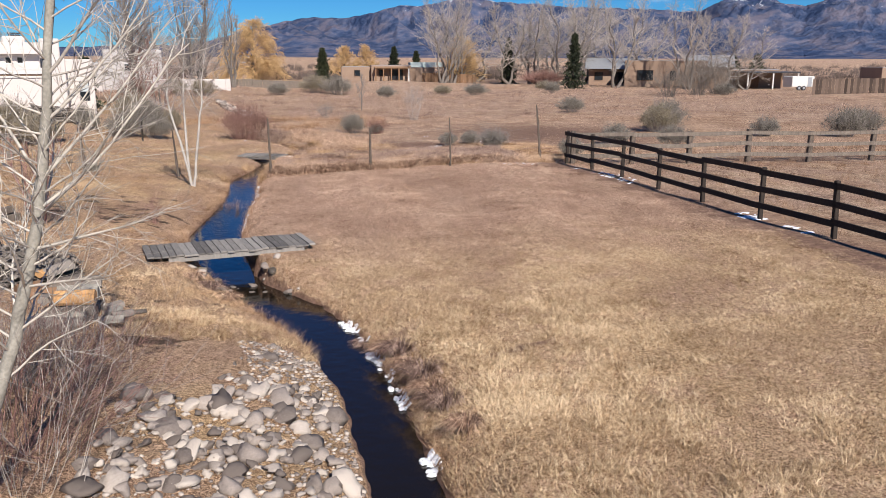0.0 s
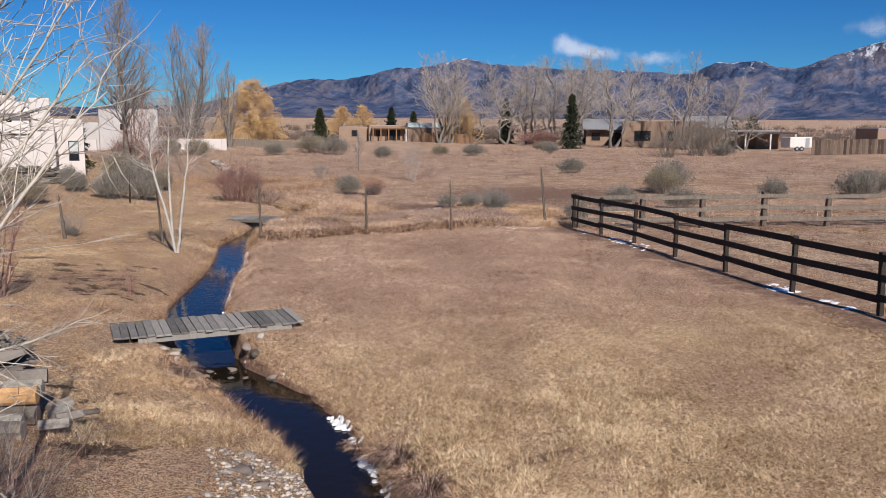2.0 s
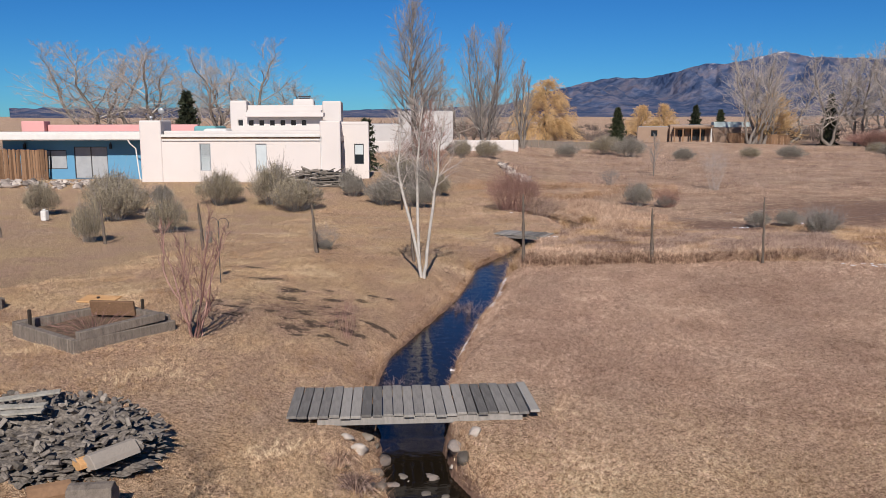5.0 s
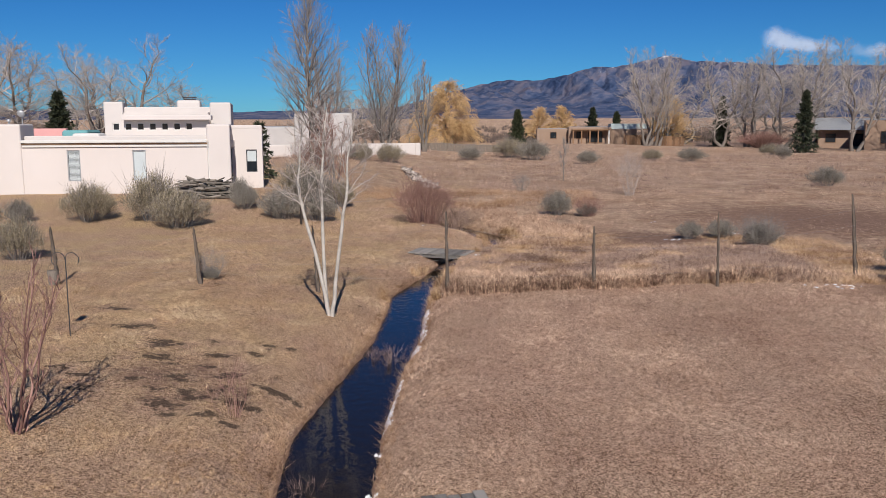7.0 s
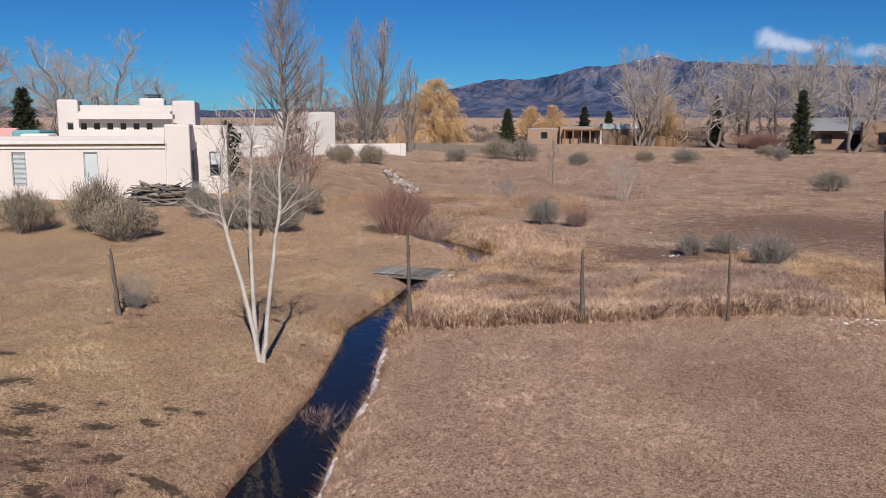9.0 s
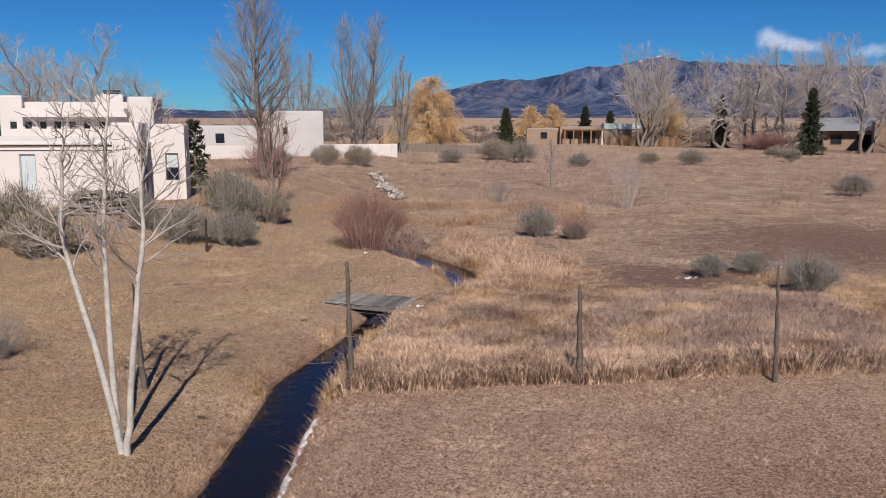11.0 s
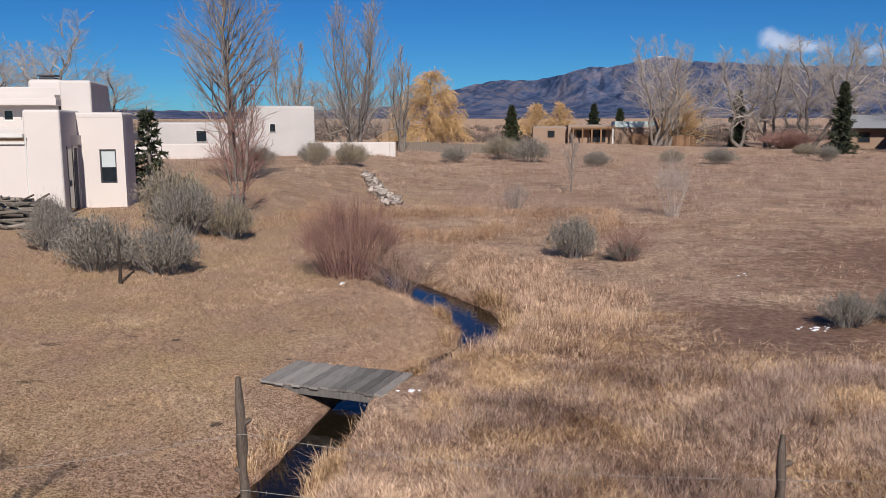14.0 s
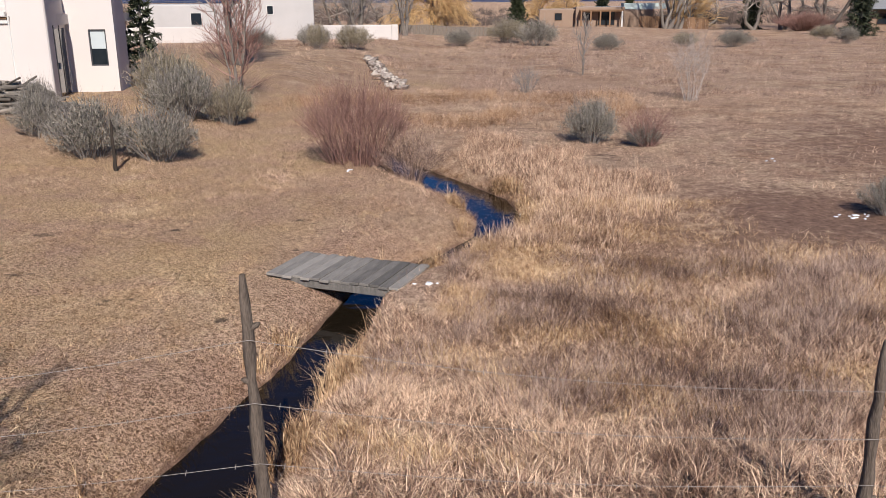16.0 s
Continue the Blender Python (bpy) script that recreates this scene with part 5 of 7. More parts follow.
shrub("willow_shrub", -.95, 28.6, 1.2, 1.65, 41, "rounded bare red-twigged willow bush beside the ditch", TWIG_RED, 300, 6, 1.05, .007, "", .55)
shrub("willow_shrub", 0.4, 28.0, 0.75, 1.0, 42, "low grey bare willow bush at the bank", WEED_GREY, 150, 7, 1.1, .005)
tree("bare_shrub", -2.95, 2.85, 43, 2.15, .020, "bare reddish multi-stemmed shrub on the lawn", TWIG_RED, TWIG_RED, stems=8, limbs=34, sub=4, twigs=2, spread_=.34, angle=36, fork=.15, tw=.0042, stem_out=.33, gnarl=.09)
shrub("bare_shrub", -0.85, 4.82, 0.35, 0.7, 44, "small bare brown weed shrub", TWIG_RED, 20, 6, .8, .005)
shrub("bare_shrub", 9.2, 42.3, 1.1, 2.5, 45, "tall thin pale bare sapling clump", TWIG_BIRCH, 34, 8, .75, .008)
tree("bare_sapling", 5.9, 54.5, 46, 2.9, 0.035, "small bare sapling in the meadow", limbs=16, sub=5, twigs=3, spread_=.42, fork=.2, tw=.008)
shrub("bare_shrub", 3.0, 45.0, 0.7, 1.0, 47, "small bare twiggy bush in the meadow", TWIG, 60, 6, .9, .006)
shrub("bare_thicket", 0.35, -8.9, 1.5, 1.1, 48, "dense reddish-brown bare thicket by the rocks", TWIG_RED, 240, 7, 1.3, .0038, "", .7)
shrub("bare_thicket", -1.45, -6.9, 1.1, 1.0, 49, "dense tangled brown bare thicket", TWIG, 260, 8, 1.15, .005)
shrub("bare_thicket", .95, -9.4, 1.4, 1.45, 50, "pale thin bare stems above the rocks", TWIG_PALE, 46, 7, 1.15, .0042, "", .5)
shrub("bare_thicket", 0.1, -7.3, 0.8, 0.75, 51, "pale tangled bare stems by the log pile", TWIG_PALE, 80, 8, 1.1, .005)
shrub("water_shrub", 0.62, 3.3, 0.3, 0.3, 52, "pale dead weeds standing in the water", WEED_GREY, 26, 4, 1.0, .003)
shrub("water_shrub", 0.75, 9.0, 0.35, 0.4, 53, "tangled dead weeds at the water's edge", WEED_GREY, 46, 5, 1.1, .003)
shrub("water_shrub", 0.35, 9.4, 0.25, 0.3, 54, "small tangle of dead weeds in the water", WEED_GREY, 36, 5, 1.1, .003)


def leafy(rng, r, h, count, blade, up=0.6, stems=170):
    """An uneven dome of leafy sprays: blades set along the upper part of stems that fan out from the base."""
    a, q = rng.uniform(0, 6.28, stems), np.sqrt(rng.uniform(0, 1, stems))
    lump = 1 + .16 * np.sin(3 * a + rng.uniform(0, 6)) + .12 * np.sin(7 * a + rng.uniform(0, 6))
    foot = np.column_stack([np.cos(a) * q * .30 * r, np.sin(a) * q * .30 * r, np.zeros(stems)])
    tip = np.column_stack([np.cos(a) * q * r * .92 * lump, np.sin(a) * q * r * .92 * lump, h * np.sqrt(1 - .80 * q ** 2) * rng.uniform(.68, 1.04, stems)])
    k = rng.randint(0, stems, count)
    u = 1 - .62 * rng.uniform(0, 1, count) ** 1.5
    way = (tip - foot) / np.linalg.norm(tip - foot, axis=1, keepdims=True)
    p = foot[k] + (tip - foot)[k] * u[:, None] + rng.standard_normal((count, 3)) * (.022 + .026 * u[:, None]) * r
    p[:, 2] = np.maximum(p[:, 2], .03)
    aim = way[k] + rng.standard_normal((count, 3)) * .6 + [0, 0, up]
    aim /= np.linalg.norm(aim, axis=1, keepdims=True)
    side = np.cross(aim, rng.standard_normal((count, 3)))
    side /= np.linalg.norm(side, axis=1, keepdims=True)
    ln = blade * rng.uniform(.5, 1.6, count)[:, None]
    w = ln * .13
    v = np.stack([p - side * w, p + side * w, p + aim * ln], 1).reshape(-1, 3)
    return v, np.arange(count * 3).reshape(-1, 3)


SAGES = []
for k, (mat, lab, nm) in enumerate(((SAGE, "rounded grey-green sagebrush on dry ground", "sagebrush"), (CHAMISA, "rounded olive chamisa bush with pale seed heads", "chamisa_bush"),
                                    (SAGE, "rounded grey-green sagebrush on dry ground", "sagebrush"))):
    rng = np.random.RandomState(70 + k)
    s = empty(nm, 0, 0, -50, 0, lab, "shrub", "sage and chamisa bushes")
    v, f = leafy(rng, 1.0, 0.90, 9600, 0.058, .3)
    raw("foliage", v, f, mat, s)
    stem_shrub(rng, 0.95, 0.86, 60, 4, 1.0, .008).put("branchwork", TWIG, s, False)
    if k == 1:
        v, f = leafy(rng, 1.03, 0.94, 4200, 0.038, .5)
        bloom = raw("bloom", v[np.repeat(v.reshape(-1, 3, 3)[:, 0, 2] > .45, 3)], np.arange(3 * int((v.reshape(-1, 3, 3)[:, 0, 2] > .45).sum())).reshape(-1, 3), TIP, s)
        tagged(bloom, "pale dry seed heads", kind="stuff")
    SAGES.append(s)


def bush(kind, x, y, r, h, turn=0.0):
    return copy_thing(SAGES[kind], pose(x, y, height(x, y), 0, 0, turn) @ Matrix.Diagonal((r, r, h / 0.8, 1)))


BUSHES = [(1, -14.3, 25.6, 1.2, 1.4), (1, -11.75, 25.9, 1.25, 1.75), (1, -10.1, 24.6, 1.25, 1.25), (0, -9.6, 30.2, .6, .95), (0, -6.9, 27.6, 1.1, 1.15), (2, -5.4, 27.9, 1.0, 1.1),
          (0, -7.0, 33.2, 1.2, 1.35), (1, -8.0, 34.6, 1.25, 1.55), (1, -5.8, 33.8, .85, 1.1), (0, -8.9, 28.9, .7, .9), (1, -17.2, 22.2, 1.2, 1.3), (1, -19.0, 24.2, 1.3, 1.5), (1, -20.3, 21.0, .8, 1.3),
          (0, 4.7, 32.0, .85, 1.0), (2, 6.0, 31.4, .5, .5), (0, 9.2, 24.1, .55, .55), (2, 10.4, 24.6, .6, .6), (0, 11.0, 21.7, .7, .7), (2, -4.95, 14.5, .3, .3),
          (1, -11.9, 17.0, .8, 1.15), (1, -16.0, 19.9, 1.2, 1.3), (1, -12.9, 13.9, .55, 1.15), (0, -17.1, 25.2, .7, .85), (0, 22.8, 50.3, 1.3, 1.1), (2, 13.1, 15.9, .6, .75), (0, 24.0, 33.0, 1.3, 1.6), (1, 22.6, 31.0, 1.2, 1.5), (2, 27.5, 27.5, .9, 1.0), (0, 32.0, 27.0, 1.3, 1.4), (2, 34.0, 28.5, 1.2, 1.3),
          (1, 1.2, 92, 2.2, 2.0), (0, 4.0, 88, 2.2, 2.0), (2, -3.0, 86, 1.5, 1.3), (0, 9.5, 80, 1.4, 1.2), (2, 20.5, 84, 1.6, 1.3), (1, 16.8, 86, 1.3, 1.1), (0, 31.0, 88, 1.2, 1.2),
          (1, -9.0, 68, 1.4, 1.5), (0, -12.2, 70, 1.5, 1.3), (2, -15.2, 66, 1.4, 1.2), (1, -11.0, 66, .8, 1.5), (1, 33.0, 100, 1.5, 1.2), (0, 52, 84, 1.6, 1.4), (0, 17.5, 23.5, .9, .9), (2, 19.8, 21.8, 1.0, .9)]
for k, (kind, x, y, r, h) in enumerate(BUSHES):
    bush(kind, x, y, r, h, 47.0 * k)
for s in SAGES:
    for o in (*s.children_recursive, s):
        bpy.data.objects.remove(o)


shrub("bare_shrub", -5.0, 14.65, .55, .72, 55, "grey twiggy shrub at a fence post", TWIG, 70, 6, .95, .004)
shrub("bare_shrub", 11.0, 21.65, .85, .95, 56, "round grey twiggy bush on the pasture", TWIG, 120, 6, .95, .005)
shrub("bare_shrub", 6.1, 31.3, .7, .95, 57, "low reddish bare bush beside a sagebrush", TWIG_RED, 80, 6, 1.0, .006)
shrub("bare_shrub", -11.5, 50.9, 1.6, 2.2, 58, "reddish bare undergrowth at the aspen's foot", TWIG_RED, 90, 7, .9, .010)


# ---- conifers, willows and cottonwoods in the distance ----
def conifer(x, y, h, r, seed, label, mat=NEEDLES, n=190, tuft=26):
    t = empty("conifer", x, y, height(x, y), 0, label, "tree", "dark conifers")
    rng = np.random.RandomState(seed)
    hp = Heap()
    hp.add(*tube([(0, 0, -.3), (0, 0, h * .5), (0, 0, h)], [.16, .09, .01], 6))
    vs = []
    for k in range(n):
        u = .04 + .95 * (k / n)
        z = h * u
        a = k * 2.399 + rng.uniform(-.3, .3)
        ln = r * (1 - u) ** .8 * (.78 + .24 * math.sin(u * 42 + seed)) * rng.uniform(.6, 1.25) + .1
        d = np.array([math.cos(a), math.sin(a), -.28 + .5 * u])
        hp.add(*tube([(0, 0, z), tuple(np.array([0, 0, z]) + d * ln)], [.02, .006], 3))
        m = tuft
        w = rng.uniform(.15, 1, m)
        p = np.array([0, 0, z]) + d * ln * w[:, None] + rng.standard_normal((m, 3)) * .05 * ln
        aim = d * .6 + rng.standard_normal((m, 3)) * .5 + [0, 0, .1]
        aim /= np.linalg.norm(aim, axis=1, keepdims=True)
        side = np.cross(aim, rng.standard_normal((m, 3)))
        side /= np.linalg.norm(side, axis=1, keepdims=True)
        s = (.09 * r + .08) * rng.uniform(.6, 1.3, m)[:, None]
        vs.append(np.stack([p - side * s * .3, p + side * s * .3, p + aim * s * 1.5], 1).reshape(-1, 3))
    v = np.concatenate(vs)
    hp.put("trunk", BARK_GREY, t)
    raw("crown", v, np.arange(len(v)).reshape(-1, 3), mat, t)
    return t


conifer(1.5, 145, 6.2, 2.3, 81, "broad dark green juniper tree", JUNIPER)
conifer(37.0, 145, 8.6, 2.3, 82, "tall dark green spruce tree")
conifer(39.4, 108, 8.0, 2.1, 83, "tall dark green spruce with drooping boughs")
conifer(16.5, 168, 7.0, 2.4, 84, "dark green pine behind a far house")
conifer(21.5, 170, 6.0, 2.2, 85, "dark green pine beside a bare willow", JUNIPER)
conifer(-36.5, 62, 6.0, 2.0, 86, "dark green pine behind the house roof")
conifer(90, 160, 5.0, 2.6, 87, "dark round juniper on the far plain", JUNIPER)
conifer(98, 165, 5.5, 3.2, 88, "dark round juniper on the far plain", JUNIPER)
conifer(-13.2, 44.4, 3.5, 1.25, 89, "small open dark pine beside the house corner", NEEDLES, 36, 40)
conifer(-33, 75, 4.0, 2.2, 90, "dark round juniper beyond the roofs", JUNIPER)

tree("weeping_willow", -8.6, 116, 91, 9.6, 0.40, "golden bare weeping willow with hanging twigs", BARK_GREY, TWIG_GOLD, limbs=64, sub=24, twigs=11, spread_=.58, angle=56, fork=.14, rise=-.8, tw=.015, low=.9)
tree("weeping_willow", 10.5, 176, 92, 7.2, 0.25, "golden bare willow behind the far house", BARK_GREY, TWIG_GOLD, limbs=44, sub=14, twigs=7, spread_=.5, angle=48, fork=.1, rise=-.35, tw=.026, low=.9)
tree("weeping_willow", 5.5, 178, 93, 7.0, 0.25, "golden bare willow behind the far house", BARK_GREY, TWIG_GOLD, limbs=44, sub=14, twigs=7, spread_=.5, angle=48, fork=.1, rise=-.35, tw=.026, low=.9)
tree("weeping_willow", 28.5, 150, 94, 8.2, 0.35, "broad golden-brown bare willow", BARK_GREY, TWIG_GOLD, limbs=54, sub=12, twigs=6, spread_=.62, angle=60, fork=.08, rise=.1, stems=3, tw=.020, low=.9, stem_out=.35)

ctree = tree("cottonwood", 0, 0, 95, 16, 0.34, "tall bare grey cottonwood tree", BARK_GREY, TWIG_PALE, "bare cottonwoods", stems=3, limbs=42, sub=13, twigs=6, spread_=.46, angle=54, fork=.2, tw=.012, gnarl=.17, rise=.2, low=.6, stem_out=.30)
dtree = tree("cottonwood", 0, 0, 96, 15, 0.34, "tall bare grey cottonwood tree", BARK_GREY, TWIG_PALE, "bare cottonwoods", stems=2, limbs=40, sub=13, twigs=6, spread_=.48, angle=58, fork=.18, tw=.012, gnarl=.18, rise=.15, low=.6, stem_out=.30)
COTTON = [(0, 23.5, 140, .8, 1.0), (0, 26.0, 143, .9, 1.0), (1, 36.0, 138, .9, .92), (1, 40.5, 140, .9, .98), (0, 43.5, 133, 1.0, 1.0), (1, 47.5, 131, .95, 1.0), (1, 51.0, 140, .9, .95), (0, 45.0, 151, 1.0, .9),
          (0, 57.5, 108, .7, .85), (1, 62.5, 108, .7, .72), (1, 33, 160, 1.1, .8), (0, 47.3, 112, .8, .9), (1, 66, 106, .6, .62), (0, 58.5, 128, .8, .85),
          (1, -48, 75, 1.0, .72), (0, -42, 80, 1.0, .75), (1, -56, 78, 1.1, .8), (1, -36, 86, .8, .55), (0, -62, 86, 1.1, .78), (1, -26, 120, .9, .6), (0, -22.5, 125, .9, .6), (1, -17, 128, .7, .5), (0, -66, 120, 1.2, .9)]
for k, (kind, x, y, w, h) in enumerate(COTTON):
    copy_thing((ctree, dtree)[kind], pose(x, y, height(x, y), 0, 0, 67.0 * k) @ Matrix.Diagonal((w, w, h, 1)))
for s in (ctree, dtree):
    for o in (*s.children_recursive, s):
        bpy.data.objects.remove(o)


def far_woods():
    """A ragged belt of bare brush and trees beyond the last houses."""
    rng = np.random.RandomState(110)
    n, m = 1300, 90
    y = 165 + 230 * rng.uniform(0, 1, n) ** 1.4
    x = rng.uniform(-.75, .8, n) * y
    thick = wave(x, y, 70, 111) + .6 * wave(x, y, 25, 112)
    ok = thick > -.5
    x, y, thick = x[ok], y[ok], thick[ok]
    n = len(x)
    h = (1.5 + 2.4 * np.clip(thick + .2, 0, 1.6)) * rng.uniform(.5, 1.25, n)
    z = land(x, y)
    a, s = rng.uniform(0, 6.28, (n, m)), np.sqrt(rng.uniform(0, 1, (n, m)))
    w = h[:, None] * rng.uniform(.8, 1.3, (n, 1))
    top = np.sqrt(1 - .8 * s * s) * rng.uniform(.55, 1.0, (n, m)) * h[:, None]
    foot = top * rng.uniform(0, .55, (n, m))
    px, py = x[:, None] + np.cos(a) * s * w * rng.uniform(.3, 1.3, (n, m)), y[:, None] + np.sin(a) * s * w
    half = .02 + .006 * h[:, None]
    zz = z[:, None]
    lo = .75
    v = np.stack([np.stack([x[:, None] + (px - x[:, None]) * lo - half, y[:, None] + (py - y[:, None]) * lo, zz + foot], -1), np.stack([x[:, None] + (px - x[:, None]) * lo + half, y[:, None] + (py - y[:, None]) * lo, zz + foot], -1),
                  np.stack([px, py, zz + top], -1)], 2).reshape(-1, 3)
    tagged(raw("distant_woods", v, np.arange(len(v)).reshape(-1, 3), BRUSH), "far belt of bare brown brush and trees", "woods", kind="stuff")


far_woods()
shrub("bare_thicket", 39.5, 128, 3.2, 2.0, 97, "dense red-brown bare bush below the cottonwoods", TWIG_RED, 300, 8, 1.1, .03)
shrub("bare_thicket", 48.5, 84, 3.0, 4.2, 98, "large grey bare thicket at the field's edge", BARK_GREY, 90, 7, 1.0, .022)
shrub("bare_thicket", 43.0, 80, 2.4, 3.0, 99, "grey bare thicket at the field's edge", BARK_GREY, 70, 7, 1.0, .02)
shrub("bare_thicket", 53.0, 88, 3.0, 3.6, 100, "grey bare thicket at the field's edge", BARK_GREY, 80, 7, 1.0, .022)


# ---- stones, logs, snow ----
def stone_mesh(seed, rough=0.22):
    bm = bmesh.new()
    bmesh.ops.create_icosphere(bm, subdivisions=2, radius=1.0)
    off = Vector((seed * 7.3, seed * 3.1, 0))
    for v in bm.verts:
        n = noise.noise(v.co * 0.9 + off) * rough * 2.2 + noise.noise(v.co * 2.3 + off) * rough * .8
        v.co *= 1 + n
        v.co += Vector((noise.noise(v.co * 1.7 + off), noise.noise(v.co * 1.9 - off), noise.noise(v.co * 1.5 + 2 * off))) * rough
    for f in bm.faces:
        f.smooth = True
    me = bpy.data.meshes.new("stone")
    bm.to_mesh(me)
    bm.free()
    return me


STONES = [stone_mesh(k, .36) for k in range(9)]
for me in STONES:
    me.materials.append(STONE)
WET = [stone_mesh(20 + k) for k in range(3)]
for me in WET:
    me.materials.append(WET_STONE)


def stones(thing, spots, meshes, seed):
    r = random.Random(seed)
    for x, y, z, s in spots:
        o = new("stone", meshes[r.randrange(len(meshes))])
        o.parent = thing
        o.matrix_basis = pose(x, y, z, r.uniform(-25, 25), r.uniform(-25, 25), r.uniform(0, 360)) @ Matrix.Diagonal((s * r.uniform(.8, 1.25), s * r.uniform(.7, 1.0), s * r.uniform(.45, .75), 1))


rr = random.Random(3)
rip = new("rock_pile")
tagged(rip, "pale river rocks heaped on the ditch bank", "rocks")
spots = []
for k in range(290):
    u, w = rr.random(), rr.random()
    y = -9.8 + (3.4 if k < 190 else 4.9) * u
    edge = float(np.interp(y, DITCH[:, 1], DITCH[:, 0])) - float(np.interp(y, DITCH[:, 1], DITCH[:, 2])) - .25
    lo = 1.35 + .75 * max(0, (y + 6.2))
    x = lo + (edge - lo) * w
    if y > -7.2:
        x = edge - (edge - lo) * .62 * w
    s = rr.choice((.045, .05, .06, .07, .08, .09, .10, .15)) * (.95 if y < -6.8 else .55) * rr.uniform(.8, 1.2)
    spots.append((x, y, height(x, y) + s * .12 + rr.uniform(0, .05) * (y < -7.3), s))
stones(rip, spots, STONES, 5)
# pebbles between the rocks, too small to tell apart
pv, pf, pn = [], [], 0
prng = np.random.RandomState(77)
coarse = bmesh.new()
bmesh.ops.create_icosphere(coarse, subdivisions=1, radius=1.0)
pebble = np.array([v.co[:] for v in coarse.verts])
corners = np.array([[v.index for v in f.verts] for f in coarse.faces])
coarse.free()
for k in range(1500):
    y = -9.9 + 5.0 * prng.uniform(0, 1)
    edge = float(np.interp(y, DITCH[:, 1], DITCH[:, 0])) - float(np.interp(y, DITCH[:, 1], DITCH[:, 2])) - .12
    x = edge - prng.uniform(0, 1) ** 1.3 * (2.5 if y < -7.2 else 1.1)
    r3 = prng.uniform(.012, .036)
    pv.append(pebble * r3 * prng.uniform(.6, 1.25, (12, 1)) * [1.2, 1, .65] + [x, y, height(x, y) + r3 * .3])
    pf.append(corners + pn)
    pn += 12
gravel = raw("pebbles", np.concatenate(pv), np.concatenate(pf), STONE, rip, True)
tagged(gravel, "small grey and tan pebbles", kind="stuff")

sill = new("ditch_stones")
tagged(sill, "wet stones lying in the ditch below the footbridge", "rocks")
spots = []
for k in range(40):
    t = rr.uniform(-1.2, .5)
    cx = float(np.interp(t, DITCH[:, 1], DITCH[:, 0]))
    x, y = cx + rr.uniform(-.75, .75), t
    s = rr.choice((.04, .05, .07, .10))
    spots.append((x, y, max(height(x, y), WATER_Z - .06) + s * .15, s))
for x, y, s in ((1.05, -.1, .11), (.85, .02, .09), (1.3, .2, .10), (2.3, .15, .11), (2.5, .28, .10), (2.05, -.15, .08)):
    spots.append((x, y, max(height(x, y), WATER_Z) + s * .2, s))
stones(sill, spots[:30], WET, 6)
stones(sill, spots[30:], STONES, 7)

line = new("stone_row")
tagged(line, "row of pale stones edging the meadow", "rocks")
spots = []
for k in range(290):
    u = rr.random()
    x, y = -6.7 + 4.15 * u + rr.gauss(0, .16), 61.5 - 15.5 * u + rr.uniform(-.4, .4)
    s = rr.uniform(.10, .19)
    spots.append((x, y, height(x, y) + rr.uniform(0, .30), s))
stones(line, spots, STONES, 8)

porch_rocks = new("rock_bank")
tagged(porch_rocks, "loose pale rocks on the bank below the porch", "rocks")
spots = []
for k in range(90):
    x, y = rr.uniform(-30.5, -23.5), rr.uniform(29.0, 31.5)
    s = rr.uniform(.12, .28)
    spots.append((x, y, height(x, y) + s * .2, s))
stones(porch_rocks, spots, STONES, 9)


def log_mesh(r, ln, seed, split=False):
    rng = np.random.RandomState(seed)
    ring = 14
    a = np.arange(ring) * 2 * np.pi / ring
    prof = r * (1 + .08 * rng.standard_normal(ring))
    if split:
        prof = prof * np.where(np.sin(a) < -.2, .45, 1)
    v = []
    for t in (-.5, -.49, 0, .49, .5):
        k = .93 if abs(t) == .5 else 1
        v.append(np.column_stack([np.full(ring, t * ln), np.cos(a) * prof * k, np.sin(a) * prof * k]))
    v = np.concatenate(v)
    f = []
    for i in range(4):
        for j in range(ring):
            f.append((i * ring + j, i * ring + (j + 1) % ring, (i + 1) * ring + (j + 1) % ring, (i + 1) * ring + j))
    bm = bmesh.new()
    vs = [bm.verts.new(c) for c in v]
    for q in f:
        bm.faces.new([vs[i] for i in q])
    bm.faces.new(vs[:ring][::-1])
    bm.faces.new(vs[-ring:])
    return bm


def log(parent, x, y, z, r, ln, rz, seed, mat, split=False, tilt=0.0, cut=None):
    o = part("log", log_mesh(r, ln, seed, split), mat, parent)
    o.matrix_basis = pose(x, y, z, (seed * 37) % 360 if not split else 0, tilt, rz)
    if cut:
        bm = bmesh.new()
        bmesh.ops.create_cone(bm, cap_ends=True, segments=12, radius1=r * .9, radius2=r * .9, depth=.012)
        bmesh.ops.transform(bm, matrix=pose(ln / 2 + .008, 0, 0, 0, 90, 0), verts=bm.verts)
        part("cut_end", bm, cut, o)
    return o


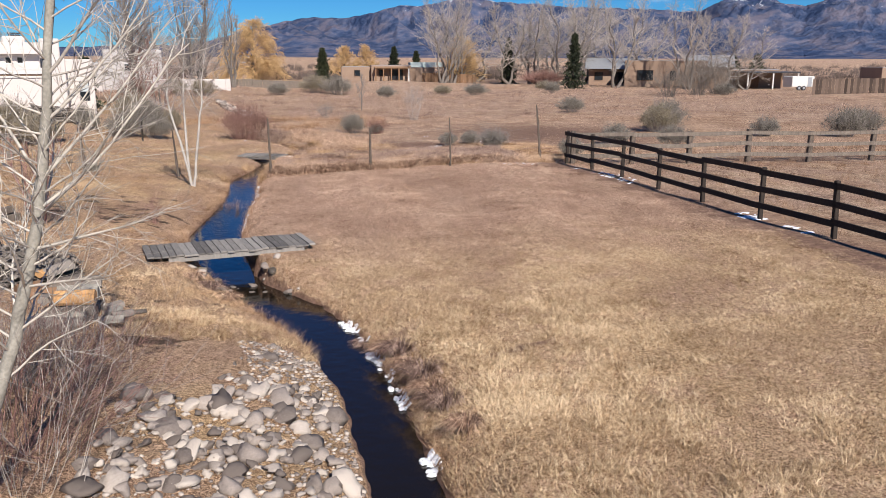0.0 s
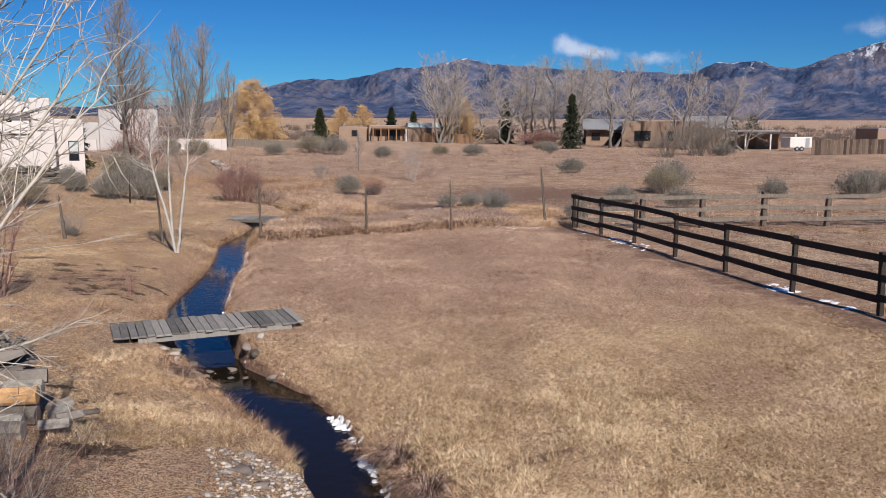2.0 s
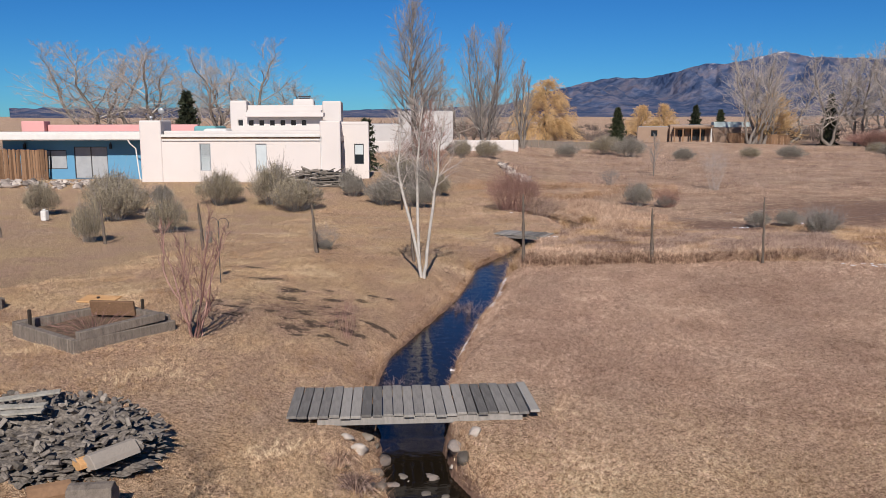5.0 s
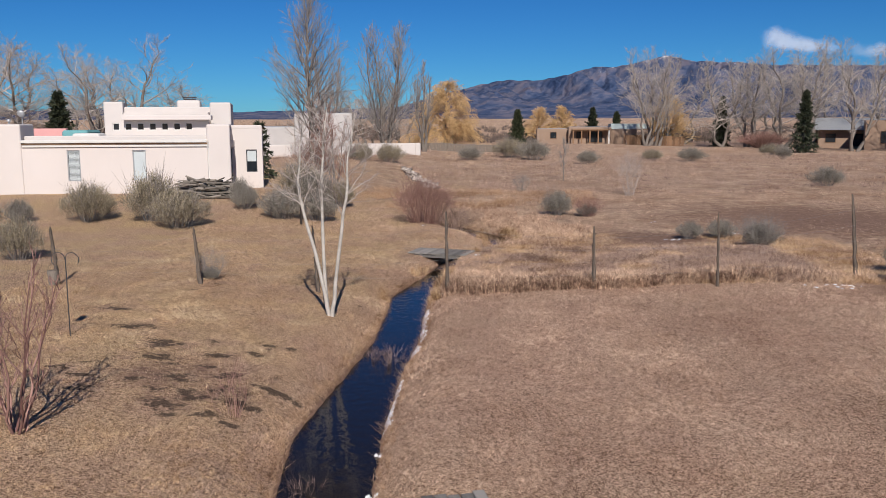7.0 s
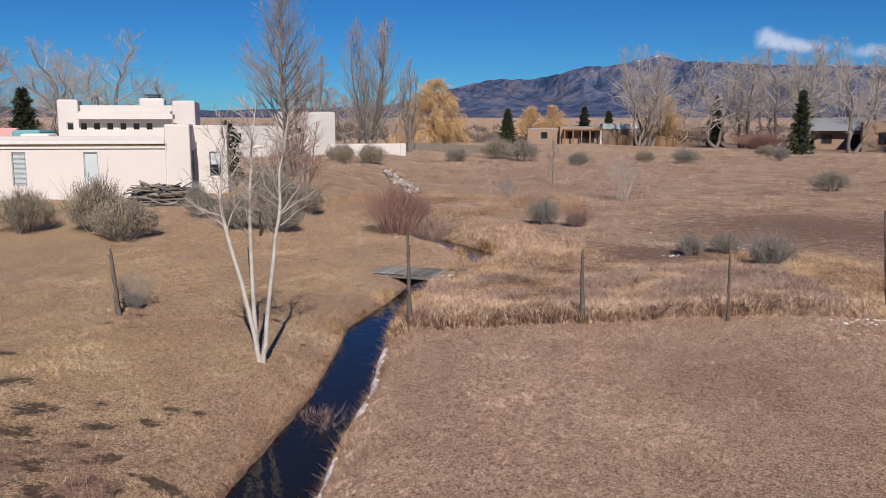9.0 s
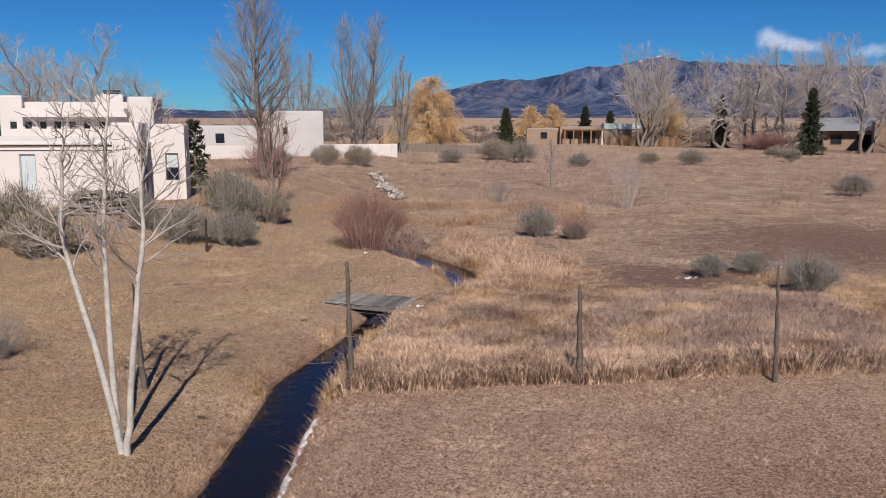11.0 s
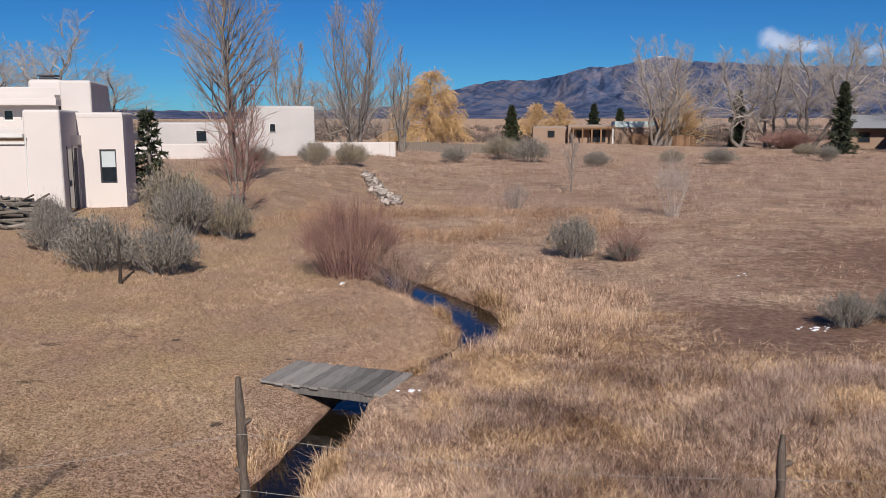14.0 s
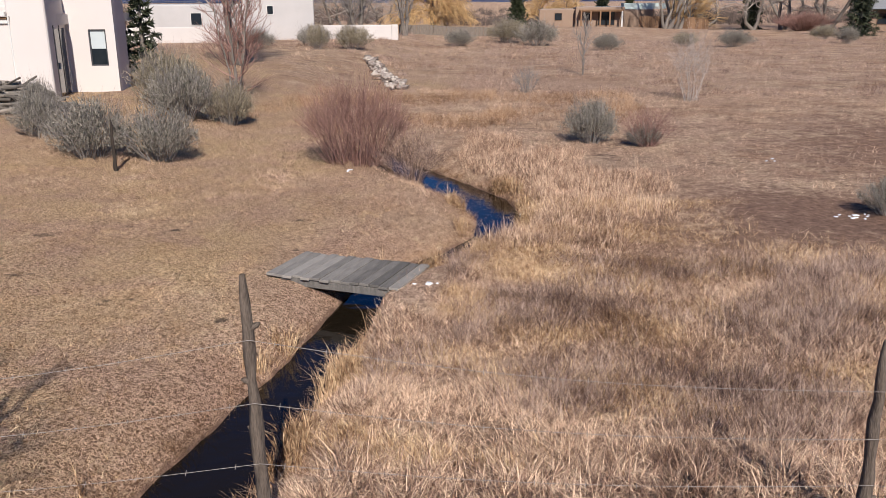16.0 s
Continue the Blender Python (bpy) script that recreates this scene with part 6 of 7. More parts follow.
# stacked logs beside the thicket
pile = empty("log_pile", 0.0, -4.65, height(0.0, -4.65), 0, "stack of old split logs, one with a fresh orange face", "log pile")
low = height(0.0, -4.65)
for k, (x, y, z, r, ln, rz, kind, split) in enumerate(((-.05, -.48, .09, .10, .72, -4, 0, False), (-.12, -.24, .10, .10, .66, 3, 1, False), (-.05, .0, .10, .11, .7, -3, 0, False), (-.1, .25, .10, .11, .6, 5, 1, False),
                                                     (.02, .20, .36, .10, .56, 4, 1, False), (.10, .44, .40, .13, .36, 14, 0, True), (-.38, .0, .30, .09, .22, -80, 0, True), (-.1, .5, .11, .11, .5, 8, 0, False),
                                                     (.52, .05, .08, .08, .28, 70, 1, True), (.68, -.08, .07, .07, .30, 30, 0, True), (.60, -.38, .08, .08, .34, 12, 1, True), (.46, .3, .08, .08, .3, 50, 0, True), (.84, .12, .05, .05, .26, 15, 0, True))):
    log(pile, x, y, z, r, ln, rz, 200 + k, (DEAD_WOOD, BARK_PALE)[kind], split, 0, None)
log(pile, .03, .02, .76 - low, .105, .54, 3, 230, CUT_WOOD)

heap = empty("firewood_heap", -2.2, -2.1, height(-2.2, -2.1), 0, "heap of grey rotting firewood chunks and boards", "firewood")
bm = bmesh.new()
bmesh.ops.create_icosphere(bm, subdivisions=6, radius=1.0)
for v in bm.verts:
    k = 1 + .10 * noise.noise(v.co * 29)  + .14 * noise.noise(v.co * 4) + .16 * noise.noise(v.co * 13)
    v.co = Vector((v.co.x * 1.45 * k, v.co.y * 1.08 * k, v.co.z * .36 * k - .02))
part("debris_mound", bm, RUBBLE, heap, "grey bark and wood debris")
for k in range(295):
    a, s = rr.uniform(0, 6.28), math.sqrt(rr.random())
    x, y = math.cos(a) * s * 1.55, math.sin(a) * s * 1.15
    z = .38 * math.sqrt(max(0.0, 1 - (s * .98) ** 2)) * rr.uniform(.9, 1.2) + .02
    log(heap, x, y, z, rr.uniform(.014, .036), rr.uniform(.05, .13), rr.uniform(0, 360), 300 + k % 9, (DEAD_WOOD, RUBBLE, BARK_GREY)[k % 3], k % 4 != 0, rr.uniform(-45, 45))
for k, (x, y, z, rz, ln) in enumerate(((-.4, -.25, .47, 10, 1.5), (-.25, -.38, .45, 14, 1.3), (-.2, .1, .5, 28, .9))):
    b = part("board", box(-ln / 2, ln / 2, -.05, .05, -.012, .012, .003), BARK_PALE, heap)
    b.matrix_basis = pose(x, y, z, 6, -4, rz)
log(heap, 1.35, -.45, .13, .12, .55, 70, 240, DEAD_WOOD, True)
log(heap, 1.25, -.5, .12, .09, .5, 62, 241, CUT_WOOD, True)
chop = empty("log_round", -0.55, -3.3, height(-.55, -3.3), 0, "sawn log rounds lying in the grass", "log")
log(chop, 0, 0, .14, .16, .42, 20, 250, GREY_POST)
log(chop, -.1, -.4, .13, .13, .5, 8, 251, BROWN_WOOD)
log(chop, -.55, .1, .10, .11, .4, 40, 252, BROWN_WOOD)


def raised_bed(x, y, rz, w, d, seed, label):
    b = empty("raised_bed", x, y, height(x, y), rz, label, "garden bed")
    t = .13
    for k, (x0, x1, y0, y1, z1) in enumerate(((-w / 2, w / 2, -d / 2, -d / 2 + t, .16), (-w / 2 + .1, w / 2 - .2, -d / 2 + .01, -d / 2 + t + .01, .31), (-w / 2, w / 2 - .1, d / 2 - t, d / 2, .2),
                                              (-w / 2, -w / 2 + t, -d / 2 + t, d / 2 - t, .17), (w / 2 - t, w / 2, -d / 2 + t, d / 2 - t, .22))):
        z0 = -.12 if k != 1 else .165
        o = part("timber", box(x0, x1, y0, y1, z0, z1, .012), GREY_POST, b)
        o.matrix_basis = pose(0, 0, 0, 0, (seed * 13 + k * 7) % 3 - 1, (k * 5 + seed) % 4 - 2)
    bm = bmesh.new()
    bmesh.ops.create_grid(bm, x_segments=12, y_segments=12, size=.5)
    for v in bm.verts:
        v.co.x *= w - 2 * t
        v.co.y *= d - 2 * t
        v.co.z = .06 + .05 * noise.noise(Vector((v.co.x * 3, v.co.y * 3, seed)))
    part("soil", bm, SOIL, b)
    stem_shrub(np.random.RandomState(seed), w * .45, .3, 60, 4, 1.0, .004).put("dead_growth", TWIG_RED, b, False)
    return b


SOIL = material("garden_soil", (0.07, 0.045, 0.03), (0.2, 0.13, 0.085), 5, .95, .6, 40)
bed = raised_bed(-4.66, 2.55, 66, 1.9, 2.0, 2, "grey timber raised garden bed with dead plants")
board = part("rusty_board", box(-.42, .42, -.03, .03, 0, .28, .01), BROWN_WOOD, bed)
board.matrix_basis = pose(.6, .35, .12, 12, 0, -60)
board = part("rusty_lid", box(-.35, .35, -.2, .2, 0, .03, .01), CUT_WOOD, bed)
board.matrix_basis = pose(.55, .72, .36, 6, 0, -64)
for k, (x, y) in enumerate(((.9, -.1), (-.75, .72), (.55, .75))):
    part("stake", box(x - .025, x + .025, y - .025, y + .025, -.1, .42, .006), DARK_RAIL, bed)
raised_bed(-8.6, 3.6, -20, 1.8, 1.3, 3, "grey timber raised bed near a pole")


def snow_patch(spots, label, shelf=None):
    s = new("snow")
    tagged(s, label, "snow", kind="stuff")
    hp = Heap()
    rng = np.random.RandomState(5)
    lie = land if shelf is None else (lambda u, w: np.clip(land(u, w), WATER_Z + .02, WATER_Z + shelf))
    for x, y, r, hgt in spots:
        ring = 11
        a = np.arange(ring) * 2 * np.pi / ring
        rad = r * rng.uniform(.55, 1.25, ring)
        px, py = x + np.cos(a) * rad, y + np.sin(a) * rad
        zc = float(lie(np.array([x]), np.array([y]))[0])
        outer = np.column_stack([px, py, lie(px, py) - .012])
        px2, py2 = x + np.cos(a) * rad * .62, y + np.sin(a) * rad * .62
        inner = np.column_stack([px2, py2, lie(px2, py2) + hgt * rng.uniform(.6, 1.1, ring)])
        px3, py3 = x + np.cos(a) * .05 * r, y + np.sin(a) * .05 * r
        mid = np.column_stack([px3, py3, np.full(ring, zc + hgt)])
        f = [(j, (j + 1) % ring, ring + (j + 1) % ring, ring + j) for j in range(ring)] + [(ring + j, ring + (j + 1) % ring, 2 * ring + (j + 1) % ring, 2 * ring + j) for j in range(ring)]
        hp.add(np.concatenate([outer, inner, mid]), f)
    ob = hp.put("sheet", SNOW, s)
    return s


bank_snow = []
for k in range(1100):
    y = rr.uniform(-8.8, 4.6)
    if -2.2 < y < 3.0 or wave(0.0, y, 1.3, 92) + .5 * wave(0.0, y, .35, 96) < rr.uniform(.0, .7):
        continue
    cx, hw = float(np.interp(y, DITCH[:, 1], DITCH[:, 0])), float(np.interp(y, DITCH[:, 1], DITCH[:, 2]))
    x = cx + hw + rr.triangular(-.10, .12, -.02)
    bank_snow.append((x, y, rr.uniform(.012, .045) * (1.7 if -4.6 < y < -3.0 or y < -7.0 else 1.1), .02))
snow_patch(bank_snow, "ragged white ice shelf at the water's edge", .10)
bank_snow = []
for k in range(190):
    y = 4.6 + 8.6 * k / 190
    lie = wave(0.0, y, 1.7, 94)
    if lie < -.05 + rr.uniform(-.1, .25):
        continue
    cx, hw = float(np.interp(y, DITCH[:, 1], DITCH[:, 0])), float(np.interp(y, DITCH[:, 1], DITCH[:, 2]))
    bank_snow.append((cx + hw + .05 + .04 * wave(0.0, y, .5, 95), y, .035 + .06 * max(0.0, lie) + rr.uniform(-.02, .045), .02))
snow_patch(bank_snow, "thin broken snow and ice along the ditch bank")
fence_snow = []
for k in range(90):
    u = rr.random() ** .8
    x, y = 12.25 + 1.8 * u + rr.gauss(0, .12), 14.0 - 14.5 * u + rr.uniform(-.3, .3)
    if wave(0.0, y, 2.2, 93) > -.15:
        fence_snow += [(x + rr.gauss(0, .1), y + rr.gauss(0, .2), rr.uniform(.02, .09) * (1 + .6 * (y < 6)), .012) for _ in range(4)]
for x, y, n, s in ((8.6, 24.0, 12, .14), (10.75, 13.95, 16, .24), (11.4, 23.2, 5, .2), (11.2, 26.0, 8, .3), (3.1, 24.6, 6, .09), (3.0, 25.2, 4, .08), (1.75, 19.75, 4, .12), (-.75, 27.5, 4, .12), (8.6, 29.5, 3, .2)):
    for _ in range(n):
        fence_snow.append((x + rr.gauss(0, s), y + rr.gauss(0, s * .6), rr.uniform(.02, .08), .012))
snow_patch(fence_snow, "small patches of old snow in the shade of the fence")

woodpile = empty("brush_pile", -11.0, 31.6, height(-11.0, 31.6), 12, "stacked grey poles and brush against the house wall", "wood pile")
for k in range(200):
    z = .03 + .95 * rr.random() ** 1.5
    ln = rr.uniform(.4, 1.9) * (1 - .3 * z)
    log(woodpile, -.35 - .5 * z + rr.uniform(-1.3, 1.5) * (1.1 - .7 * z), rr.uniform(-.6, .5) * (1.15 - z), z * .85, rr.uniform(.02, .05), ln * 1.2, rr.gauss(0, 9 + 12 * z), 400 + k % 8, DEAD_WOOD, False, rr.gauss(0, 9))

marker = empty("plastic_jug", -18.55, 19.0, height(-18.55, 19.0), 0, "white plastic container standing on the grass", "container")
part("body", box(-.12, .12, -.12, .12, 0, .42, .04, 2), WHITE_TRIM, marker)
part("cap", box(-.05, .05, -.05, .05, .42, .48, .01), WHITE_TRIM, marker)

hook = empty("shepherd_hook", -4.85, 7.5, height(-4.85, 7.5), 0, "black iron plant hook with a small bucket", "garden hook")
hp = Heap()
aa = np.linspace(0, math.pi * 1.25, 11)
hp.add(*tube([(0, 0, -.1), (0, 0, .6), (.01, 0, 1.45)], [.010] * 3, 6))
for way in (-1, 1):
    hp.add(*tube(np.column_stack([way * (.13 - .13 * np.cos(aa)), 0 * aa, 1.40 + .13 * np.sin(aa)]), [.008] * 11, 5))
hp.put("hook", DARK_METAL, hook)
hp = Heap()
hp.add(*tube([(-.25, 0, .95), (-.25, 0, 1.20), (-.25, 0, 1.205)], [.075, .09, .02], 12))
hp.put("bucket", GREY_POST, hook)
hp = Heap()
ab = np.linspace(0, math.pi, 9)
hp.add(*tube(np.column_stack([-.25 + .085 * np.cos(ab), 0 * ab, 1.2 + .12 * np.sin(ab)]), [.004] * 9, 4))
hp.put("bail", DARK_METAL, hook)


# ---- grass ----
def blades(name, x, y, hgt, width, mat, label, seed, lean=0.35, bend=True):
    """Dry blades at the given places, each one a curved or straight sliver."""
    n = len(x)
    rng = np.random.RandomState(seed)
    z = land(x, y)
    a, la = rng.uniform(0, 6.28, n), rng.uniform(0, 6.28, n)
    h = hgt * rng.uniform(.55, 1.25, n)
    w = width * rng.uniform(.7, 1.3, n)
    ln = lean * rng.uniform(.2, 1.6, n)
    dx, dy = np.cos(la) * ln * h, np.sin(la) * ln * h
    sx, sy = np.cos(a) * w / 2, np.sin(a) * w / 2
    z0 = z - .01
    if bend:
        v = np.stack([np.column_stack([x - sx, y - sy, z0]), np.column_stack([x + sx, y + sy, z0]),
                      np.column_stack([x + sx * .8 + dx * .35, y + sy * .8 + dy * .35, z0 + h * .6]), np.column_stack([x - sx * .8 + dx * .35, y - sy * .8 + dy * .35, z0 + h * .6]),
                      np.column_stack([x + dx, y + dy, z0 + h * (1 - .25 * ln)])], 1).reshape(-1, 3)
        b = np.arange(n)[:, None] * 5
        f = np.concatenate([b + [0, 1, 2], b + [0, 2, 3], b + [3, 2, 4]])
    else:
        v = np.stack([np.column_stack([x - sx, y - sy, z0]), np.column_stack([x + sx, y + sy, z0]), np.column_stack([x + dx, y + dy, z0 + h])], 1).reshape(-1, 3)
        f = np.arange(n * 3).reshape(-1, 3)
    return tagged(raw(name, v, f, mat), label, "grass", kind="stuff")


def scatter(n, x0, x1, y0, y1, seed, keep=None, share=None, tuft=0, size=.03):
    """Random places outside the water, in tufts of that many; share thins them cheaply before the rest is tested."""
    rng = np.random.RandomState(seed)
    if tuft:
        n = n // tuft
    x, y = rng.uniform(x0, x1, n), rng.uniform(y0, y1, n)
    if share is not None:
        few = rng.uniform(0, 1, n) < share(x, y)
        x, y = x[few], y[few]
    if tuft:
        wide = np.repeat(size * rng.uniform(.5, 1.5, len(x)), tuft)
        x, y = np.repeat(x, tuft) + rng.standard_normal(len(x) * tuft) * wide, np.repeat(y, tuft) + rng.standard_normal(len(y) * tuft) * wide
    out, side = ditch(x, y)
    ok = out > .02
    if keep is not None:
        ok &= keep(x, y, out, side, rng)
    return x[ok], y[ok], out[ok]


def near_ditch(x, y):
    return (np.abs(x - np.interp(y, DITCH[:, 1], DITCH[:, 0])) < 1.5) * 1.0


def fade(x, y, out, side, rng):
    return (rng.uniform(0, 1, len(x)) > bare_of(x, y) * 1.2) & (wave(x, y, 1.3, 61) + rng.uniform(-1, 1.6, len(x)) > -.6)


def bridge_clear(x, y):
    return ~((np.abs(x - .6) < 1.35) & (y > 18.95 - (x - .6) * .277) & (y < 21.0 - (x - .6) * .277)) & ~((x > -.5) & (x < 3.4) & (y > -.15 + (x - .2) * .3) & (y < 1.45 + (x + .2) * .3))


# short lawn on both banks: a dense curly thatch
x, y, o = scatter(860000, 0, 13.4, -12, 14.2, 1, lambda x, y, o, s, r: (s < 0) & (r.uniform(0, 1, len(x)) > bare_of(x, y) * 1.1) & bridge_clear(x, y), lambda x, y: .84 - .022 * (y + 9), 9, .022)
pale = y + 1.2 * wave(x, y, 2.2, 87) + np.random.RandomState(35).uniform(-2.5, 2.5, len(x)) < .3
for some, tone, lab in ((pale, GRASS_PALE, "short pale straw-coloured lawn grass"), (~pale, GRASS_MAT, "short dry tan lawn grass")):
    blades("lawn_grass", x[some], y[some], .042 * (1 + .35 * wave(x[some], y[some], 3.0, 62)).clip(.5, 2), .0105, tone, lab, 2, 1.5, False)
x, y, o = scatter(700000, -9, 4, -6, 27, 3, lambda x, y, o, s, r: (s > 0) & fade(x, y, o, s, r) & (scorch_of(x, y) < .30 + .25 * r.uniform(-1, 1, len(x))) & ((y > -4.2) | (x < .5)) & bridge_clear(x, y), lambda x, y: .84 - .022 * y, 9, .025)
tone = wave(x, y, 3.4, 86) + .6 * wave(x, y, 1.1, 89) + np.random.RandomState(36).uniform(-.35, .35, len(x))
for k, (some, mat, lab) in enumerate(((tone > .5, GRASS_PALE, "short pale yellow lawn grass"), ((tone <= .5) & (tone > -.75), GRASS_GOLD, "short dry golden-brown lawn grass"), (tone <= -.75, RUST_GRASS, "short dull brown lawn grass"))):
    blades("lawn_grass", x[some], y[some], (.062, .052, .034)[k] * (1 + .5 * wave(x[some], y[some], 2.4, 63)).clip(.4, 2), .0078, mat, lab, 4 + k, 1.3, False)
# paler longer grass near the start
x, y, o = scatter(90000, 3.5, 12, -12, -1, 5, lambda x, y, o, s, r: (s < 0) & (wave(x, y, 2.6, 64) + r.uniform(-.6, .9, len(x)) > .5) & (r.uniform(0, 1, len(x)) > bare_of(x, y)))
blades("straw_grass", x, y, np.full(len(x), .06), .009, GRASS_PALE, "pale straw-coloured grass", 6, 1.5, False)
x, y, o = scatter(200000, .5, 10, -13, -3.4, 31, lambda x, y, o, s, r: (wave(x, y, .55, 98) + .8 * wave(x, y, 2.2, 99) + r.uniform(-.5, .5, len(x)) > .1) & (x < 8.5 + wave(x, y, 2, 96)) & ~((s > 0) & (y < -5.2)))
blades("straw_grass", x, y, .10 + .03 * wave(x, y, .55, 98), .009, GRASS_PALE, "tufts of long pale straw grass near the ditch", 32, 1.2, False)
# ragged grass at the rim of the ditch, darker tufts hanging at the water
x, y, o = scatter(900000, -2, 7, -12, 33, 7, lambda x, y, o, s, r: (o < .9) & (o > .03 + .04 * wave(x, y, .4, 65)) & (r.uniform(0, 1.1, len(x)) > o) & (wave(x, y, .8, 66) + r.uniform(-1, 1, len(x)) > -.5) & ~((s > 0) & (y < -4.6)) & bridge_clear(x, y), near_ditch)
blades("bank_grass", x, y, np.clip(.035 + .02 * wave(x, y, .8, 66), .022, 1), .006, GRASS_MAT, "ragged dry grass along the ditch bank", 8, 1.5, False)
x, y, o = scatter(700000, -2, 7, -12, 33, 33, lambda x, y, o, s, r: (o < .2) & (wave(x, y, .35, 66) + r.uniform(-.7, .7, len(x)) > -.15) & ~((s > 0) & (y < -4.6)) & bridge_clear(x, y), near_ditch, 12, .035)
blades("bank_tufts", x, y, np.full(len(x), .13), .0075, RUST_GRASS, "brown grass tufts hanging over the water's edge", 34, 1.3, False)
# dead tussocks hanging over the cut bank
def tussock(x, y, r, h, seed):
    t = empty("grass_tussock", x, y, height(x, y) - .02, 0, "grey-tan dead grass tussock hanging over the bank", "grass", "bank tussocks")
    rng = np.random.RandomState(seed)
    hp = Heap()
    for k in range(230):
        a, q = rng.uniform(0, 6.28), rng.uniform(0, 1) ** .6
        d = np.array([math.cos(a), math.sin(a), 0])
        b0 = d * r * .25 * q
        mid = b0 + d * r * .45 * q + [0, 0, h * rng.uniform(.6, 1.0)]
        tip = mid + d * r * .55 * q * rng.uniform(.6, 1.4) - [.10 * r, 0, h * rng.uniform(.1, .9) * q]
        hp.add(*tube([b0, (b0 + mid) / 2 + [0, 0, .1 * h], mid, tip], [.004, .004, .0032, .001], 3))
    hp.put("blade_spray", WEED_GREY if seed % 2 else REED_MAT, t, False)


for k, (x, y, r, h) in enumerate(((4.45, -4.75, .30, .2), (4.62, -5.15, .38, .26), (4.72, -5.7, .36, .24), (4.85, -6.25, .42, .28), (4.92, -6.75, .36, .24), (5.02, -7.2, .36, .24), (5.15, -8.0, .3, .2), (4.15, -3.9, .25, .16),
                                  (1.0, -.75, .3, .16), (1.35, -1.15, .34, .18), (1.75, -1.7, .3, .16))):
    tussock(x, y, r, h, 500 + k)

# tall reeds standing in clumps at the water past the fence
x, y, o = scatter(260000, -.6, 3.6, 13.2, 27, 51, lambda x, y, o, s, r: (o < .32) & (wave(x, y, 1.1, 104) + r.uniform(-.3, .3, len(x)) > .35 + .5 * (s > 0)) & bridge_clear(x, y), near_ditch, 16, .06)
blades("bank_reeds", x, y, .34 + .10 * wave(x, y, .6, 105), .0075, GRASS_GOLD, "clumps of tall golden reeds at the water's edge", 52, .55)
# reeds along the wire fence
x, y, o = scatter(52000, 1.3, 13, 13.55, 14.9, 9, lambda x, y, o, s, r: (s < 0) & (y > 13.6 + (x - 1.4) * .11 + .12 * wave(x, y, 1.5, 67)) & (r.uniform(0, 1, len(x)) > (x - 7.5) * .2), None, 12, .045)
blades("reed_strip", x, y, .36 + .10 * wave(x, y, .7, 68), .0095, REED_MAT, "dry tan reeds along the wire fence", 10, .8)
# matted grass past the fence
x, y, o = scatter(520000, .6, 14, 14.2, 25, 11, lambda x, y, o, s, r: (s < 0) & (r.uniform(0, 1, len(x)) > 1.25 * bare_of(x, y)) & (r.uniform(0, 1, len(x)) > (x - 5) * .08) & (o > .3) & (wave(x, y, 1.1, 69) + r.uniform(-1, 1.4, len(x)) > -.2) & bridge_clear(x, y), None, 10, .035)
tone = wave(x, y, 2.6, 101) + .5 * wave(x, y, .9, 102) + (y - 18) * .12 + np.random.RandomState(37).uniform(-.4, .4, len(x)) > 0
for some, mat, lab in ((tone, GRASS_GOLD, "golden matted dry grass beyond the wire fence"), (~tone, REED_MAT, "grey-tan matted dry grass beyond the wire fence")):
    blades("tall_grass", x[some], y[some], .12 + .05 * wave(x[some], y[some], 1.6, 69) + .06 * (1 - smooth01(14.6, 16.5, y[some])), .0085, mat, lab, 12, 1.2, False)
x, y, o = scatter(170000, .9, 11, 14.3, 21, 13, lambda x, y, o, s, r: (s < 0) & (o > .5) & (wave(x, y, 2.0, 70) + .09 * (x - 4) + r.uniform(-.6, .6, len(x)) > .15) & bridge_clear(x, y), None, 8, .05)
blades("grey_weeds", x, y, .22 + .07 * wave(x, y, 1.2, 71), .0065, WEED_GREY, "tall grey-brown dead weeds", 14, .8, False)
x, y, o = scatter(90000, 1.4, 8.5, 21.5, 36, 15, lambda x, y, o, s, r: (s < 0) & (o < 2.6 + wave(x, y, 3, 72)) & (o > .35) & (r.uniform(0, 1, len(x)) > 1.1 * bare_of(x, y)), None, 12, .06)
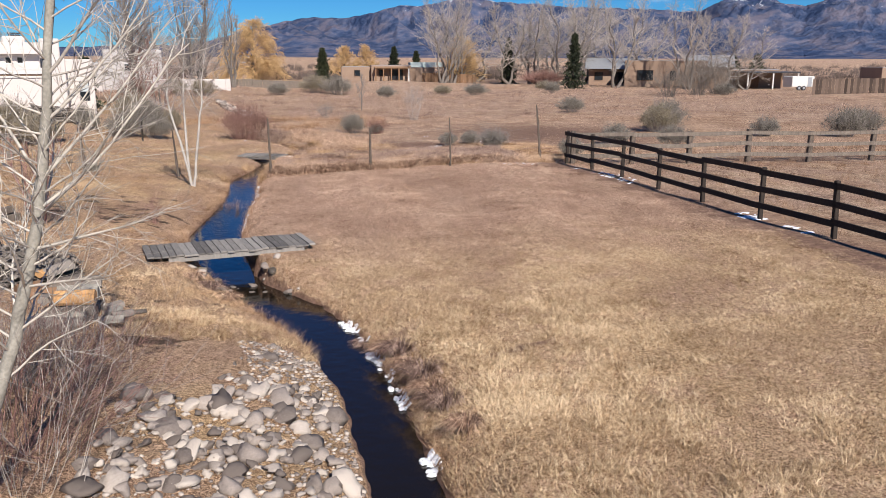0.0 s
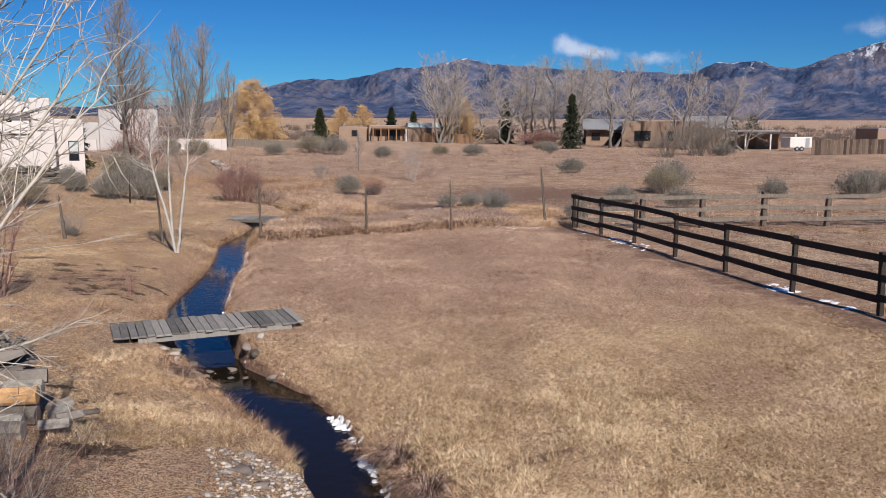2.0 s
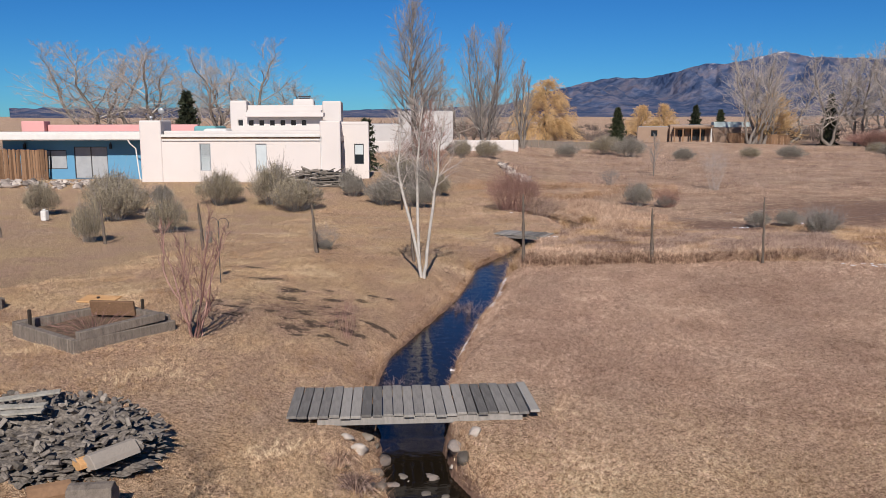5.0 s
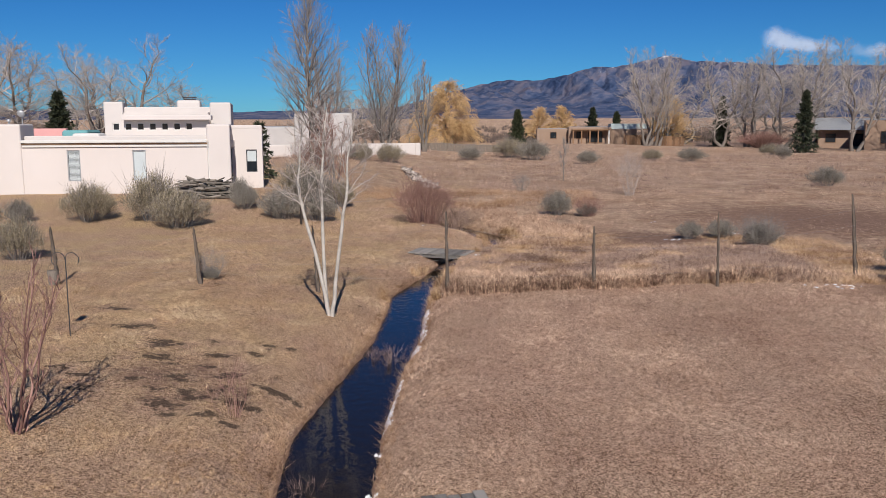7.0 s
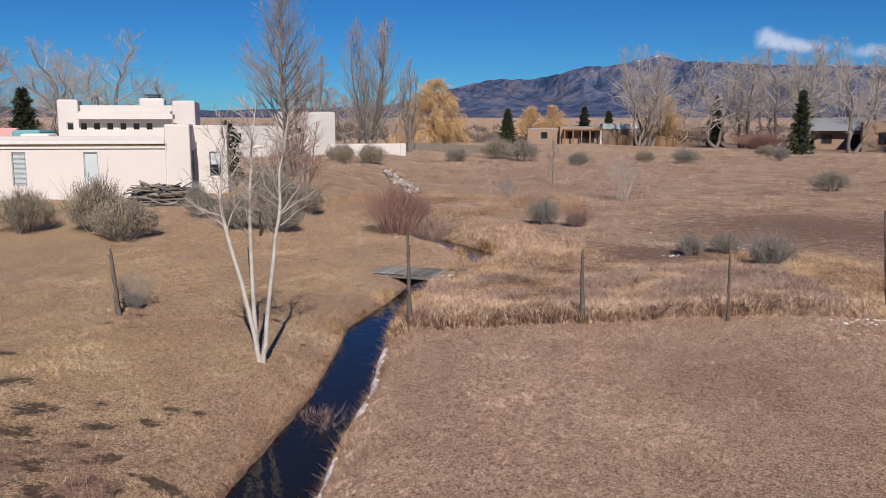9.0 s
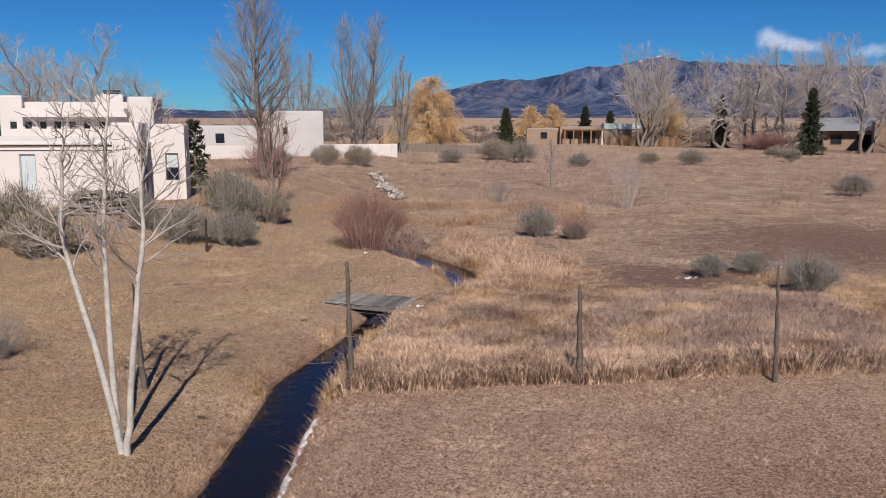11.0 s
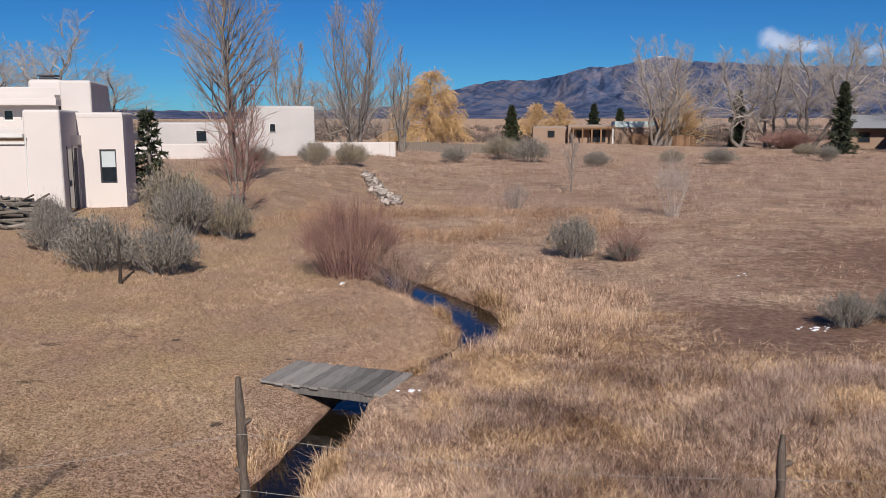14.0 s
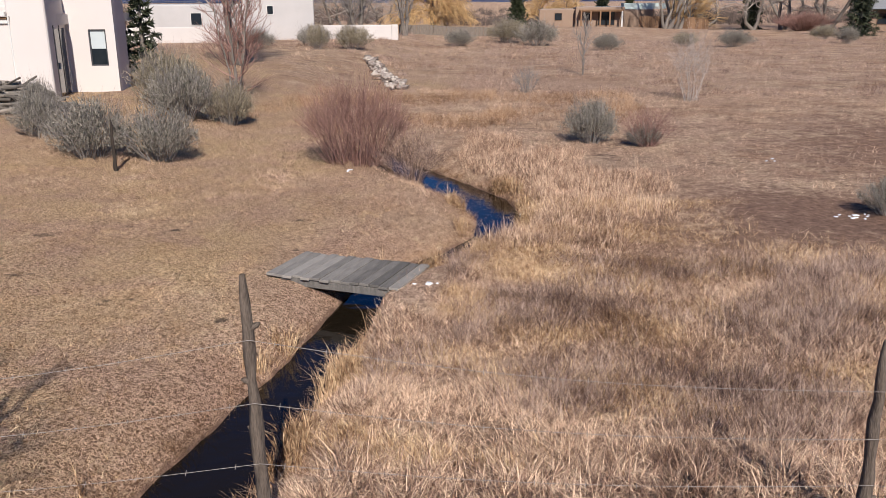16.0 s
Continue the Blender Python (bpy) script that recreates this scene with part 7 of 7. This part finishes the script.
blades("tall_grass", x, y, .26 + .10 * wave(x, y, 1.8, 73), .010, REED_MAT, "knee-high pale dry grass by the bend", 16, .6, False)
# meadow further off
x, y, o = scatter(260000, -9, 34, 15, 46, 17, lambda x, y, o, s, r: (r.uniform(0, 1, len(x)) > 1.15 * bare_of(x, y)) & (wave(x, y, 2, 74) + r.uniform(-1, 1.2, len(x)) > 0) & ((x > -4) | (y < 34)) & ((s < 0) | (y > 24)), None, 10, .06)
blades("meadow_grass", x, y, .10 + .04 * wave(x, y, 5, 75), .011, REED_MAT, "dry brown meadow grass", 18, 1.3, False)
x, y, o = scatter(26000, -6, 7, 34, 45, 19, lambda x, y, o, s, r: (wave(x, y, 5, 76) + r.uniform(-.4, .4, len(x)) > .1), None, 14, .12)
blades("rusty_grass", x, y, .30 + .12 * wave(x, y, 3, 77), .012, RUST_GRASS, "tall rust-coloured dry grass", 20, .6, False)
x, y, o = scatter(190000, -40, 60, 44, 100, 21, lambda x, y, o, s, r: (wave(x, y, 3.5, 78) + .7 * wave(x, y, 12, 84) + r.uniform(-.7, .8, len(x)) > .1) & ((x > -6) | (y > 64)), None, 14, .16)
blades("meadow_grass", x, y, .28 + .14 * wave(x, y, 6, 79), .015, WEED_GREY, "rough grey-brown meadow growth", 22, .8, False)
x, y, o = scatter(80000, -40, 70, 52, 135, 23, lambda x, y, o, s, r: wave(x, y, 5, 80) + .7 * wave(x, y, 14, 85) + r.uniform(-.9, .6, len(x)) > .1, None, 14, .22)
blades("meadow_grass", x, y, .30 + .14 * wave(x, y, 9, 81), .016, REED_MAT, "dry tan meadow growth far off", 24, .8, False)
x, y, o = scatter(46000, 12.8, 30, -8, 22, 25, lambda x, y, o, s, r: (wave(x, y, 2.4, 82) + r.uniform(-.4, .4, len(x)) > -.1) & (x > 12.7 + (14.1 - y) * .128), None, 12, .08)
blades("rusty_grass", x, y, .15 + .08 * wave(x, y, 2, 83), .009, RUST_GRASS, "rusty dry weeds inside the paddock", 26, .6, False)
